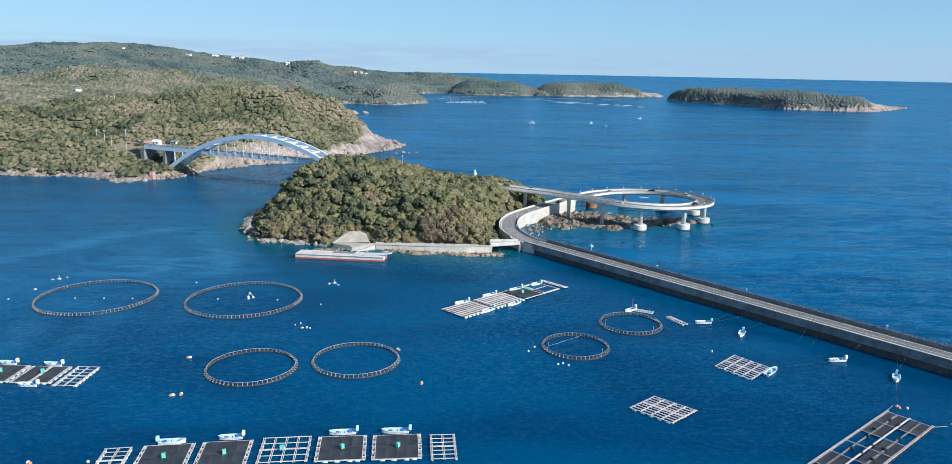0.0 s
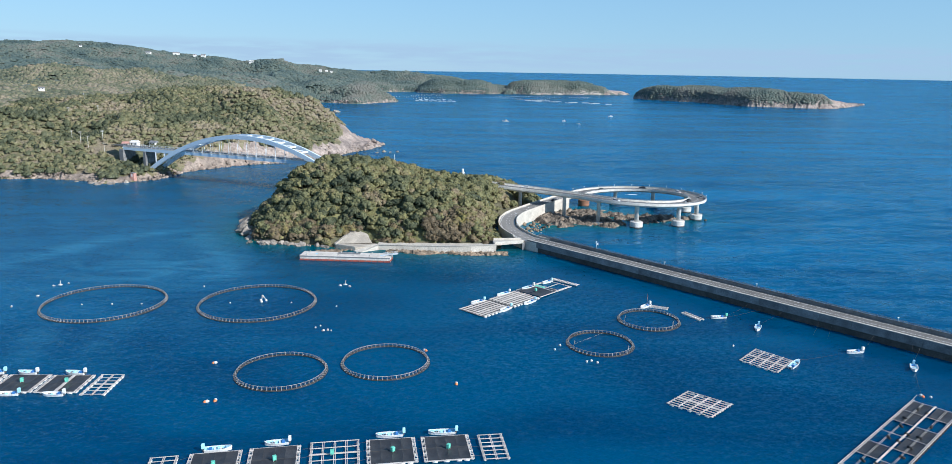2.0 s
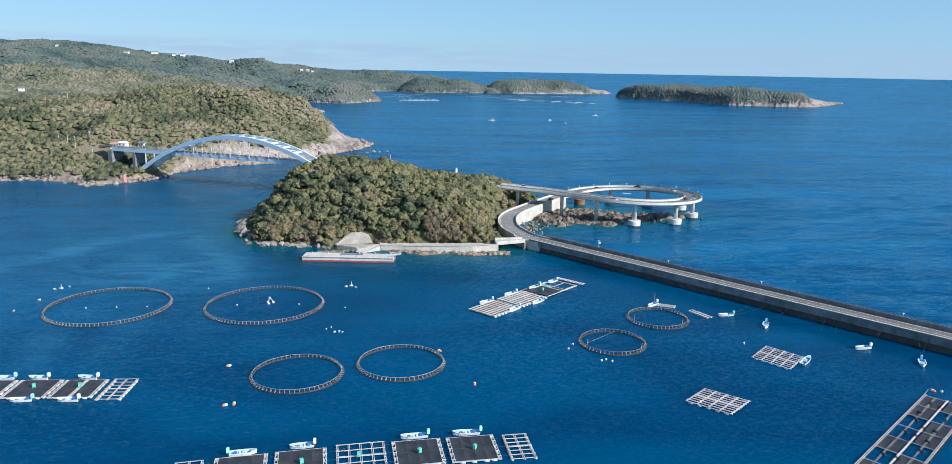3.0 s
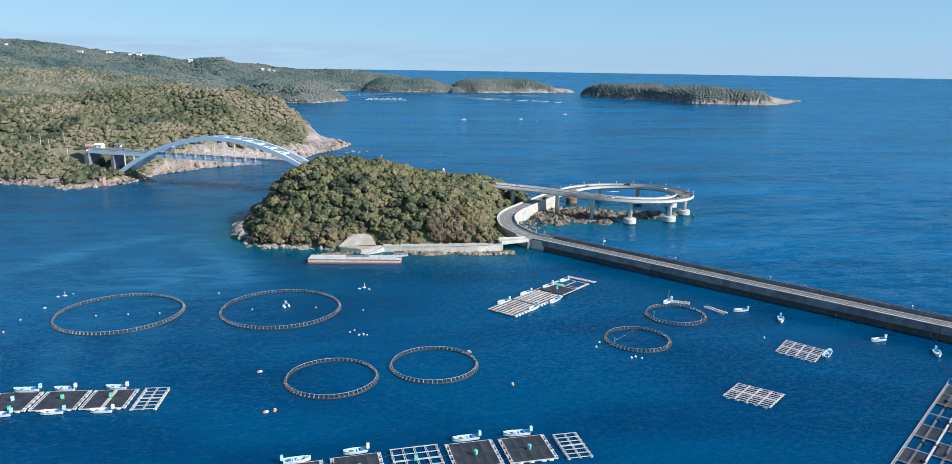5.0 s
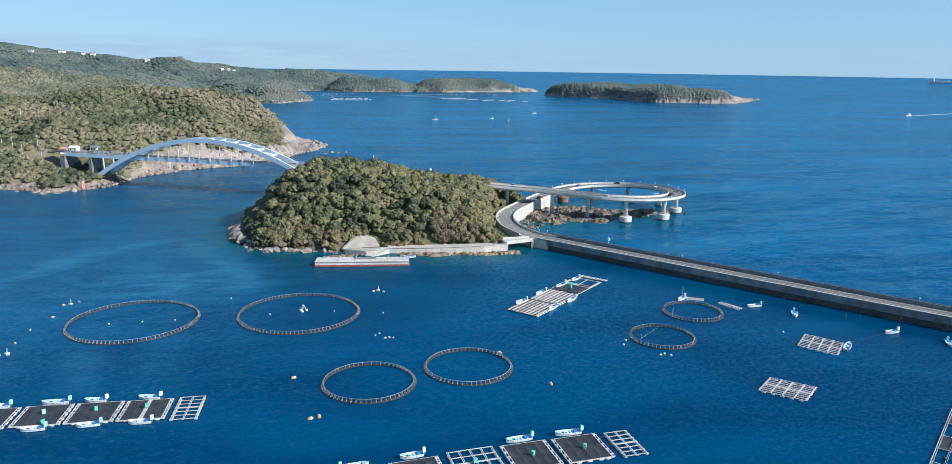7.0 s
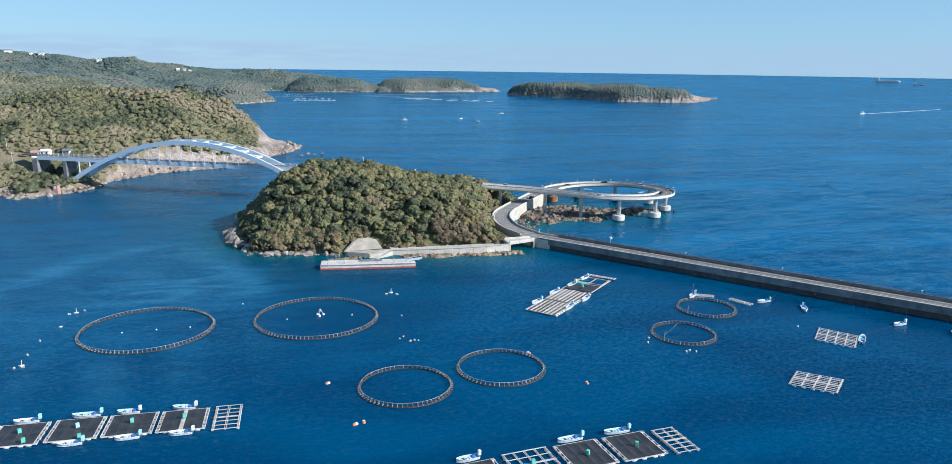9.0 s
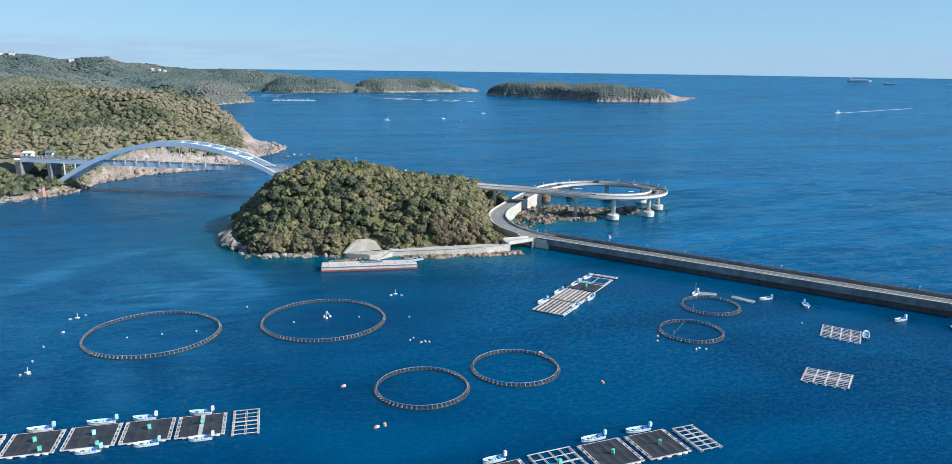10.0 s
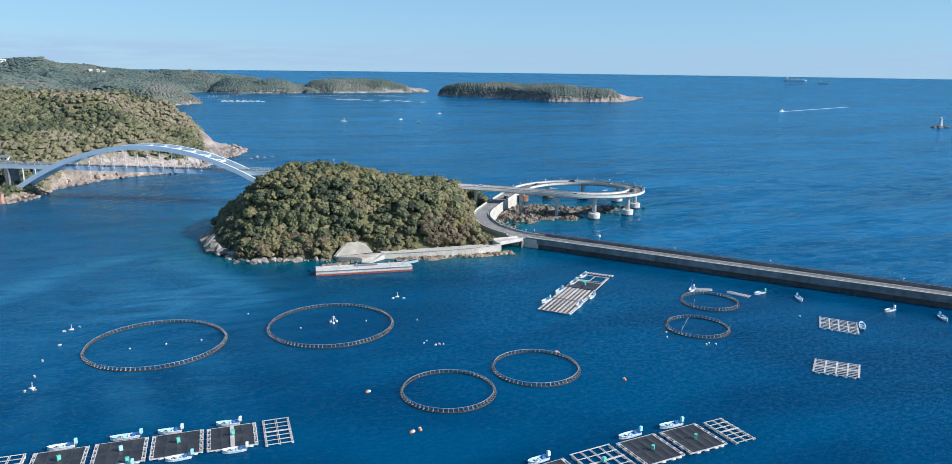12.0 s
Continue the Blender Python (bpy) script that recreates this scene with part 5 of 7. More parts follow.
def coast_boulders():
    """Broken rock along the mainland's and the outer island's waterline, past counting."""
    rng = np.random.RandomState(21)
    kinds = []
    bm = bmesh.new()
    bmesh.ops.create_icosphere(bm, subdivisions=2, radius=1.0)
    V0 = np.array([v.co[:] for v in bm.verts])
    F0 = np.array([[v.index for v in f.verts] for f in bm.faces])
    bm.free()
    for k in range(6):
        q = np.array([1 + 0.7 * noise.noise(Vector(v) * 1.3 + Vector((k * 7, 3, 1))) + 0.35 * noise.noise(Vector(v) * 3.5 + Vector((k, k, k))) for v in V0])
        kinds.append((V0 * q[:, None], F0))

    def ring(name, poly, fn, ok, n, lo, hi, reach, material, label):
        P = np.array(poly, float)
        Q = np.roll(P, -1, 0)
        keep = [i for i in range(len(P)) if ok(*((P[i] + Q[i]) / 2))]
        L = np.array([np.hypot(*(Q[i] - P[i])) for i in keep])
        pick = rng.choice(keep, n, p=L / L.sum())
        t = rng.rand(n, 1)
        xy = P[pick] * (1 - t) + Q[pick] * t + rng.randn(n, 2) * reach
        z, d = fn(xy[:, 0], xy[:, 1])
        good = (d > -2.5) & (d < reach * 2.2)
        xy, z, d = xy[good], np.maximum(z[good], 0), d[good]
        s = lo + (hi - lo) * rng.rand(len(z)) ** 2.5
        s *= np.clip(1 - d / (reach * 3), 0.4, 1)
        scatter(name, np.c_[xy, z + 0.1 * s], s * 0.75, s, kinds, material, rng, label, "rocks")

    ring("coast_rocks", MAIN, main_height, lambda x, y: -420 < x < -60 and y < 860, 1300, 0.5, 2.0, 2.2, ROCK, "broken tan rock along the mainland's waterline")
    ring("headland_rocks", MAIN, main_height, lambda x, y: -135 < x < -60 and 610 < y < 860, 260, 0.8, 3.6, 5.0, PINKROCK, "jagged pale rock at the foot of the headland")
    ring("far_coast_rocks", MAIN, main_height, lambda x, y: y > 1100 and x > -340, 700, 1.8, 5.0, 4.0, PINKROCK, "pale rock along the far coves")
    ring("outer_island_rocks", OUTER, outer_height, lambda x, y: y < 2100, 520, 1.6, 5.0, 5.5, PINKROCK, "pale broken rock round the outer island")


shore_rocks()


# ---- works on the islet's front: sea wall, slope, bridge, pontoon ----
def shoreworks():
    wall = thing("sea_wall", "pale concrete sea wall with a paved strip behind it", "sea wall", kind="structure")
    run = [(-43.4, 317.4, 0), (-36, 316.2, 0), (-28, 314.4, 0), (-15, 312.5, 0), (-3, 311.9, 0), (7.6, 312.5, 0)]
    pts = spline(run, 3)
    top_at = lambda x: float(np.interp(x, [-44, -20, 8], [2.1, 2.8, 3.6]))
    for a, b in zip(pts[:-1], pts[1:]):
        t0, t1 = top_at(a.x), top_at(b.x)
        part("panel", Shape().sweep([a + Vector((0, 0, t0)), b - (b - a).normalized() * 0.04 + Vector((0, 0, t1))], [(0.1, None), (0.75, None), (0.55, 0), (0.1, 0)], bottom=0.0), CONCRETE, wall)
    part("coping", Shape().sweep([p + Vector((0, 0, top_at(p.x))) for p in pts], [(0.0, 0), (0.8, 0), (0.8, 0.2), (0.0, 0.2)]), CONCRETE, wall)
    part("paving", Shape().prism([(-44, 317.8), (-36, 316.6), (-28, 314.8), (-15, 312.9), (-3, 312.3), (8, 312.9), (9, 320.5), (-10, 321), (-30, 322), (-44, 322.5)], -1, 2.1), CONCRETE, wall, "pale concrete paving")
    part("end_wall", Shape().box(7.3, 8.3, 312.0, 320.6, -1.5, 3.9, chamfer=0.06), CONCRETE, wall)
    br = thing("footbridge_slab", "short flat concrete bridge between sea wall and causeway", "bridge", kind="structure")
    part("slab", Shape().prism([(7.8, 312.5), (20.8, 317.0), (20.2, 321.6), (7.6, 320.2)], 3.15, 3.95), CONCRETE, br)
    for a, b in (((7.8, 312.7), (20.9, 317.2)), ((7.6, 320.0), (20.0, 321.4))):
        part("parapet", Shape().beam((*a, 4.3), (*b, 4.3), 0.28, 0.75), CONCRETE, br)
    part("pillar", Shape().box(20.3, 21.4, 317.2, 321.0, -2, 3.2, chamfer=0.08), WALLGREY, br)
    sl = thing("slipway", "beige concrete slope and slipway at the foot of the wood", "slipway", kind="structure")
    part("slope", Shape().add([(-62.8, 322.0, 1.4), (-47.2, 321.8, 1.9), (-49.4, 327.4, 4.7), (-55.6, 330.8, 6.2), (-63.5, 327, 0.2), (-46.8, 327, 0.2), (-49.4, 333, 2.0), (-55.6, 336, 2.5)],
                              [(0, 1, 3), (1, 2, 3), (0, 3, 7, 4), (1, 5, 6, 2), (3, 2, 6, 7)]), SLOPE, sl, "steep beige concrete facing")
    for i in range(24):
        t = i / 24
        part("step", Shape().box(-0.6, 0.6, -0.05, 0.5, -1.4, 0.05, pose(-63.6 + 7.6 * t, 322.0 + 9.4 * t, 1.55 + 4.6 * t, 0, 0, -38), 0.02), CONCRETE, sl)
    part("landing", Shape().prism([(-64.0, 322.4), (-62.6, 319.6), (-53.6, 314.6), (-44, 317.6), (-44, 322.5), (-62, 323.4)], -1.0, 1.45), SLOPE, sl, "flat concrete landing")
    part("ramp", Shape().add([(-54.2, 313.6, 0.15), (-50.9, 311.7, 0.15), (-43.6, 316.2, 2.15), (-43.6, 319.6, 2.15), (-49.5, 317.6, 1.6), (-54.2, 313.6, -1.5), (-50.9, 311.7, -1.5), (-43.6, 316.2, -1.5), (-49.5, 317.6, -1.5)],
                             [(0, 1, 2, 3, 4), (0, 5, 6, 1), (1, 6, 7, 2), (0, 4, 8, 5)]), CONCRETE, sl, "pale sloping ramp")
    part("kerb", Shape().beam((-62.4, 319.8, 1.65), (-53.8, 314.9, 1.65), 0.4, 0.4), CONCRETE, sl)
    p = thing("pontoon", "long concrete landing pontoon with a faded red hull", "pontoon", m=Matrix.Translation((-55.7, 296.9, 0)) @ pose(0, 0, 0, 0, 0, -5.8) @ Matrix.Translation((55.7, -296.9, 0)))
    part("hull", Shape().box(-75.0, -37.0, 296.6, 303.6, -1.0, 0.6, chamfer=0.1), REDPAINT, p, "faded red steel hull")
    part("deck", Shape().box(-74.9, -37.1, 296.7, 303.5, 0.6, 2.15, chamfer=0.12), DECKPALE, p, "pale concrete deck")
    part("fender_strip", Shape().box(-75.1, -36.9, 296.45, 296.62, 1.75, 2.0), WALLGREY, p)
    for i in range(15):
        part("fender", Shape().box(-73.4 + 2.6 * i, -73.2 + 2.6 * i, 296.45, 296.62, 0.1, 0.8, chamfer=0.03), WALLGREY, p)
    for i in range(6):
        x = -72 + 6.6 * i
        part("bollard", Shape().lathe(x, 297.6, [(0.2, 2.15), (0.16, 2.5), (0.28, 2.6), (0.28, 2.7)], 10), CONCRETE, p)
        part("bollard", Shape().lathe(x, 302.7, [(0.2, 2.15), (0.16, 2.5), (0.28, 2.6), (0.28, 2.7)], 10), CONCRETE, p)
    part("hatch", Shape().box(-60, -50.5, 300.2, 303.0, 2.15, 2.19), WALLGREY, p, "grey worn deck plate")
    for a, b in ((-69, -68), (-41.5, -40.9), (-40.6, -40.0), (-39.7, -39.1)):
        part("faded_marking", Shape().box(a, b, 298.6, 300.4, 2.15, 2.158), AQUA, p, "faded blue paint marks")
    rl = Shape()
    for x0, x1, y in ((-40.5, -34.4, 298.8), (-40.5, -34.4, 301.0)):
        rl.beam((x0, y, 2.2), (x1, y, 3.1), 0.12, 0.12).beam((x0, y, 3.0), (x1, y, 3.9), 0.08, 0.08)
        for t in (0, 0.33, 0.66, 1):
            x = x0 + (x1 - x0) * t
            rl.beam((x, y, 2.2 + 0.9 * t), (x, y, 3.0 + 0.9 * t), 0.08, 0.08)
    part("gangway_rail", rl, STEELWHITE, p)
    part("gangway", Shape().beam((-40.5, 299.9, 2.25), (-34.2, 299.9, 3.15), 2.1, 0.16), STEELWHITE, p, "white metal gangway")


shoreworks()


# ---- posts, lamps and cars on the roads ----
def lamp_post(q, height, label):
    t = thing("lamp_post", label, "lamp post", "posts along the roads", m=Matrix.Translation(q))
    part("pole", Shape().tube((0, 0, 0), (0, 0, height), 0.09, 0.06, 8), STEELWHITE, t)
    part("lamp_head", Shape().box(-0.32, 0.32, -0.16, 0.16, height - 0.02, height + 0.16, chamfer=0.04), STEELWHITE, t)
    part("base_plate", Shape().box(-0.2, 0.2, -0.2, 0.2, 0, 0.08, chamfer=0.02), RAIL, t)
    return t


for i in range(17):
    deg = 138 - i * 15.4
    q = loop_point(deg, LR + 4.65)
    lamp_post((q.x, q.y, q.z + 0.8), 1.15, "short white marker lamp on the loop's parapet")
for s, h in ((0, 1.6), (32, 2.9), (66, 1.6), (104, 1.6), (150, 1.6)):
    q = CW_0 + CW_DIR * s + CW_N * 9.0
    t = lamp_post((q.x, q.y, 5.35), h - 0.5 if h < 2 else h, "white post on the causeway's seaward parapet")
    if h > 2:
        part("arm", Shape().beam((-0.8, 0, 2.4), (0.8, 0, 2.4), 0.1, 0.1), STEELWHITE, t)
        part("sign_plate", Shape().box(0.15, 0.8, -0.04, 0.04, 1.6, 2.3, chamfer=0.015), STEELWHITE, t)
for k in (8, 20, 32):
    q = RAMP[k]
    lamp_post((q.x + 4.4 * 0.8, q.y, q.z + 0.95), 1.4, "short white post beside the ramp road")


def car(path, i, side, paint, label):
    d = (path[i + 1] - path[i]).normalized()
    s = Vector((d.y, -d.x, 0)).normalized()
    p = path[i] + s * side + Vector((0, 0, 0.03))
    m = Matrix.Translation(p) @ pose(0, 0, 0, 0, 0, math.degrees(math.atan2(d.y, d.x)) + (180 if side < 0 else 0))
    c = thing("car", label, "car", "cars on the loop road", m=m)
    body = Shape().sweep([(-2.0, 0, 0), (-1.9, 0, 0.05), (1.7, 0, 0.05), (2.0, 0, -0.05)], [(-0.82, 0.3), (0.82, 0.3), (0.86, 0.62), (0.78, 0.86), (-0.78, 0.86), (-0.86, 0.62)])
    part("body", body, paint, c)
    part("cabin", Shape().add([(-1.7, -0.74, 0.88), (0.9, -0.74, 0.88), (0.9, 0.74, 0.88), (-1.7, 0.74, 0.88), (-1.35, -0.6, 1.42), (0.25, -0.6, 1.42), (0.25, 0.6, 1.42), (-1.35, 0.6, 1.42)],
                              [(0, 1, 5, 4), (1, 2, 6, 5), (2, 3, 7, 6), (3, 0, 4, 7), (4, 5, 6, 7)]), GLASS, c, "dark glass cabin")
    part("roof", Shape().box(-1.38, 0.28, -0.62, 0.62, 1.42, 1.48, chamfer=0.02), paint, c)
    for x in (-1.25, 1.25):
        for y in (-0.72, 0.72):
            part("wheel", Shape().tube((x, y - 0.1, 0.31), (x, y + 0.1, 0.31), 0.31, n=14), RUBBER, c)


NL = len(LOOP)
for i, side, paint, lab in ((int(0.08 * NL), 2, CARDARK, "small black car on the viaduct"), (int(0.17 * NL), -2, CARDARK, "small black car on the viaduct"), (int(0.26 * NL), 2, CARWHITE, "small white car on the viaduct"),
                            (int(0.335 * NL), -2, CARSILVER, "silver car on the viaduct"), (int(0.40 * NL), 2, CARDARK, "small black car on the viaduct"), (int(0.56 * NL), -2, CARWHITE, "small white car on the viaduct"),
                            (int(0.70 * NL), 2, CARWHITE, "small white car on the viaduct"), (int(0.76 * NL), -2, CARDARK, "small black car on the viaduct")):
    car(LOOP, i, side, paint, lab)
car(RAMP, len(RAMP) - 9, 2, CARDARK, "small black car on the ramp road")


# ---- beacon and pole behind the islet's ridge ----
def beacons():
    b = thing("beacon", "small white beacon tower on a rock behind the islet", "lighthouse")
    bx, by = -0.3, 518
    part("tower", Shape().lathe(bx, by, [(1.5, 0.5), (1.05, 6.4)], 16), WHITEWALL, b, smooth=True)
    part("gallery", Shape().lathe(bx, by, [(1.4, 6.4), (1.4, 6.8)], 16), WHITEWALL, b)
    part("lantern", Shape().lathe(bx, by, [(0.75, 6.8), (0.75, 8.3), (0.9, 8.4), (0.2, 9.4)], 12), WHITEWALL, b)
    rock = new("boulder", boulder_mesh(random.Random(4), "boulder", REEF, 0.6))
    rock.matrix_basis = pose(bx, by, -0.2, 0, 0, 30) @ Matrix.Diagonal((7, 5, 2.0, 1))
    tagged(rock, "dark sea rock under the small beacon", "rock")
    z = at(island_height, -43.8, 440)[0]
    p = thing("mast", "thin white mast standing among the islet's trees", "mast")
    part("pole", Shape().tube((-43.8, 440, z - 0.5), (-43.8, 440, 27.4), 0.2, 0.13, 8), STEELWHITE, p)
    part("head", Shape().box(-44.05, -43.55, 439.8, 440.2, 27.4, 27.9, chamfer=0.06), STEELWHITE, p)
    r = thing("reef_beacon", "white beacon tower on a dark rock in the open sea", "lighthouse")
    part("tower", Shape().lathe(932, 824, [(3.2, 2.5), (2.6, 4.0), (1.9, 11.5), (2.6, 12.0), (2.6, 12.6), (1.4, 12.6), (1.4, 14.6), (0.4, 15.6)], 16), WHITEWALL, r)
    rng = random.Random(9)
    for x, y, s in ((932, 824, 7), (922, 826, 5), (941, 821, 5.5), (948, 822, 3)):
        ob = new("boulder", boulder_mesh(rng, "boulder", REEF, 0.6))
        ob.matrix_basis = pose(x, y, 0, 0, 0, rng.uniform(0, 360)) @ Matrix.Diagonal((s, s, s * 0.45, 1))
        tagged(ob, "dark sea rock under the white beacon", "rock", "rocks under the beacon")


beacons()


# ---- fish farm ----
def ring_pen(x, y, r, label):
    pen = thing("ring_pen", label, "fish pen", "round fish pens", m=Matrix.Translation((x, y, 0)))
    n = max(72, int(r * 7))
    part("outer_float", Shape().ring(0, 0, 0.08, r, 0.17, n), PIPE, pen, smooth=True)
    part("inner_float", Shape().ring(0, 0, 0.08, r - 0.5, 0.17, n), PIPE, pen, smooth=True)
    part("handrail", Shape().ring(0, 0, 1.0, r - 0.5, 0.065, n, 5), PIPEGREY, pen, "pale handrail pipe", smooth=True)
    net = Shape().ring(0, 0, 0.55, r - 0.66, 0.03, n, 3)
    k = int(2 * math.pi * r / 0.75)
    for i in range(k):
        a = 2 * math.pi * i / k
        c, s = math.cos(a), math.sin(a)
        net.add([((r - 0.72) * c - 0.04 * s, (r - 0.72) * s + 0.04 * c, -0.4), ((r - 0.72) * c + 0.04 * s, (r - 0.72) * s - 0.04 * c, -0.4), ((r - 0.56) * c + 0.03 * s, (r - 0.56) * s - 0.03 * c, 1.0), ((r - 0.56) * c - 0.03 * s, (r - 0.56) * s + 0.03 * c, 1.0)], [(0, 1, 2, 3)])
    part("jump_net", net, PIPE, pen, "dark net cords hung from the handrail")
    count = int(2 * math.pi * r / 1.25)
    br = Shape().box(-0.66, 0.16, -0.07, 0.07, 0.2, 0.34, chamfer=0.03).beam((-0.05, 0, 0.3), (-0.46, 0, 1.05), 0.09, 0.09).beam((-0.62, 0, 0.3), (-0.5, 0, 1.05), 0.07, 0.07).mesh("bracket", (PIPEGREY,))
    for i in range(count):
        part("bracket", br, None, pen).matrix_basis = pose(0, 0, 0, 0, 0, 360 * i / count) @ Matrix.Translation((r, 0, 0))
    return pen


pens = [ring_pen(x, y, r, l) for x, y, r, l in (
    (-128.95, 240.8, 19.5, "large dark round fish pen with a railed float collar"), (-78.3, 241.1, 19.5, "large dark round fish pen with a feeder in its middle"),
    (-58.3, 183.3, 12.0, "round fish pen with dark float collar and pale brackets"), (-31.3, 189.4, 12.0, "round fish pen with dark float collar and pale brackets"),
    (30.9, 202.4, 9.9, "small round fish pen with upright poles"), (51.3, 223.0, 9.95, "small round fish pen moored to a work raft"))]
for pen, spots in ((pens[4], ((-8.6, -3.6), (6.4, -7.2))), (pens[5], ((5.0, -8.4), (-8.8, -2.8)))):
    for x, y in spots:
        part("pole", Shape().tube((x, y, 0), (x + 0.3, y, 2.8), 0.07, 0.05, 6), PLANK, pen, "upright pale pole")
part("net_line", Shape().tube((-8.4, -3.6, 1.6), (3.4, 8.9, 0.5), 0.02, n=5), PLANK, pens[4], "pale line across the pen")


def covered_cell(m, label, tint=0, bridge=False):
    """A square raft cell: floats, double side rails, and a black shade net tied over it."""
    c = thing("covered_raft_cell", label, "fish raft", "raft cells", m=m)
    for x in (-5.15, -4.55, 4.55, 5.15):
        part("rail", Shape().beam((x, -5.1, 0.42), (x, 5.1, 0.42), 0.15, 0.16), PLANK, c)
    for y in (-5.0, 5.0):
        part("end_beam", Shape().beam((-5.2, y, 0.34), (5.2, y, 0.34), 0.22, 0.2), PLANK, c)
    tie = Shape().box(-0.42, 0.42, -0.16, 0.16, 0.44, 0.56, chamfer=0.03).mesh("tie_plank", (PLANK,))
    fl = Shape().tube((0, -0.55, 0.08), (0, 0.55, 0.08), 0.27, n=10).mesh("float", (FLOAT,), True)
    for x in (-4.85, 4.85):
        for y in (-4.1, -1.9, 0.3, 2.3, 4.3):
            part("tie_plank", tie, None, c).matrix_basis = Matrix.Translation((x, y, 0))
        for y in (-4.3, -2.0, 0.2, 2.4, 4.4):
            part("float", fl, None, c).matrix_basis = Matrix.Translation((x, y, 0))
    for x in (-3.0, -0.6, 2.0, 3.6):
        for y in (-5.0, 5.0):
            part("float", fl, None, c).matrix_basis = Matrix.Translation((x, y * 0.99, 0)) @ pose(0, 0, 0, 0, 0, 90)
    # eight net panels that sag between their ropes
    k = 7
    for i in range(4):
        for j in range(2):
            x0, x1, y0, y1 = -4.45 + i * 2.225, -4.45 + (i + 1) * 2.225, -4.9 + j * 4.9, -4.9 + (j + 1) * 4.9
            vs = [(x0 + 0.02 + (x1 - x0 - 0.04) * a / k, y0 + 0.02 + (y1 - y0 - 0.04) * b / k, 0.46 - 0.16 * math.sin(math.pi * a / k) * math.sin(math.pi * b / k) + 0.03 * noise.noise(Vector((i * 3 + a, j * 7 + b, tint)))) for a in range(k + 1) for b in range(k + 1)]
            part("net_panel", Shape().add(vs, [(a * (k + 1) + b, (a + 1) * (k + 1) + b, (a + 1) * (k + 1) + b + 1, a * (k + 1) + b + 1) for a in range(k) for b in range(k)]), NETBLACK, c, "black shade net panel")
    ropes = Shape()
    for i in range(1, 4):
        ropes.beam((-4.45 + i * 2.225, -4.9, 0.47), (-4.45 + i * 2.225, 4.9, 0.47), 0.05, 0.03)
    ropes.beam((-4.45, 0, 0.475), (4.45, 0, 0.475), 0.05, 0.03)
    part("seam_rope", ropes, ROPE, c)
    if bridge:
        part("plank_walk", Shape().box(-0.45, 0.45, -4.9, 4.9, 0.5, 0.6, chamfer=0.03), PLANK, c, "pale plank walk across the net")
    return c


def open_cell(m, w, d, nx, ny, label, mid=True):
    """A bare raft: a lattice of bleached timbers over floats, with water between."""
    c = thing("open_raft_cell", label, "fish raft", "raft cells", m=m)
    for i in range(nx):
        x = -w / 2 + w * i / (nx - 1)
        for o in (-0.16, 0.16):
            part("rail", Shape().beam((x + o, -d / 2 - 0.3, 0.42), (x + o, d / 2 + 0.3, 0.42), 0.13, 0.14), PLANK, c)
    for j in range(ny):
        y = -d / 2 + d * j / (ny - 1)
        wide = 0.55 if (mid and j == ny // 2) else 0.24
        part("cross_plank", Shape().box(-w / 2 - 0.3, w / 2 + 0.3, y - wide / 2, y + wide / 2, 0.49, 0.58, chamfer=0.02), PLANK, c)
    fl = Shape().tube((0, -0.55, 0.08), (0, 0.55, 0.08), 0.27, n=10).mesh("float", (FLOAT,), True)
    for i in (0, nx - 1):
        for j in range(ny):
            part("float", fl, None, c).matrix_basis = Matrix.Translation((-w / 2 + w * i / (nx - 1), -d / 2 + d * (j + 0.5) / ny, 0))
    return c


def feed_box(x, y, turn, z=0.47, tall=1.05, material=None):
    b = thing("feed_box", "mint green plastic feeder box on a raft", "feeder", "feeder boxes", m=pose(x, y, z, 0, 0, turn))
    part("case", Shape().box(-0.36, 0.36, -0.3, 0.3, 0.12, tall, chamfer=0.08), material or GREENBOX, b)
    part("lid", Shape().box(-0.4, 0.4, -0.34, 0.34, tall, tall + 0.08, chamfer=0.03), material or GREENBOX, b)
    for sx in (-0.28, 0.28):
        part("leg", Shape().box(sx - 0.05, sx + 0.05, -0.34, 0.34, 0, 0.12), PIPEGREY, b)


ROW = 7.1
near_row = [(-72.0, 134.5, "open", 5.0), (-62.1, 136.4, "net", 0), (-50.4, 138.3, "net", 0), (-38.3, 140.25, "open", 9.7), (-26.55, 141.35, "net", 0), (-14.9, 142.4, "net", 0), (-5.05, 142.6, "open", 5.0)]
for i, (x, y, kind, w) in enumerate(near_row):
    m = pose(x, y, 0, 0, 0, ROW - 2.0 * (i - 3) * 0.3)
    if kind == "net":
        covered_cell(m, "square raft cell under a taut black shade net", i)
        feed_box(x + 0.3, y - 0.6, ROW + 10 * i)
    else:
        open_cell(m, w, 10.1, 5 if w > 6 else 3, 5 if w > 6 else 7, "bare raft of bleached timbers with open water between")
        if w > 6:
            feed_box(x - 0.4, y - 0.6, ROW, 0.58)
left_row = [(-100.8, 175.2, "open"), (-110.35, 176.0, "walk"), (-121.5, 176.4, "net"), (-132.7, 176.6, "net"), (-144.2, 176.5, "net"), (-153.8, 176.2, "open"), (-164.5, 176.0, "net"), (-176.1, 175.8, "net")]
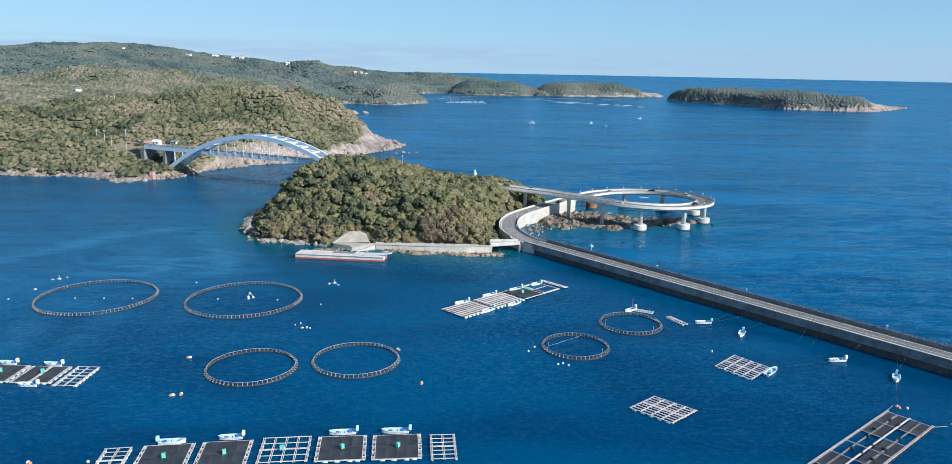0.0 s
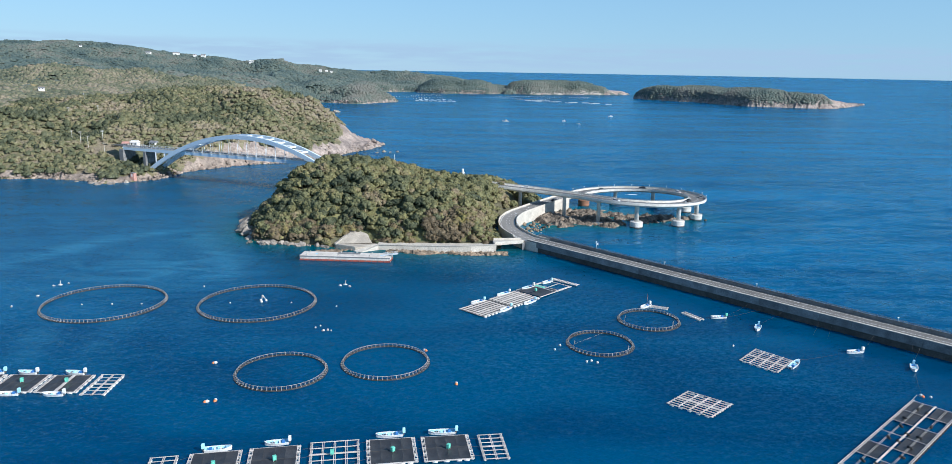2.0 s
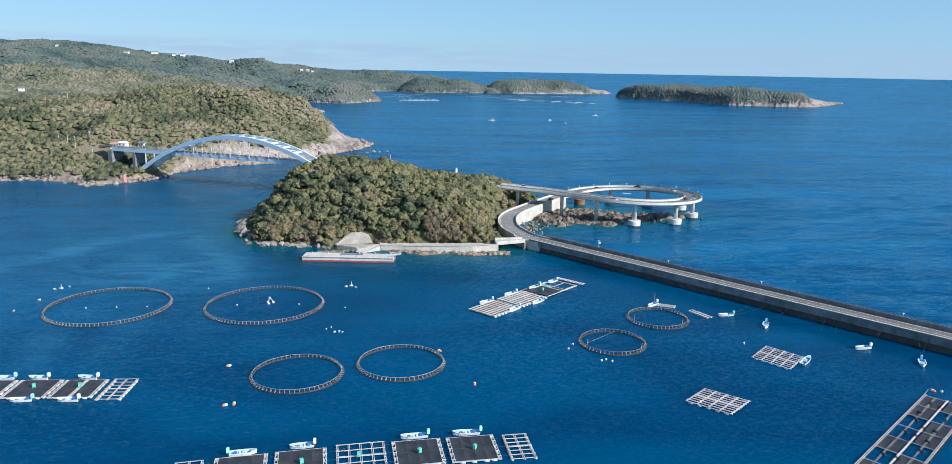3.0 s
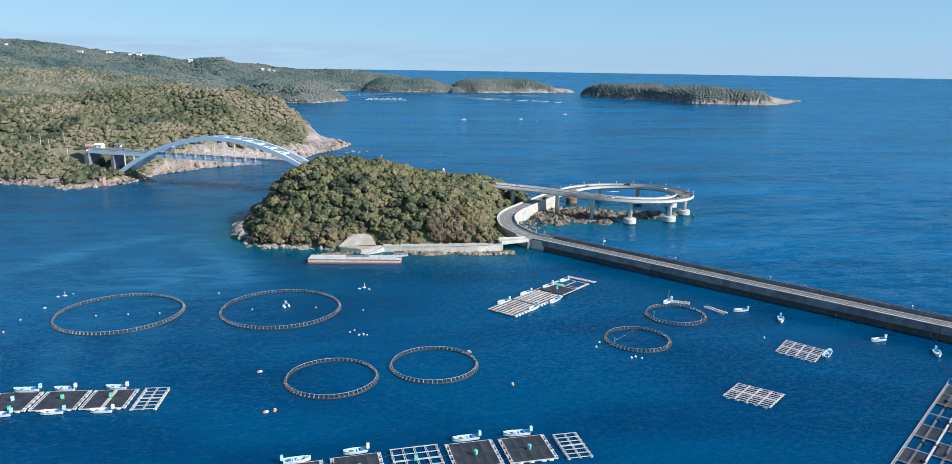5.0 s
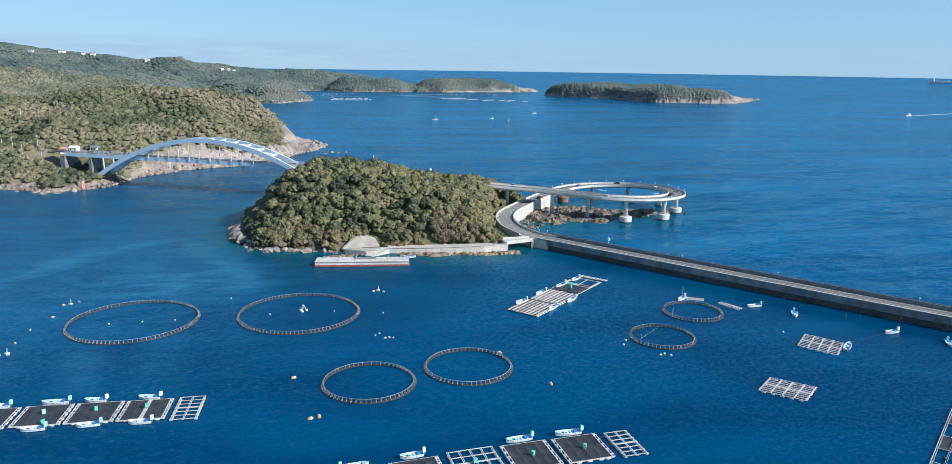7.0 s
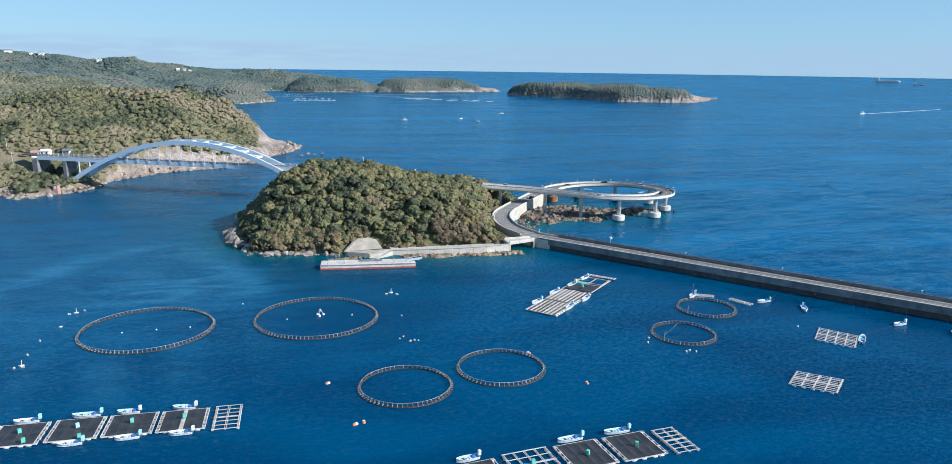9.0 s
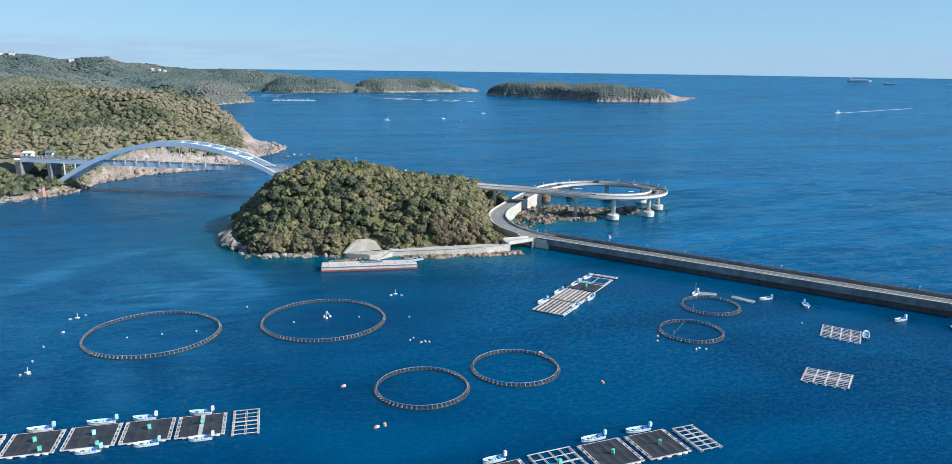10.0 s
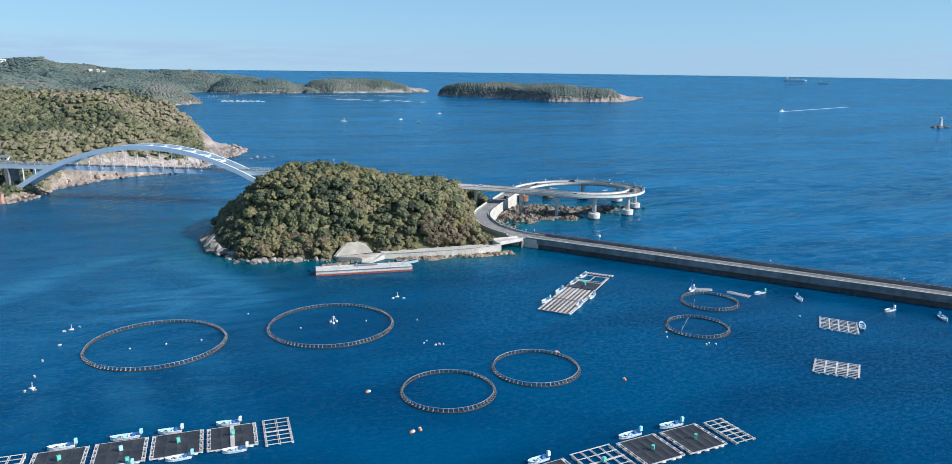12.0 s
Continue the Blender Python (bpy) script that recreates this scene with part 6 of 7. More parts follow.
for i, (x, y, kind) in enumerate(left_row):
    m = pose(x, y, 0, 0, 0, -0.6)
    if kind == "open":
        open_cell(m, 5.4, 11.6, 3, 7, "bare raft of bleached timbers with open water between")
    else:
        covered_cell(m, "square raft cell under a black shade net", i + 20, kind == "walk")
        feed_box(x + 0.2, y + 0.4, 8 * i, 0.6 if kind == "walk" else 0.47, material=(CYAN if i == 3 else None))
for (x, y) in ((-133.0, 171.6), (-144.0, 172.2)):
    feed_box(x + 2.2, y, 12, 0.5)


def mooring(p, q, sag=0.35, label="thin mooring rope on the water"):
    pts = [Vector(p).lerp(Vector(q), t) - Vector((0, 0, sag * 4 * t * (1 - t))) for t in np.linspace(0, 1, 8)]
    sh = Shape()
    for a, b in zip(pts[:-1], pts[1:]):
        sh.tube(a, b, 0.022, n=4)
    solid("mooring_rope", sh, ROPE, label, "rope", "mooring ropes")


for row in (near_row, left_row):
    for a, b in zip(row[:-1], row[1:]):
        for o in (-3.6, 0.2, 3.8):
            d = 1 if b[0] > a[0] else -1
            mooring((a[0] + d * (5.1 if a[2] != "open" else 2.6), a[1] + o, 0.45), (b[0] - d * (5.1 if b[2] != "open" else 2.6), b[1] + o, 0.45), 0.05, "short rope that ties two raft cells together")


def timber_raft(corner, ux, vx, nu, nv, label):
    """A raft of crossed poles on floats; corner, two edge vectors, number of poles each way."""
    c = thing("timber_raft", label, "fish raft", "raft cells")
    o, u, v = Vector((*corner, 0)), Vector((*ux, 0)), Vector((*vx, 0))
    rng = random.Random(int(abs(corner[0]) * 10))
    for i in range(nu):
        p = o + u * (i / (nu - 1))
        wide = 0.4
        part("plank", Shape().beam(p - v * 0.02 + Vector((0, 0, 0.42 + rng.uniform(-0.02, 0.02))), p + v * 1.02 + Vector((0, 0, 0.42)), wide, 0.05), PLANK, c)
    for j in range(nv):
        p = o + v * (j / (nv - 1))
        part("pole", Shape().beam(p - u * 0.03 + Vector((0, 0, 0.36)), p + u * 1.03 + Vector((0, 0, 0.36)), 1.0 if (j == nv // 2 and nv > 6) else 0.36, 0.06), PLANK, c)
        for i in range(nu):
            q = p + u * ((i + 0.5) / nu)
            if j in (0, nv - 1):
                part("float", Shape().tube(q + Vector((0, 0, 0.08)) - u.normalized() * 0.5, q + Vector((0, 0, 0.08)) + u.normalized() * 0.5, 0.26, n=9), FLOAT, c, smooth=True)
    return c


timber_raft((47.2, 155.3), (-8.2, 7.4), (7.4, 6.6), 5, 9, "square raft of bleached poles afloat by itself")
timber_raft((74.6, 180.7), (-6.7, 8.6), (8.0, 8.1), 5, 9, "square raft of bleached poles with a boat alongside")
timber_raft((60.9, 234.0), (-6.3, 3.2), (0.6, 1.4), 8, 2, "narrow work raft beside a round pen")
timber_raft((68.1, 222.8), (-3.6, 7.1), (1.6, 0.9), 8, 2, "narrow plank raft on its own")


def long_raft():
    """The long dark raft near the causeway: two rows of netted cells along a middle walk."""
    c = thing("long_raft", "long raft of dark netted cells with a pale middle walk", "fish raft", "raft cells", m=pose(103.9, 159.25, 0, 0, 0, math.degrees(math.atan2(-0.643, -0.766))))
    L, W = 62.0, 10.2
    part("walk", Shape().box(-0.6, L, -0.22, 0.22, 0.44, 0.54, chamfer=0.03), PLANK, c, "pale middle walk")
    for y in (-W / 2, W / 2):
        part("side_rail", Shape().beam((-0.8, y, 0.4), (L, y, 0.4), 0.14, 0.14), PLANK, c)
        part("side_rail", Shape().beam((-0.8, y * 0.93, 0.4), (L, y * 0.93, 0.4), 0.15, 0.16), PIPEGREY, c)
    fl = Shape().tube((-0.55, 0, 0.15), (0.55, 0, 0.15), 0.3, n=10).mesh("float", (RUBBER,), True)
    bar = Shape().box(-0.07, 0.07, -W / 2, W / 2, 0.4, 0.5, chamfer=0.02).mesh("cross_beam", (PLANK,))
    for i in range(9):
        part("cross_beam", bar, None, c).matrix_basis = Matrix.Translation((7.4 * i, 0, 0))
    rng = random.Random(3)
    for i in range(8):
        for s in (-1, 1):
            x0, x1, y0, y1 = 7.4 * i + 0.25, 7.4 * i + 7.15, s * 0.55, s * (W / 2 - 0.3)
            k = 6
            vs = [(x0 + (x1 - x0) * a / k, y0 + (y1 - y0) * b / k, 0.36 - 0.3 * math.sin(math.pi * a / k) * math.sin(math.pi * b / k)) for a in range(k + 1) for b in range(k + 1)]
            if rng.random() < 0.7:
                part("net_panel", Shape().add(vs, [(a * (k + 1) + b, (a + 1) * (k + 1) + b, (a + 1) * (k + 1) + b + 1, a * (k + 1) + b + 1) for a in range(k) for b in range(k)]), NETBLACK, c, "dark slack net")
            for o in (-0.14, 0.14):
                part("pipe", Shape().tube((x0, s * W / 4 + o, 0.45), (x1, s * W / 4 + o, 0.45), 0.05, n=5), PIPEGREY, c)
        for y in (-W / 4, 0, W / 4):
            if rng.random() < 0.8:
                part("float", fl, None, c).matrix_basis = Matrix.Translation((7.4 * i + rng.uniform(2, 6), y + rng.uniform(-0.5, 0.5), 0.35)) @ pose(0, 0, 0, 0, 0, rng.uniform(0, 90))
    for i in range(30):
        part("edge_float", fl, None, c).matrix_basis = Matrix.Translation((2.0 * i + 0.6, W / 2, -0.02))
    part("boom", Shape().tube((0, -W / 2, 0.42), (-5.0, -W / 2 - 0.3, 0.3), 0.09, 0.06, 6), PIPEGREY, c)
    part("boom", Shape().tube((0, W / 2, 0.42), (-3.4, W / 2 + 1.9, 0.3), 0.09, 0.06, 6), PIPEGREY, c)


long_raft()


def cluster_raft():
    """The cluster off the causeway: a lattice of poles, a black netted cell, open frames and a strip."""
    m = pose(-6.0, 230.2, 0, 0, 0, math.degrees(math.atan2(0.697, 0.717)))
    W = 11.2
    c = thing("lattice_raft", "long lattice of pale poles over dark water", "fish raft", "raft cells", m=m)
    rng = random.Random(8)
    for x0, x1 in ((-0.4, 13.9), (14.5, 29.2)):
        for j in range(8):
            y, wide = -W / 2 + 0.35 + (W - 0.7) * j / 7, rng.uniform(0.55, 0.95)
            part("plank", Shape().box(x0 + rng.uniform(0, 0.5), x1 - rng.uniform(0, 0.5), y - wide / 2, y + wide / 2, 0.36, 0.46, chamfer=0.02), PLANK, c)
        for i in range(5):
            x = x0 + 0.6 + (x1 - x0 - 1.2) * i / 4
            part("cross_pole", Shape().beam((x, -W / 2 - 0.2, 0.28), (x, W / 2 + 0.2, 0.28), 0.28, 0.12), PIPEGREY, c)
        for i in range(8):
            for y in (-W / 2 - 0.1, W / 2 + 0.1):
                x = x0 + 1 + (x1 - x0 - 2) * i / 7
                part("float", Shape().tube((x - 0.5, y, 0.1), (x + 0.5, y, 0.1), 0.3, n=8), FLOAT, c, smooth=True)
    # flat sheet added so that the gaps between the planks read dark
    part("skirt_net", Shape().box(0, 29, -W / 2 + 0.1, W / 2 - 0.1, 0.05, 0.1), NETBLACK, c, "dark sheet added under the poles to darken the gaps")
    b = thing("covered_raft_cell", "black netted cell at the end of a lattice raft", "fish raft", "raft cells", m=m)
    for i in range(2):
        y0 = -W / 2 + 0.2 + i * W / 2
        k = 6
        vs = [(29.7 + 8.3 * a / k, y0 + (W / 2 - 0.3) * q / k, 0.5 - 0.12 * math.sin(math.pi * a / k) * math.sin(math.pi * q / k)) for a in range(k + 1) for q in range(k + 1)]
        part("net_panel", Shape().add(vs, [(a * (k + 1) + q, (a + 1) * (k + 1) + q, (a + 1) * (k + 1) + q + 1, a * (k + 1) + q + 1) for a in range(k) for q in range(k)]), NETBLACK, b)
    for y in (-W / 2, W / 2):
        part("rail", Shape().beam((29.4, y, 0.45), (38.3, y, 0.45), 0.3, 0.16), PLANK, b)
    o = thing("open_raft_cell", "open raft frame with net bags between pale rails", "fish raft", "raft cells", m=m)
    for x in (38.6, 40.6, 47.8):
        part("cross_plank", Shape().beam((x, -W / 2, 0.45), (x, W / 2, 0.45), 0.35, 0.14), PLANK, o)
    for y in (-W / 2, -W / 2 + 0.6, 0, W / 2 - 0.6, W / 2):
        part("rail", Shape().beam((38.4, y, 0.42), (48.2, y, 0.42), 0.28, 0.15), PLANK, o)
    part("net_bag", Shape().box(38.9, 40.3, 0.6, 4.6, 0.2, 0.62, chamfer=0.15), GREENBOX, o, "bundled green net")
    part("net_bag", Shape().box(38.9, 40.3, -4.4, -0.8, 0.2, 0.55, chamfer=0.15), NETBLACK, o, "bundled dark net")
    s = thing("strip_raft", "narrow slatted raft moored behind the others", "fish raft", "raft cells", m=m)
    for y in np.linspace(-W / 2, W / 2, 10):
        part("slat", Shape().beam((50.2, y - 0.4, 0.45), (52.4, y - 0.4, 0.45), 0.7, 0.12), PLANK, s)
    for x in (50.5, 52.1):
        part("rail", Shape().beam((x, -W / 2 - 0.6, 0.32), (x, W / 2 + 0.4, 0.32), 0.2, 0.14), PIPEGREY, s)
    q = m @ Vector((33.5, -0.4, 0))
    feed_box(q.x, q.y, 40, 0.55)


cluster_raft()


# ---- boats ----
def boat(bow, stern, label, inner, cover, gear=True, size=1.0, tall=1.5):
    """An open work skiff: lofted hull, painted inside, thwarts, outboard under a tall cover."""
    B, S = Vector((*bow, 0)), Vector((*stern, 0))
    d = B - S
    L = max(4.5, d.length * 0.88) * size
    m = Matrix.Translation((B + S) / 2) @ pose(0, 0, 0, 0, 0, math.degrees(math.atan2(d.y, d.x)))
    t = thing("work_boat", label, "boat", "work boats", m=m)
    st = [(-0.5, 0.80, 0.62, 0.0), (-0.3, 0.90, 0.60, -0.1), (0.0, 0.95, 0.62, -0.1), (0.25, 0.80, 0.70, -0.05), (0.40, 0.48, 0.82, 0.1), (0.48, 0.16, 0.92, 0.35), (0.5, 0.03, 0.95, 0.5)]
    ring, inn = [], []
    for x, w, top, bot in st:
        ring.append([(x * L, -w, top), (x * L, -w * 0.86, 0.12), (x * L, -w * 0.4, bot - 0.1), (x * L, w * 0.4, bot - 0.1), (x * L, w * 0.86, 0.12), (x * L, w, top)])
        inn.append([(x * L * 0.98, w * 0.86, top), (x * L * 0.98, w * 0.7, 0.3 + 0.25 * max(0, x)), (x * L * 0.98, -w * 0.7, 0.3 + 0.25 * max(0, x)), (x * L * 0.98, -w * 0.86, top)])

    def loft(rows):
        k = len(rows[0])
        return Shape().add([p for r in rows for p in r], [(i * k + j, i * k + j + 1, (i + 1) * k + j + 1, (i + 1) * k + j) for i in range(len(rows) - 1) for j in range(k - 1)] + [tuple(range(k))])

    part("hull", loft(ring), HULL, t)
    part("inside", loft(inn), inner, t, "painted inside")
    for side in (0, -1):
        edge = [Vector(r[side]) for r in ring]
        part("gunwale", Shape().sweep(edge, [(-0.08, -0.025), (0.08, -0.025), (0.08, 0.065), (-0.08, 0.065)]), HULL, t)
    part("foredeck", Shape().add([(0.28 * L, -0.7, 0.74), (0.28 * L, 0.7, 0.74), (0.47 * L, 0.16, 0.93), (0.47 * L, -0.16, 0.93)], [(0, 1, 2, 3)]), inner, t)
    for x in (-0.12, 0.1):
        part("thwart", Shape().box(x * L - 0.18, x * L + 0.18, -0.78, 0.78, 0.44, 0.52, chamfer=0.02), HULL, t)
    ob = part("outboard", Shape().box(-0.56 * L, -0.5 * L, -0.2, 0.2, 0.1, 0.9, chamfer=0.05), DARKRAIL, t, "dark outboard motor")
    part("motor_cover", Shape().box(-0.6 * L, -0.6 * L + 0.62, -0.3, 0.3, 0.65, 0.65 + tall * 0.85, chamfer=0.1), cover, ob, "tall pale motor cover")
    if gear:
        part("gear_box", Shape().box(-0.33 * L, -0.33 * L + 0.6, -0.5, 0.2, 0.3, 0.85, chamfer=0.06), BLUEGEAR, t, "blue fish crate")
        part("gear_box", Shape().box(-0.02 * L, -0.02 * L + 0.5, 0.0, 0.5, 0.3, 0.75, chamfer=0.06), CYAN, t, "pale crate")
        part("rope_coil", Shape().ring(0.2 * L, -0.2, 0.42, 0.3, 0.09, 14, 5), ROPE, t)
    return t


WHITEBOAT, BLUEBOAT = "white work boat with a pale motor cover", "white and aqua work boat with gear"
for bow, stern, lab, inner, cover, tall in (
    ((-19.4, 149.0), (-12.6, 149.4), BLUEBOAT + " beside a raft", AQUA, CYAN, 1.4), ((-30.8, 147.7), (-24.2, 148.6), BLUEBOAT + " beside a raft", AQUA, CYAN, 1.4),
    ((-54.0, 144.6), (-48.4, 145.6), BLUEBOAT + " beside a raft", AQUA, HULL, 1.4), ((-59.8, 143.2), (-66.0, 142.4), BLUEBOAT + " beside a raft", AQUA, CYAN, 1.4),
    ((-113.9, 183.0), (-108.2, 182.4), WHITEBOAT, AQUA, HULL, 1.4), ((-113.0, 169.8), (-107.4, 169.8), WHITEBOAT, HULL, HULL, 1.4), ((-126.0, 183.2), (-120.5, 182.9), WHITEBOAT, AQUA, HULL, 1.4),
    ((-124.0, 170.0), (-118.3, 170.4), WHITEBOAT, HULL, AQUA, 1.4), ((-135.6, 183.4), (-128.9, 183.4), BLUEBOAT, AQUA, CYAN, 1.4), ((-147.5, 183.0), (-141.6, 183.2), WHITEBOAT, HULL, CYAN, 1.4),
    ((-135.2, 169.8), (-129.6, 170.2), WHITEBOAT, HULL, CYAN, 1.4),
    ((84.6, 188.8), (79.3, 183.4), "white and bright blue open boat tied to a pole raft", AQUA, HULL, 0.3), ((72.2, 225.0), (78.2, 225.8), "white open work boat moored off the causeway", HULL, GREENBOX, 1.2),
    ((82.6, 212.4), (85.6, 218.0), "white and blue open boat moored off the causeway", AQUA, AQUA, 1.2), ((101.2, 194.6), (107.0, 195.6), "white open work boat moored off the causeway", HULL, HULL, 1.3),
    ((112.8, 180.6), (115.8, 185.8), "white and blue open boat moored off the causeway", AQUA, AQUA, 1.2), ((51.6, 234.6), (56.2, 238.6), "white work boat beside a round pen", HULL, HULL, 1.3),
    ((-6.0, 239.8), (-0.8, 243.6), WHITEBOAT + " beside a lattice raft", HULL, CYAN, 1.2), ((3.6, 248.3), (8.8, 253.0), WHITEBOAT + " beside a lattice raft", AQUA, HULL, 1.0),
    ((13.4, 256.0), (18.6, 260.8), WHITEBOAT + " beside a lattice raft", AQUA, HULL, 1.3), ((22.0, 264.0), (26.4, 267.6), WHITEBOAT + " beside a lattice raft", HULL, CYAN, 1.0),
    ((3.4, 231.0), (7.8, 236.4), WHITEBOAT + " beside a lattice raft", HULL, CYAN, 1.2), ((12.2, 238.6), (17.0, 244.0), WHITEBOAT + " beside a lattice raft", HULL, AQUA, 1.0)):
    boat(bow, stern, lab, inner, cover, tall=tall)
ob = new("warning_flag", Shape().tube((55.0, 238.4, 0.5), (55.0, 238.4, 4.2), 0.05, n=6).box(54.98, 55.02, 237.9, 238.4, 3.1, 4.0).mesh("warning_flag", (REDROOF,)))
tagged(ob, "small red flag on a pole in a boat", "flag")
for p, q in (((77.6, 225.8, 0.5), (88, 232.5, 2.4)), ((77.8, 225.4, 0.4), (91, 228.5, 2.2)), ((85.6, 218.4, 0.5), (96, 224.5, 2.2)), ((107.2, 195.8, 0.5), (114.5, 203.2, 2.2)), ((101.2, 194.4, 0.4), (83.4, 189.0, 0.3)),
             ((115.9, 186.2, 0.6), (122.5, 193.4, 2.4)), ((116.0, 186.0, 0.5), (121.2, 195.0, 2.4)), ((112.6, 180.2, 0.4), (105.4, 166.4, 0.2)), ((99.5, 210.0, 0.0), (104.0, 215.6, 2.0)), ((102.5, 207.0, 0.0), (106.5, 212.6, 2.0)),
             ((72.2, 224.6, 0.4), (69.2, 224.2, 0.4)), ((61.0, 217.4, 0.5), (68.0, 223.0, 0.4))):
    mooring(p, q, 0.25, "thin mooring rope between a boat and the causeway")


# ---- buoys ----
def buoy(x, y, r, top, bottom, label, lie=False):
    k = 1.55 if lie else 1.0
    b = thing("buoy", label, "buoy", "buoys round the pens", m=pose(x, y, 0.08, 0, 82 if lie else 0, (x * 37) % 180))
    part("body", Shape().lathe(0, 0, [(r * 0.3, -r * 1.1 * k), (r * 0.85, -r * 0.8 * k), (r, -r * 0.4 * k), (r, -r * 0.1)], 14), bottom, b, smooth=True)
    part("cap", Shape().lathe(0, 0, [(r, -r * 0.1), (r, r * 0.4 * k), (r * 0.85, r * 0.8 * k), (r * 0.35, r * 1.1 * k), (r * 0.2, r * 1.2 * k)], 14), top, b, smooth=True)


for x, y in ((-77.5, 189.5), (-72.5, 165.8), (-70.5, 166.4), (-20.6, 198.0), (-12.2, 175.2), (105.3, 166.2), (-88.2, 133.8)):
    buoy(x, y, 0.42, FLOAT, ORANGE, "orange and white mooring buoy", True)
for x, y in ((16.8, 198.3), (18.8, 201.7), (-76.7, 134.6), (113, 157.5), (107.2, 165.6), (70.4, 200.7), (24.4, 189.3), (25.8, 189.9), (27.2, 188.6)):
    buoy(x, y, 0.33, FLOAT, FLOAT, "small white mooring buoy")
for x, y in ((-136, 239.6), (-126.4, 240.2), (-116.7, 240.4), (-87.7, 241.5), (-67.1, 241.6), (-54.9, 217.1), (-53.6, 218.6), (-102.3, 260.6), (-51.3, 237.6), (-49.7, 214.4)):
    buoy(x, y, 0.25, FLOAT, FLOAT, "small white float near a pen")
for x, y in ((-52.2, 214.4), (-50.8, 214.8), (-155.9, 261.2), (-152.1, 264.1), (-155.3, 249), (-157.6, 237.4), (-157.5, 226.4), (-157.9, 217), (-155.9, 217.4), (-53.3, 262), (-49.6, 260.8)):
    buoy(x, y, 0.33, FLOAT, PIPEGREY, "grey-white float adrift near the pens", True)
for x, y in ((-154.2, 262.3), (-51.5, 263.2), (-156.6, 218.6)):
    k = thing("marker_pole", "pale marker pole on a float", "marker", "marker poles", m=Matrix.Translation((x, y, 0)))
    part("pole", Shape().tube((0, 0, -0.5), (0.15, 0, 1.7), 0.14, 0.1, 8), PLANK, k)
    part("float", Shape().tube((-0.7, 0, 0.05), (0.7, 0, 0.05), 0.3, n=10), FLOAT, k, smooth=True)
f = thing("feeder_raft", "white three-legged feeder afloat inside a round pen", "feeder", m=Matrix.Translation((-77.2, 243.6, 0)))
for a in (20, 140, 260):
    x, y = 1.1 * math.cos(radians(a)), 1.1 * math.sin(radians(a))
    part("float", Shape().lathe(x, y, [(0.3, -0.3), (0.42, 0.0), (0.42, 0.35), (0.2, 0.55)], 12), FLOAT, f, smooth=True)
    part("leg", Shape().tube((x, y, 0.4), (0.15 * x, 0.15 * y, 1.9), 0.08, n=6), STEELWHITE, f)
part("hopper", Shape().lathe(0, 0, [(0.2, 1.2), (0.45, 1.5), (0.45, 2.0), (0.25, 2.2)], 14), PIPEGREY, f, smooth=True)


# ---- houses, masts and far things ----
def house(x, y, z, w, d, h, turn, roof, label, cat="house"):
    t = thing("house", label, cat, "houses on the hill", m=pose(x, y, z, 0, 0, turn))
    part("wall", Shape().box(-w / 2, w / 2, -d / 2, d / 2, -3, h, chamfer=0.05), WHITEWALL, t)
    e = 0.5
    part("roof", Shape().add([(-w / 2 - e, -d / 2 - e, h), (w / 2 + e, -d / 2 - e, h), (w / 2 + e, d / 2 + e, h), (-w / 2 - e, d / 2 + e, h), (-w / 2 - e * 0.4, 0, h + d * 0.32), (w / 2 + e * 0.4, 0, h + d * 0.32)],
                              [(0, 1, 5, 4), (2, 3, 4, 5), (1, 2, 5), (3, 0, 4), (3, 2, 1, 0)]), roof, t)
    for i in range(max(2, int(w / 2.6))):
        xx = -w / 2 + 1.3 + i * (w - 2.6) / max(1, int(w / 2.6) - 1)
        win = part("window", Shape().box(xx - 0.5, xx + 0.5, -d / 2 - 0.06, -d / 2 + 0.05, h * 0.4, h * 0.8), GLASS, t)
        part("frame", Shape().box(xx - 0.58, xx + 0.58, -d / 2 - 0.04, -d / 2 + 0.02, h * 0.37, h * 0.4), PAINT, win)


for x, y, w, d, h, turn, roof, lab in ((-247, 566, 5.5, 4.5, 2.8, -10, WHITEWALL, "white house beside the bridge approach"), (-253, 564, 4.5, 4, 2.2, 12, REDROOF, "low house with a faded pink roof"), (-235, 571, 5, 4, 2.4, -18, GREYROOF, "small pale house with a grey roof")):
    house(x, y, max(17.8, at(main_height, x, y)[0] - 1), w, d, h, turn, roof, lab)
for x, y, w, d, h, turn in ((-547, 1018, 14, 8, 4, 10), (-1216, 2575, 18, 12, 8, 5), (-1038, 2682, 44, 14, 10, -6), (-968, 2759, 50, 14, 9, 12), (-867, 2742, 34, 14, 14, 0), (-892, 2726, 26, 12, 10, 10),
                            (-680, 2671, 30, 12, 11, 0), (-452, 2743, 22, 12, 8, 4), (-433, 2763, 18, 12, 8, -8), (-416, 2765, 22, 12, 8, 6)):
    house(x, y, at(main_height, x, y)[0] + 2, 0.45 * w, 0.6 * d, 0.5 * h, turn, GREYROOF if (x + y) % 3 < 1.5 else WHITEWALL, "pale building among the trees on a far ridge")
shed = thing("shore_shed", "small faded red shed on the rocks under the bridge", "shed", m=pose(-226, 507, 3.4, 0, 0, -20))
part("wall", Shape().box(-1.5, 1.5, -1.3, 1.3, -3, 2.3, chamfer=0.05), REDROOF, shed)
part("roof", Shape().box(-1.7, 1.7, -1.5, 1.5, 2.3, 2.5, chamfer=0.05), GREYROOF, shed)
part("door", Shape().box(-0.45, 0.45, -1.36, -1.28, 0, 1.9), WHITEWALL, shed)
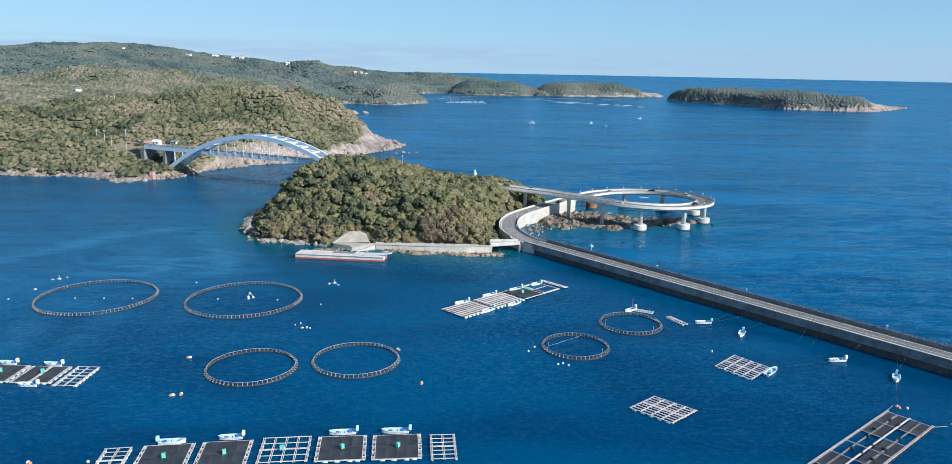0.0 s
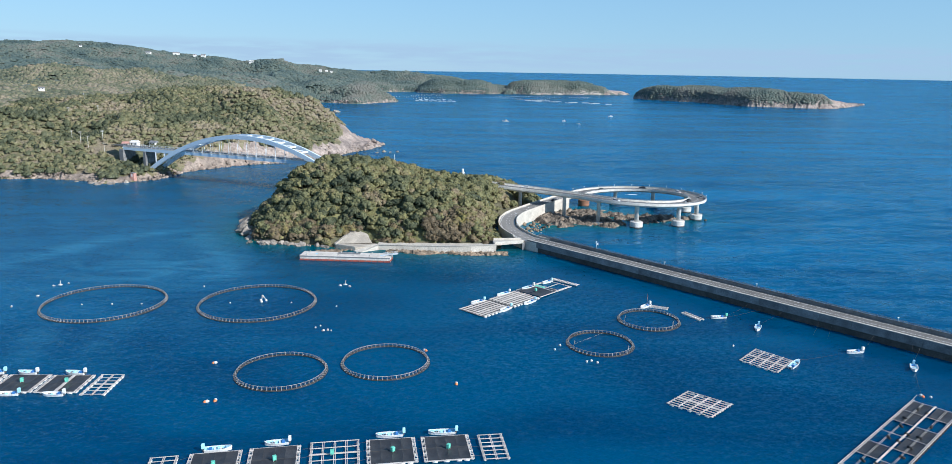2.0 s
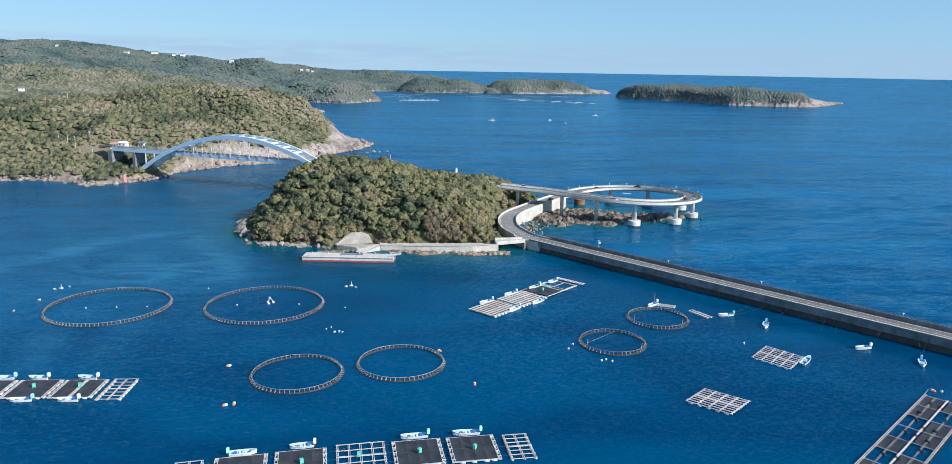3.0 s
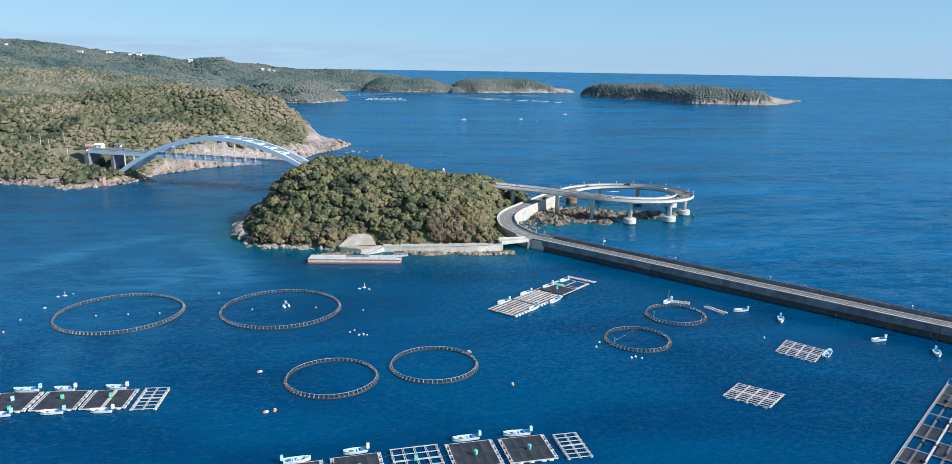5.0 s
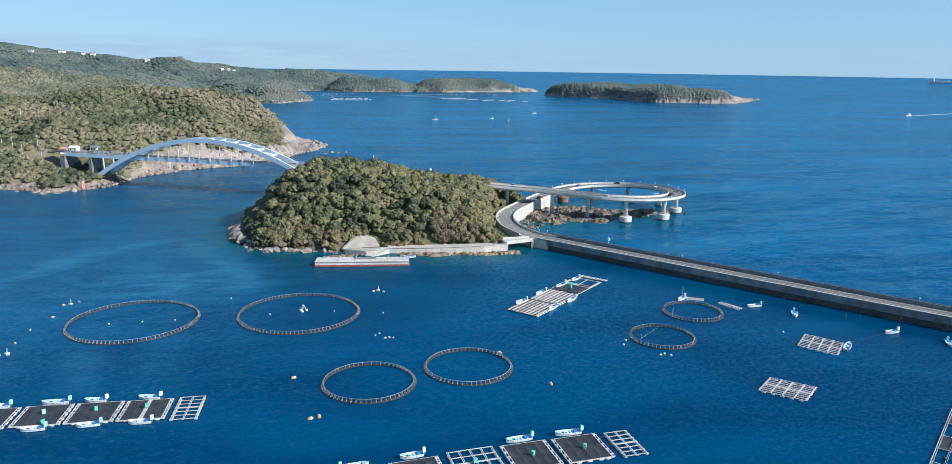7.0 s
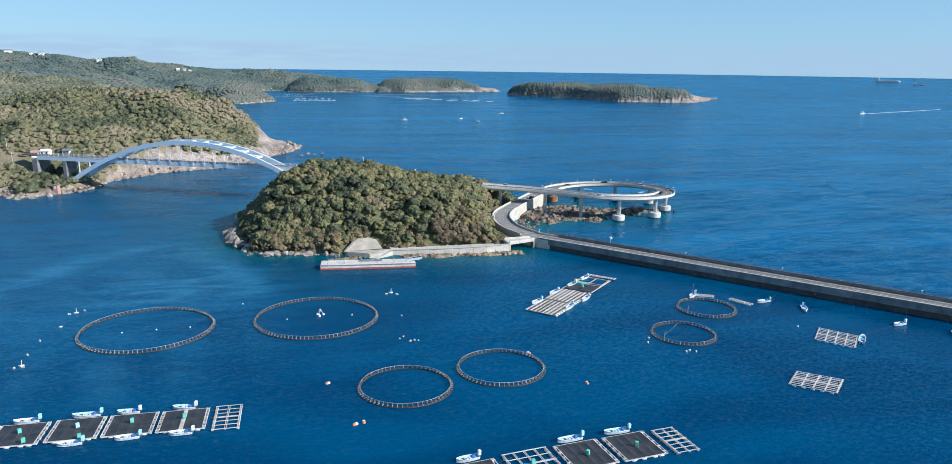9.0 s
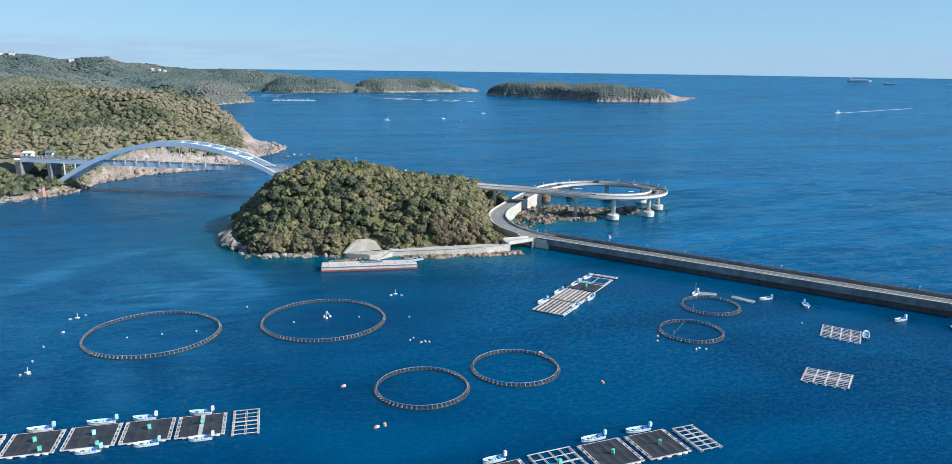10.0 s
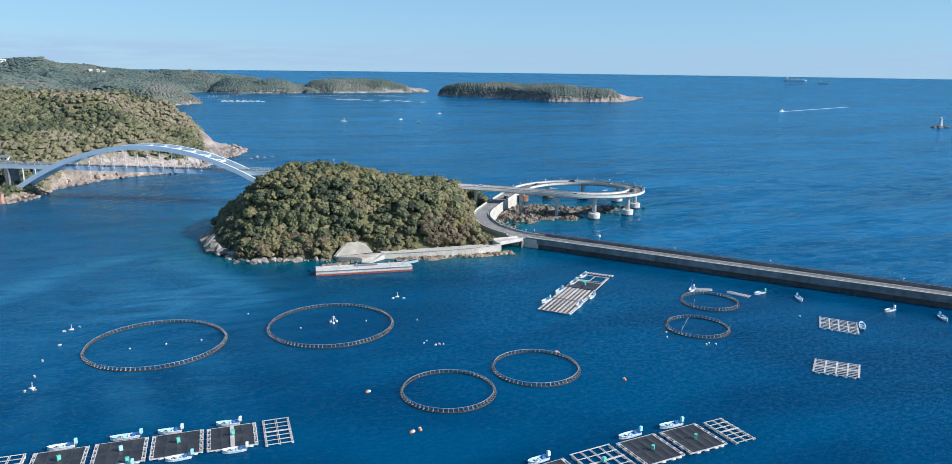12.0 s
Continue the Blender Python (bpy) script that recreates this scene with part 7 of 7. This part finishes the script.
for x, y in ((-293, 566), (-284, 560), (-277, 556), (-270, 565), (-262, 548), (-330, 640), (-318, 668), (-372, 760)):
    z = at(main_height, x, y)[0]
    p = thing("utility_pole", "grey utility pole with cross-arms above the trees", "utility pole", "utility poles")
    part("pole", Shape().tube((x, y, z - 1), (x, y, z + 8.6), 0.17, 0.12, 8), PIER, p)
    for h in (7.6, 8.3):
        part("cross_arm", Shape().beam((x - 1.1, y, z + h), (x + 1.1, y, z + h), 0.14, 0.14), PIER, p)


def far_raft(x, y, w, d, turn):
    t = thing("far_raft", "pale fish raft far off in the bay", "fish raft", "rafts in the far bay", m=pose(x, y, 0.3, 0, 0, turn))
    for i in range(4):
        part("rail", Shape().beam((-w / 2 + w * i / 3, -d / 2, 0), (-w / 2 + w * i / 3, d / 2, 0), 0.9, 0.4), FLOAT, t)
    for j in range(3):
        part("cross_plank", Shape().beam((-w / 2, -d / 2 + d * j / 2, 0.1), (w / 2, -d / 2 + d * j / 2, 0.1), 0.9, 0.4), FLOAT, t)


rng = random.Random(12)
for i in range(9):
    far_raft(-72 + 11 * i, 1795 + 4 * math.sin(i * 2.0), 7, 12, 8)
for i in range(6):
    far_raft(-66 + 15 * i, 1865 + rng.uniform(-12, 12), 8, 10, rng.uniform(-10, 10))
for i in range(18):
    t = i / 17
    far_raft(215 + 165 * t + rng.uniform(-8, 8), 1900 - 150 * t + rng.uniform(-40, 40), 14, 6, rng.uniform(-15, 5))


def float_line(x, y, L, turn):
    """A long row of white floats that carries a shellfish line."""
    t = thing("float_line", "pale row of small floats on a far mooring line", "float line", "float lines in the far bay", m=pose(x, y, 0.2, 0, 0, turn))
    part("rope", Shape().tube((-L / 2, 0, 0), (L / 2, 0, 0), 0.10, n=5), ROPE, t)
    for i in range(int(L / 7)):
        part("float", Shape().tube((-L / 2 + 7 * i, -0.7, 0), (-L / 2 + 7 * i, 0.7, 0), 0.6, n=6), FLOAT, t)


for i in range(26):
    float_line(*((rng.uniform(-120, 110), rng.uniform(1930, 2270)) if i < 11 else (rng.uniform(140, 420), rng.uniform(1840, 2180))), rng.uniform(40, 85), rng.uniform(-14, 4))


def fishing_boat(x, y, turn, L, label):
    t = thing("fishing_boat", label, "boat", "boats on the open sea", m=pose(x, y, 0, 0, 0, turn))
    st = [(-0.5, 0.85, 1.0), (-0.1, 1.0, 0.95), (0.25, 0.8, 1.2), (0.42, 0.4, 1.6), (0.5, 0.03, 1.9)]
    rows = [[(x0 * L, -w * L * 0.13, h * L * 0.09), (x0 * L, -w * L * 0.1, -0.4), (x0 * L, w * L * 0.1, -0.4), (x0 * L, w * L * 0.13, h * L * 0.09)] for x0, w, h in st]
    k = 4
    part("hull", Shape().add([p for r in rows for p in r], [(i * k + j, i * k + (j + 1) % k, (i + 1) * k + (j + 1) % k, (i + 1) * k + j) for i in range(4) for j in range(4)] + [(0, 1, 2, 3)]), HULL, t)
    part("wheelhouse", Shape().box(-0.22 * L, 0.06 * L, -0.07 * L, 0.07 * L, 0.08 * L, 0.28 * L, chamfer=0.1), HULL, t)
    part("window_band", Shape().box(-0.20 * L, 0.064 * L, -0.072 * L, 0.072 * L, 0.19 * L, 0.24 * L), GLASS, t)
    part("mast", Shape().tube((-0.1 * L, 0, 0.28 * L), (-0.1 * L, 0, 0.5 * L), 0.12, n=6), STEELWHITE, t)


fishing_boat(84, 1129, 170, 10, "small white fishing boat on the open sea")
fishing_boat(178, 1152, 200, 6, "small white boat on the open sea")
fishing_boat(190, 1092, 150, 6, "small white boat on the open sea")
fishing_boat(281, 1279, 175, 9, "small white fishing boat on the open sea")
fishing_boat(1000, 1228, 203, 17, "white motor boat under way ahead of a pale wake")


def wake():
    sh = Shape()
    n = 60
    rng = random.Random(2)
    vs = []
    for i in range(n + 1):
        t = i / n
        x, y = 1004 + 330 * t, 1230 + 142 * t
        w = 1.6 + 5.0 * t ** 0.6 * (1 - 0.35 * t) * rng.uniform(0.5, 1.2) * (1 - 0.75 * t)
        vs += [(x - 0.4 * w, y + 0.92 * w, 0.06), (x + 0.4 * w, y - 0.92 * w, 0.06)]
    sh.add(vs, [(2 * i, 2 * i + 1, 2 * i + 3, 2 * i + 2) for i in range(n)])
    solid("wake", sh, FOAM, "pale foam wake behind a motor boat", "wake", kind="structure")


wake()


def ship(x, y, z, turn, L, hull, label):
    t = thing("cargo_ship", label, "ship", "ships on the horizon", m=pose(x, y, z, 0, 0, turn))
    part("hull", Shape().prism([(-0.5 * L, -0.07 * L), (0.42 * L, -0.07 * L), (0.5 * L, 0), (0.42 * L, 0.07 * L), (-0.5 * L, 0.07 * L)], -3, 0.05 * L), hull, t)
    part("superstructure", Shape().box(-0.46 * L, -0.34 * L, -0.06 * L, 0.06 * L, 0.05 * L, 0.17 * L, chamfer=0.5), WHITEWALL, t)
    part("deck_house", Shape().box(-0.3 * L, 0.36 * L, -0.05 * L, 0.05 * L, 0.05 * L, 0.085 * L, chamfer=0.4), WHITEWALL, t)


ship(2931, 3247, 33.5, -48, 115, WHITEWALL, "long pale cargo ship on the horizon")
ship(2832, 2946, 23.6, -40, 52, PIPEGREY, "small grey cargo ship near the horizon")


def surf(x, y, w, d, turn, label):
    """A patch of broken white water round a rock awash."""
    rng = random.Random(int(x * 7))
    n = 26
    vs = [(0, 0, 0.09)]
    for i in range(n):
        a = 2 * math.pi * i / n
        k = rng.uniform(0.55, 1.1)
        vs.append((w * k * math.cos(a), d * k * math.sin(a), 0.05))
    ob = solid("surf", Shape().add(vs, [(0, 1 + i, 1 + (i + 1) % n) for i in range(n)]), FOAM, label, "surf", "white water round the rocks", kind="structure")
    ob.matrix_basis = pose(x, y, 0, 0, 0, turn)


surf(140, 450, 3.4, 1.5, 20, "white water breaking on a rock off the islet")
surf(109, 468, 4.5, 1.4, 160, "white water breaking on a rock off the islet")
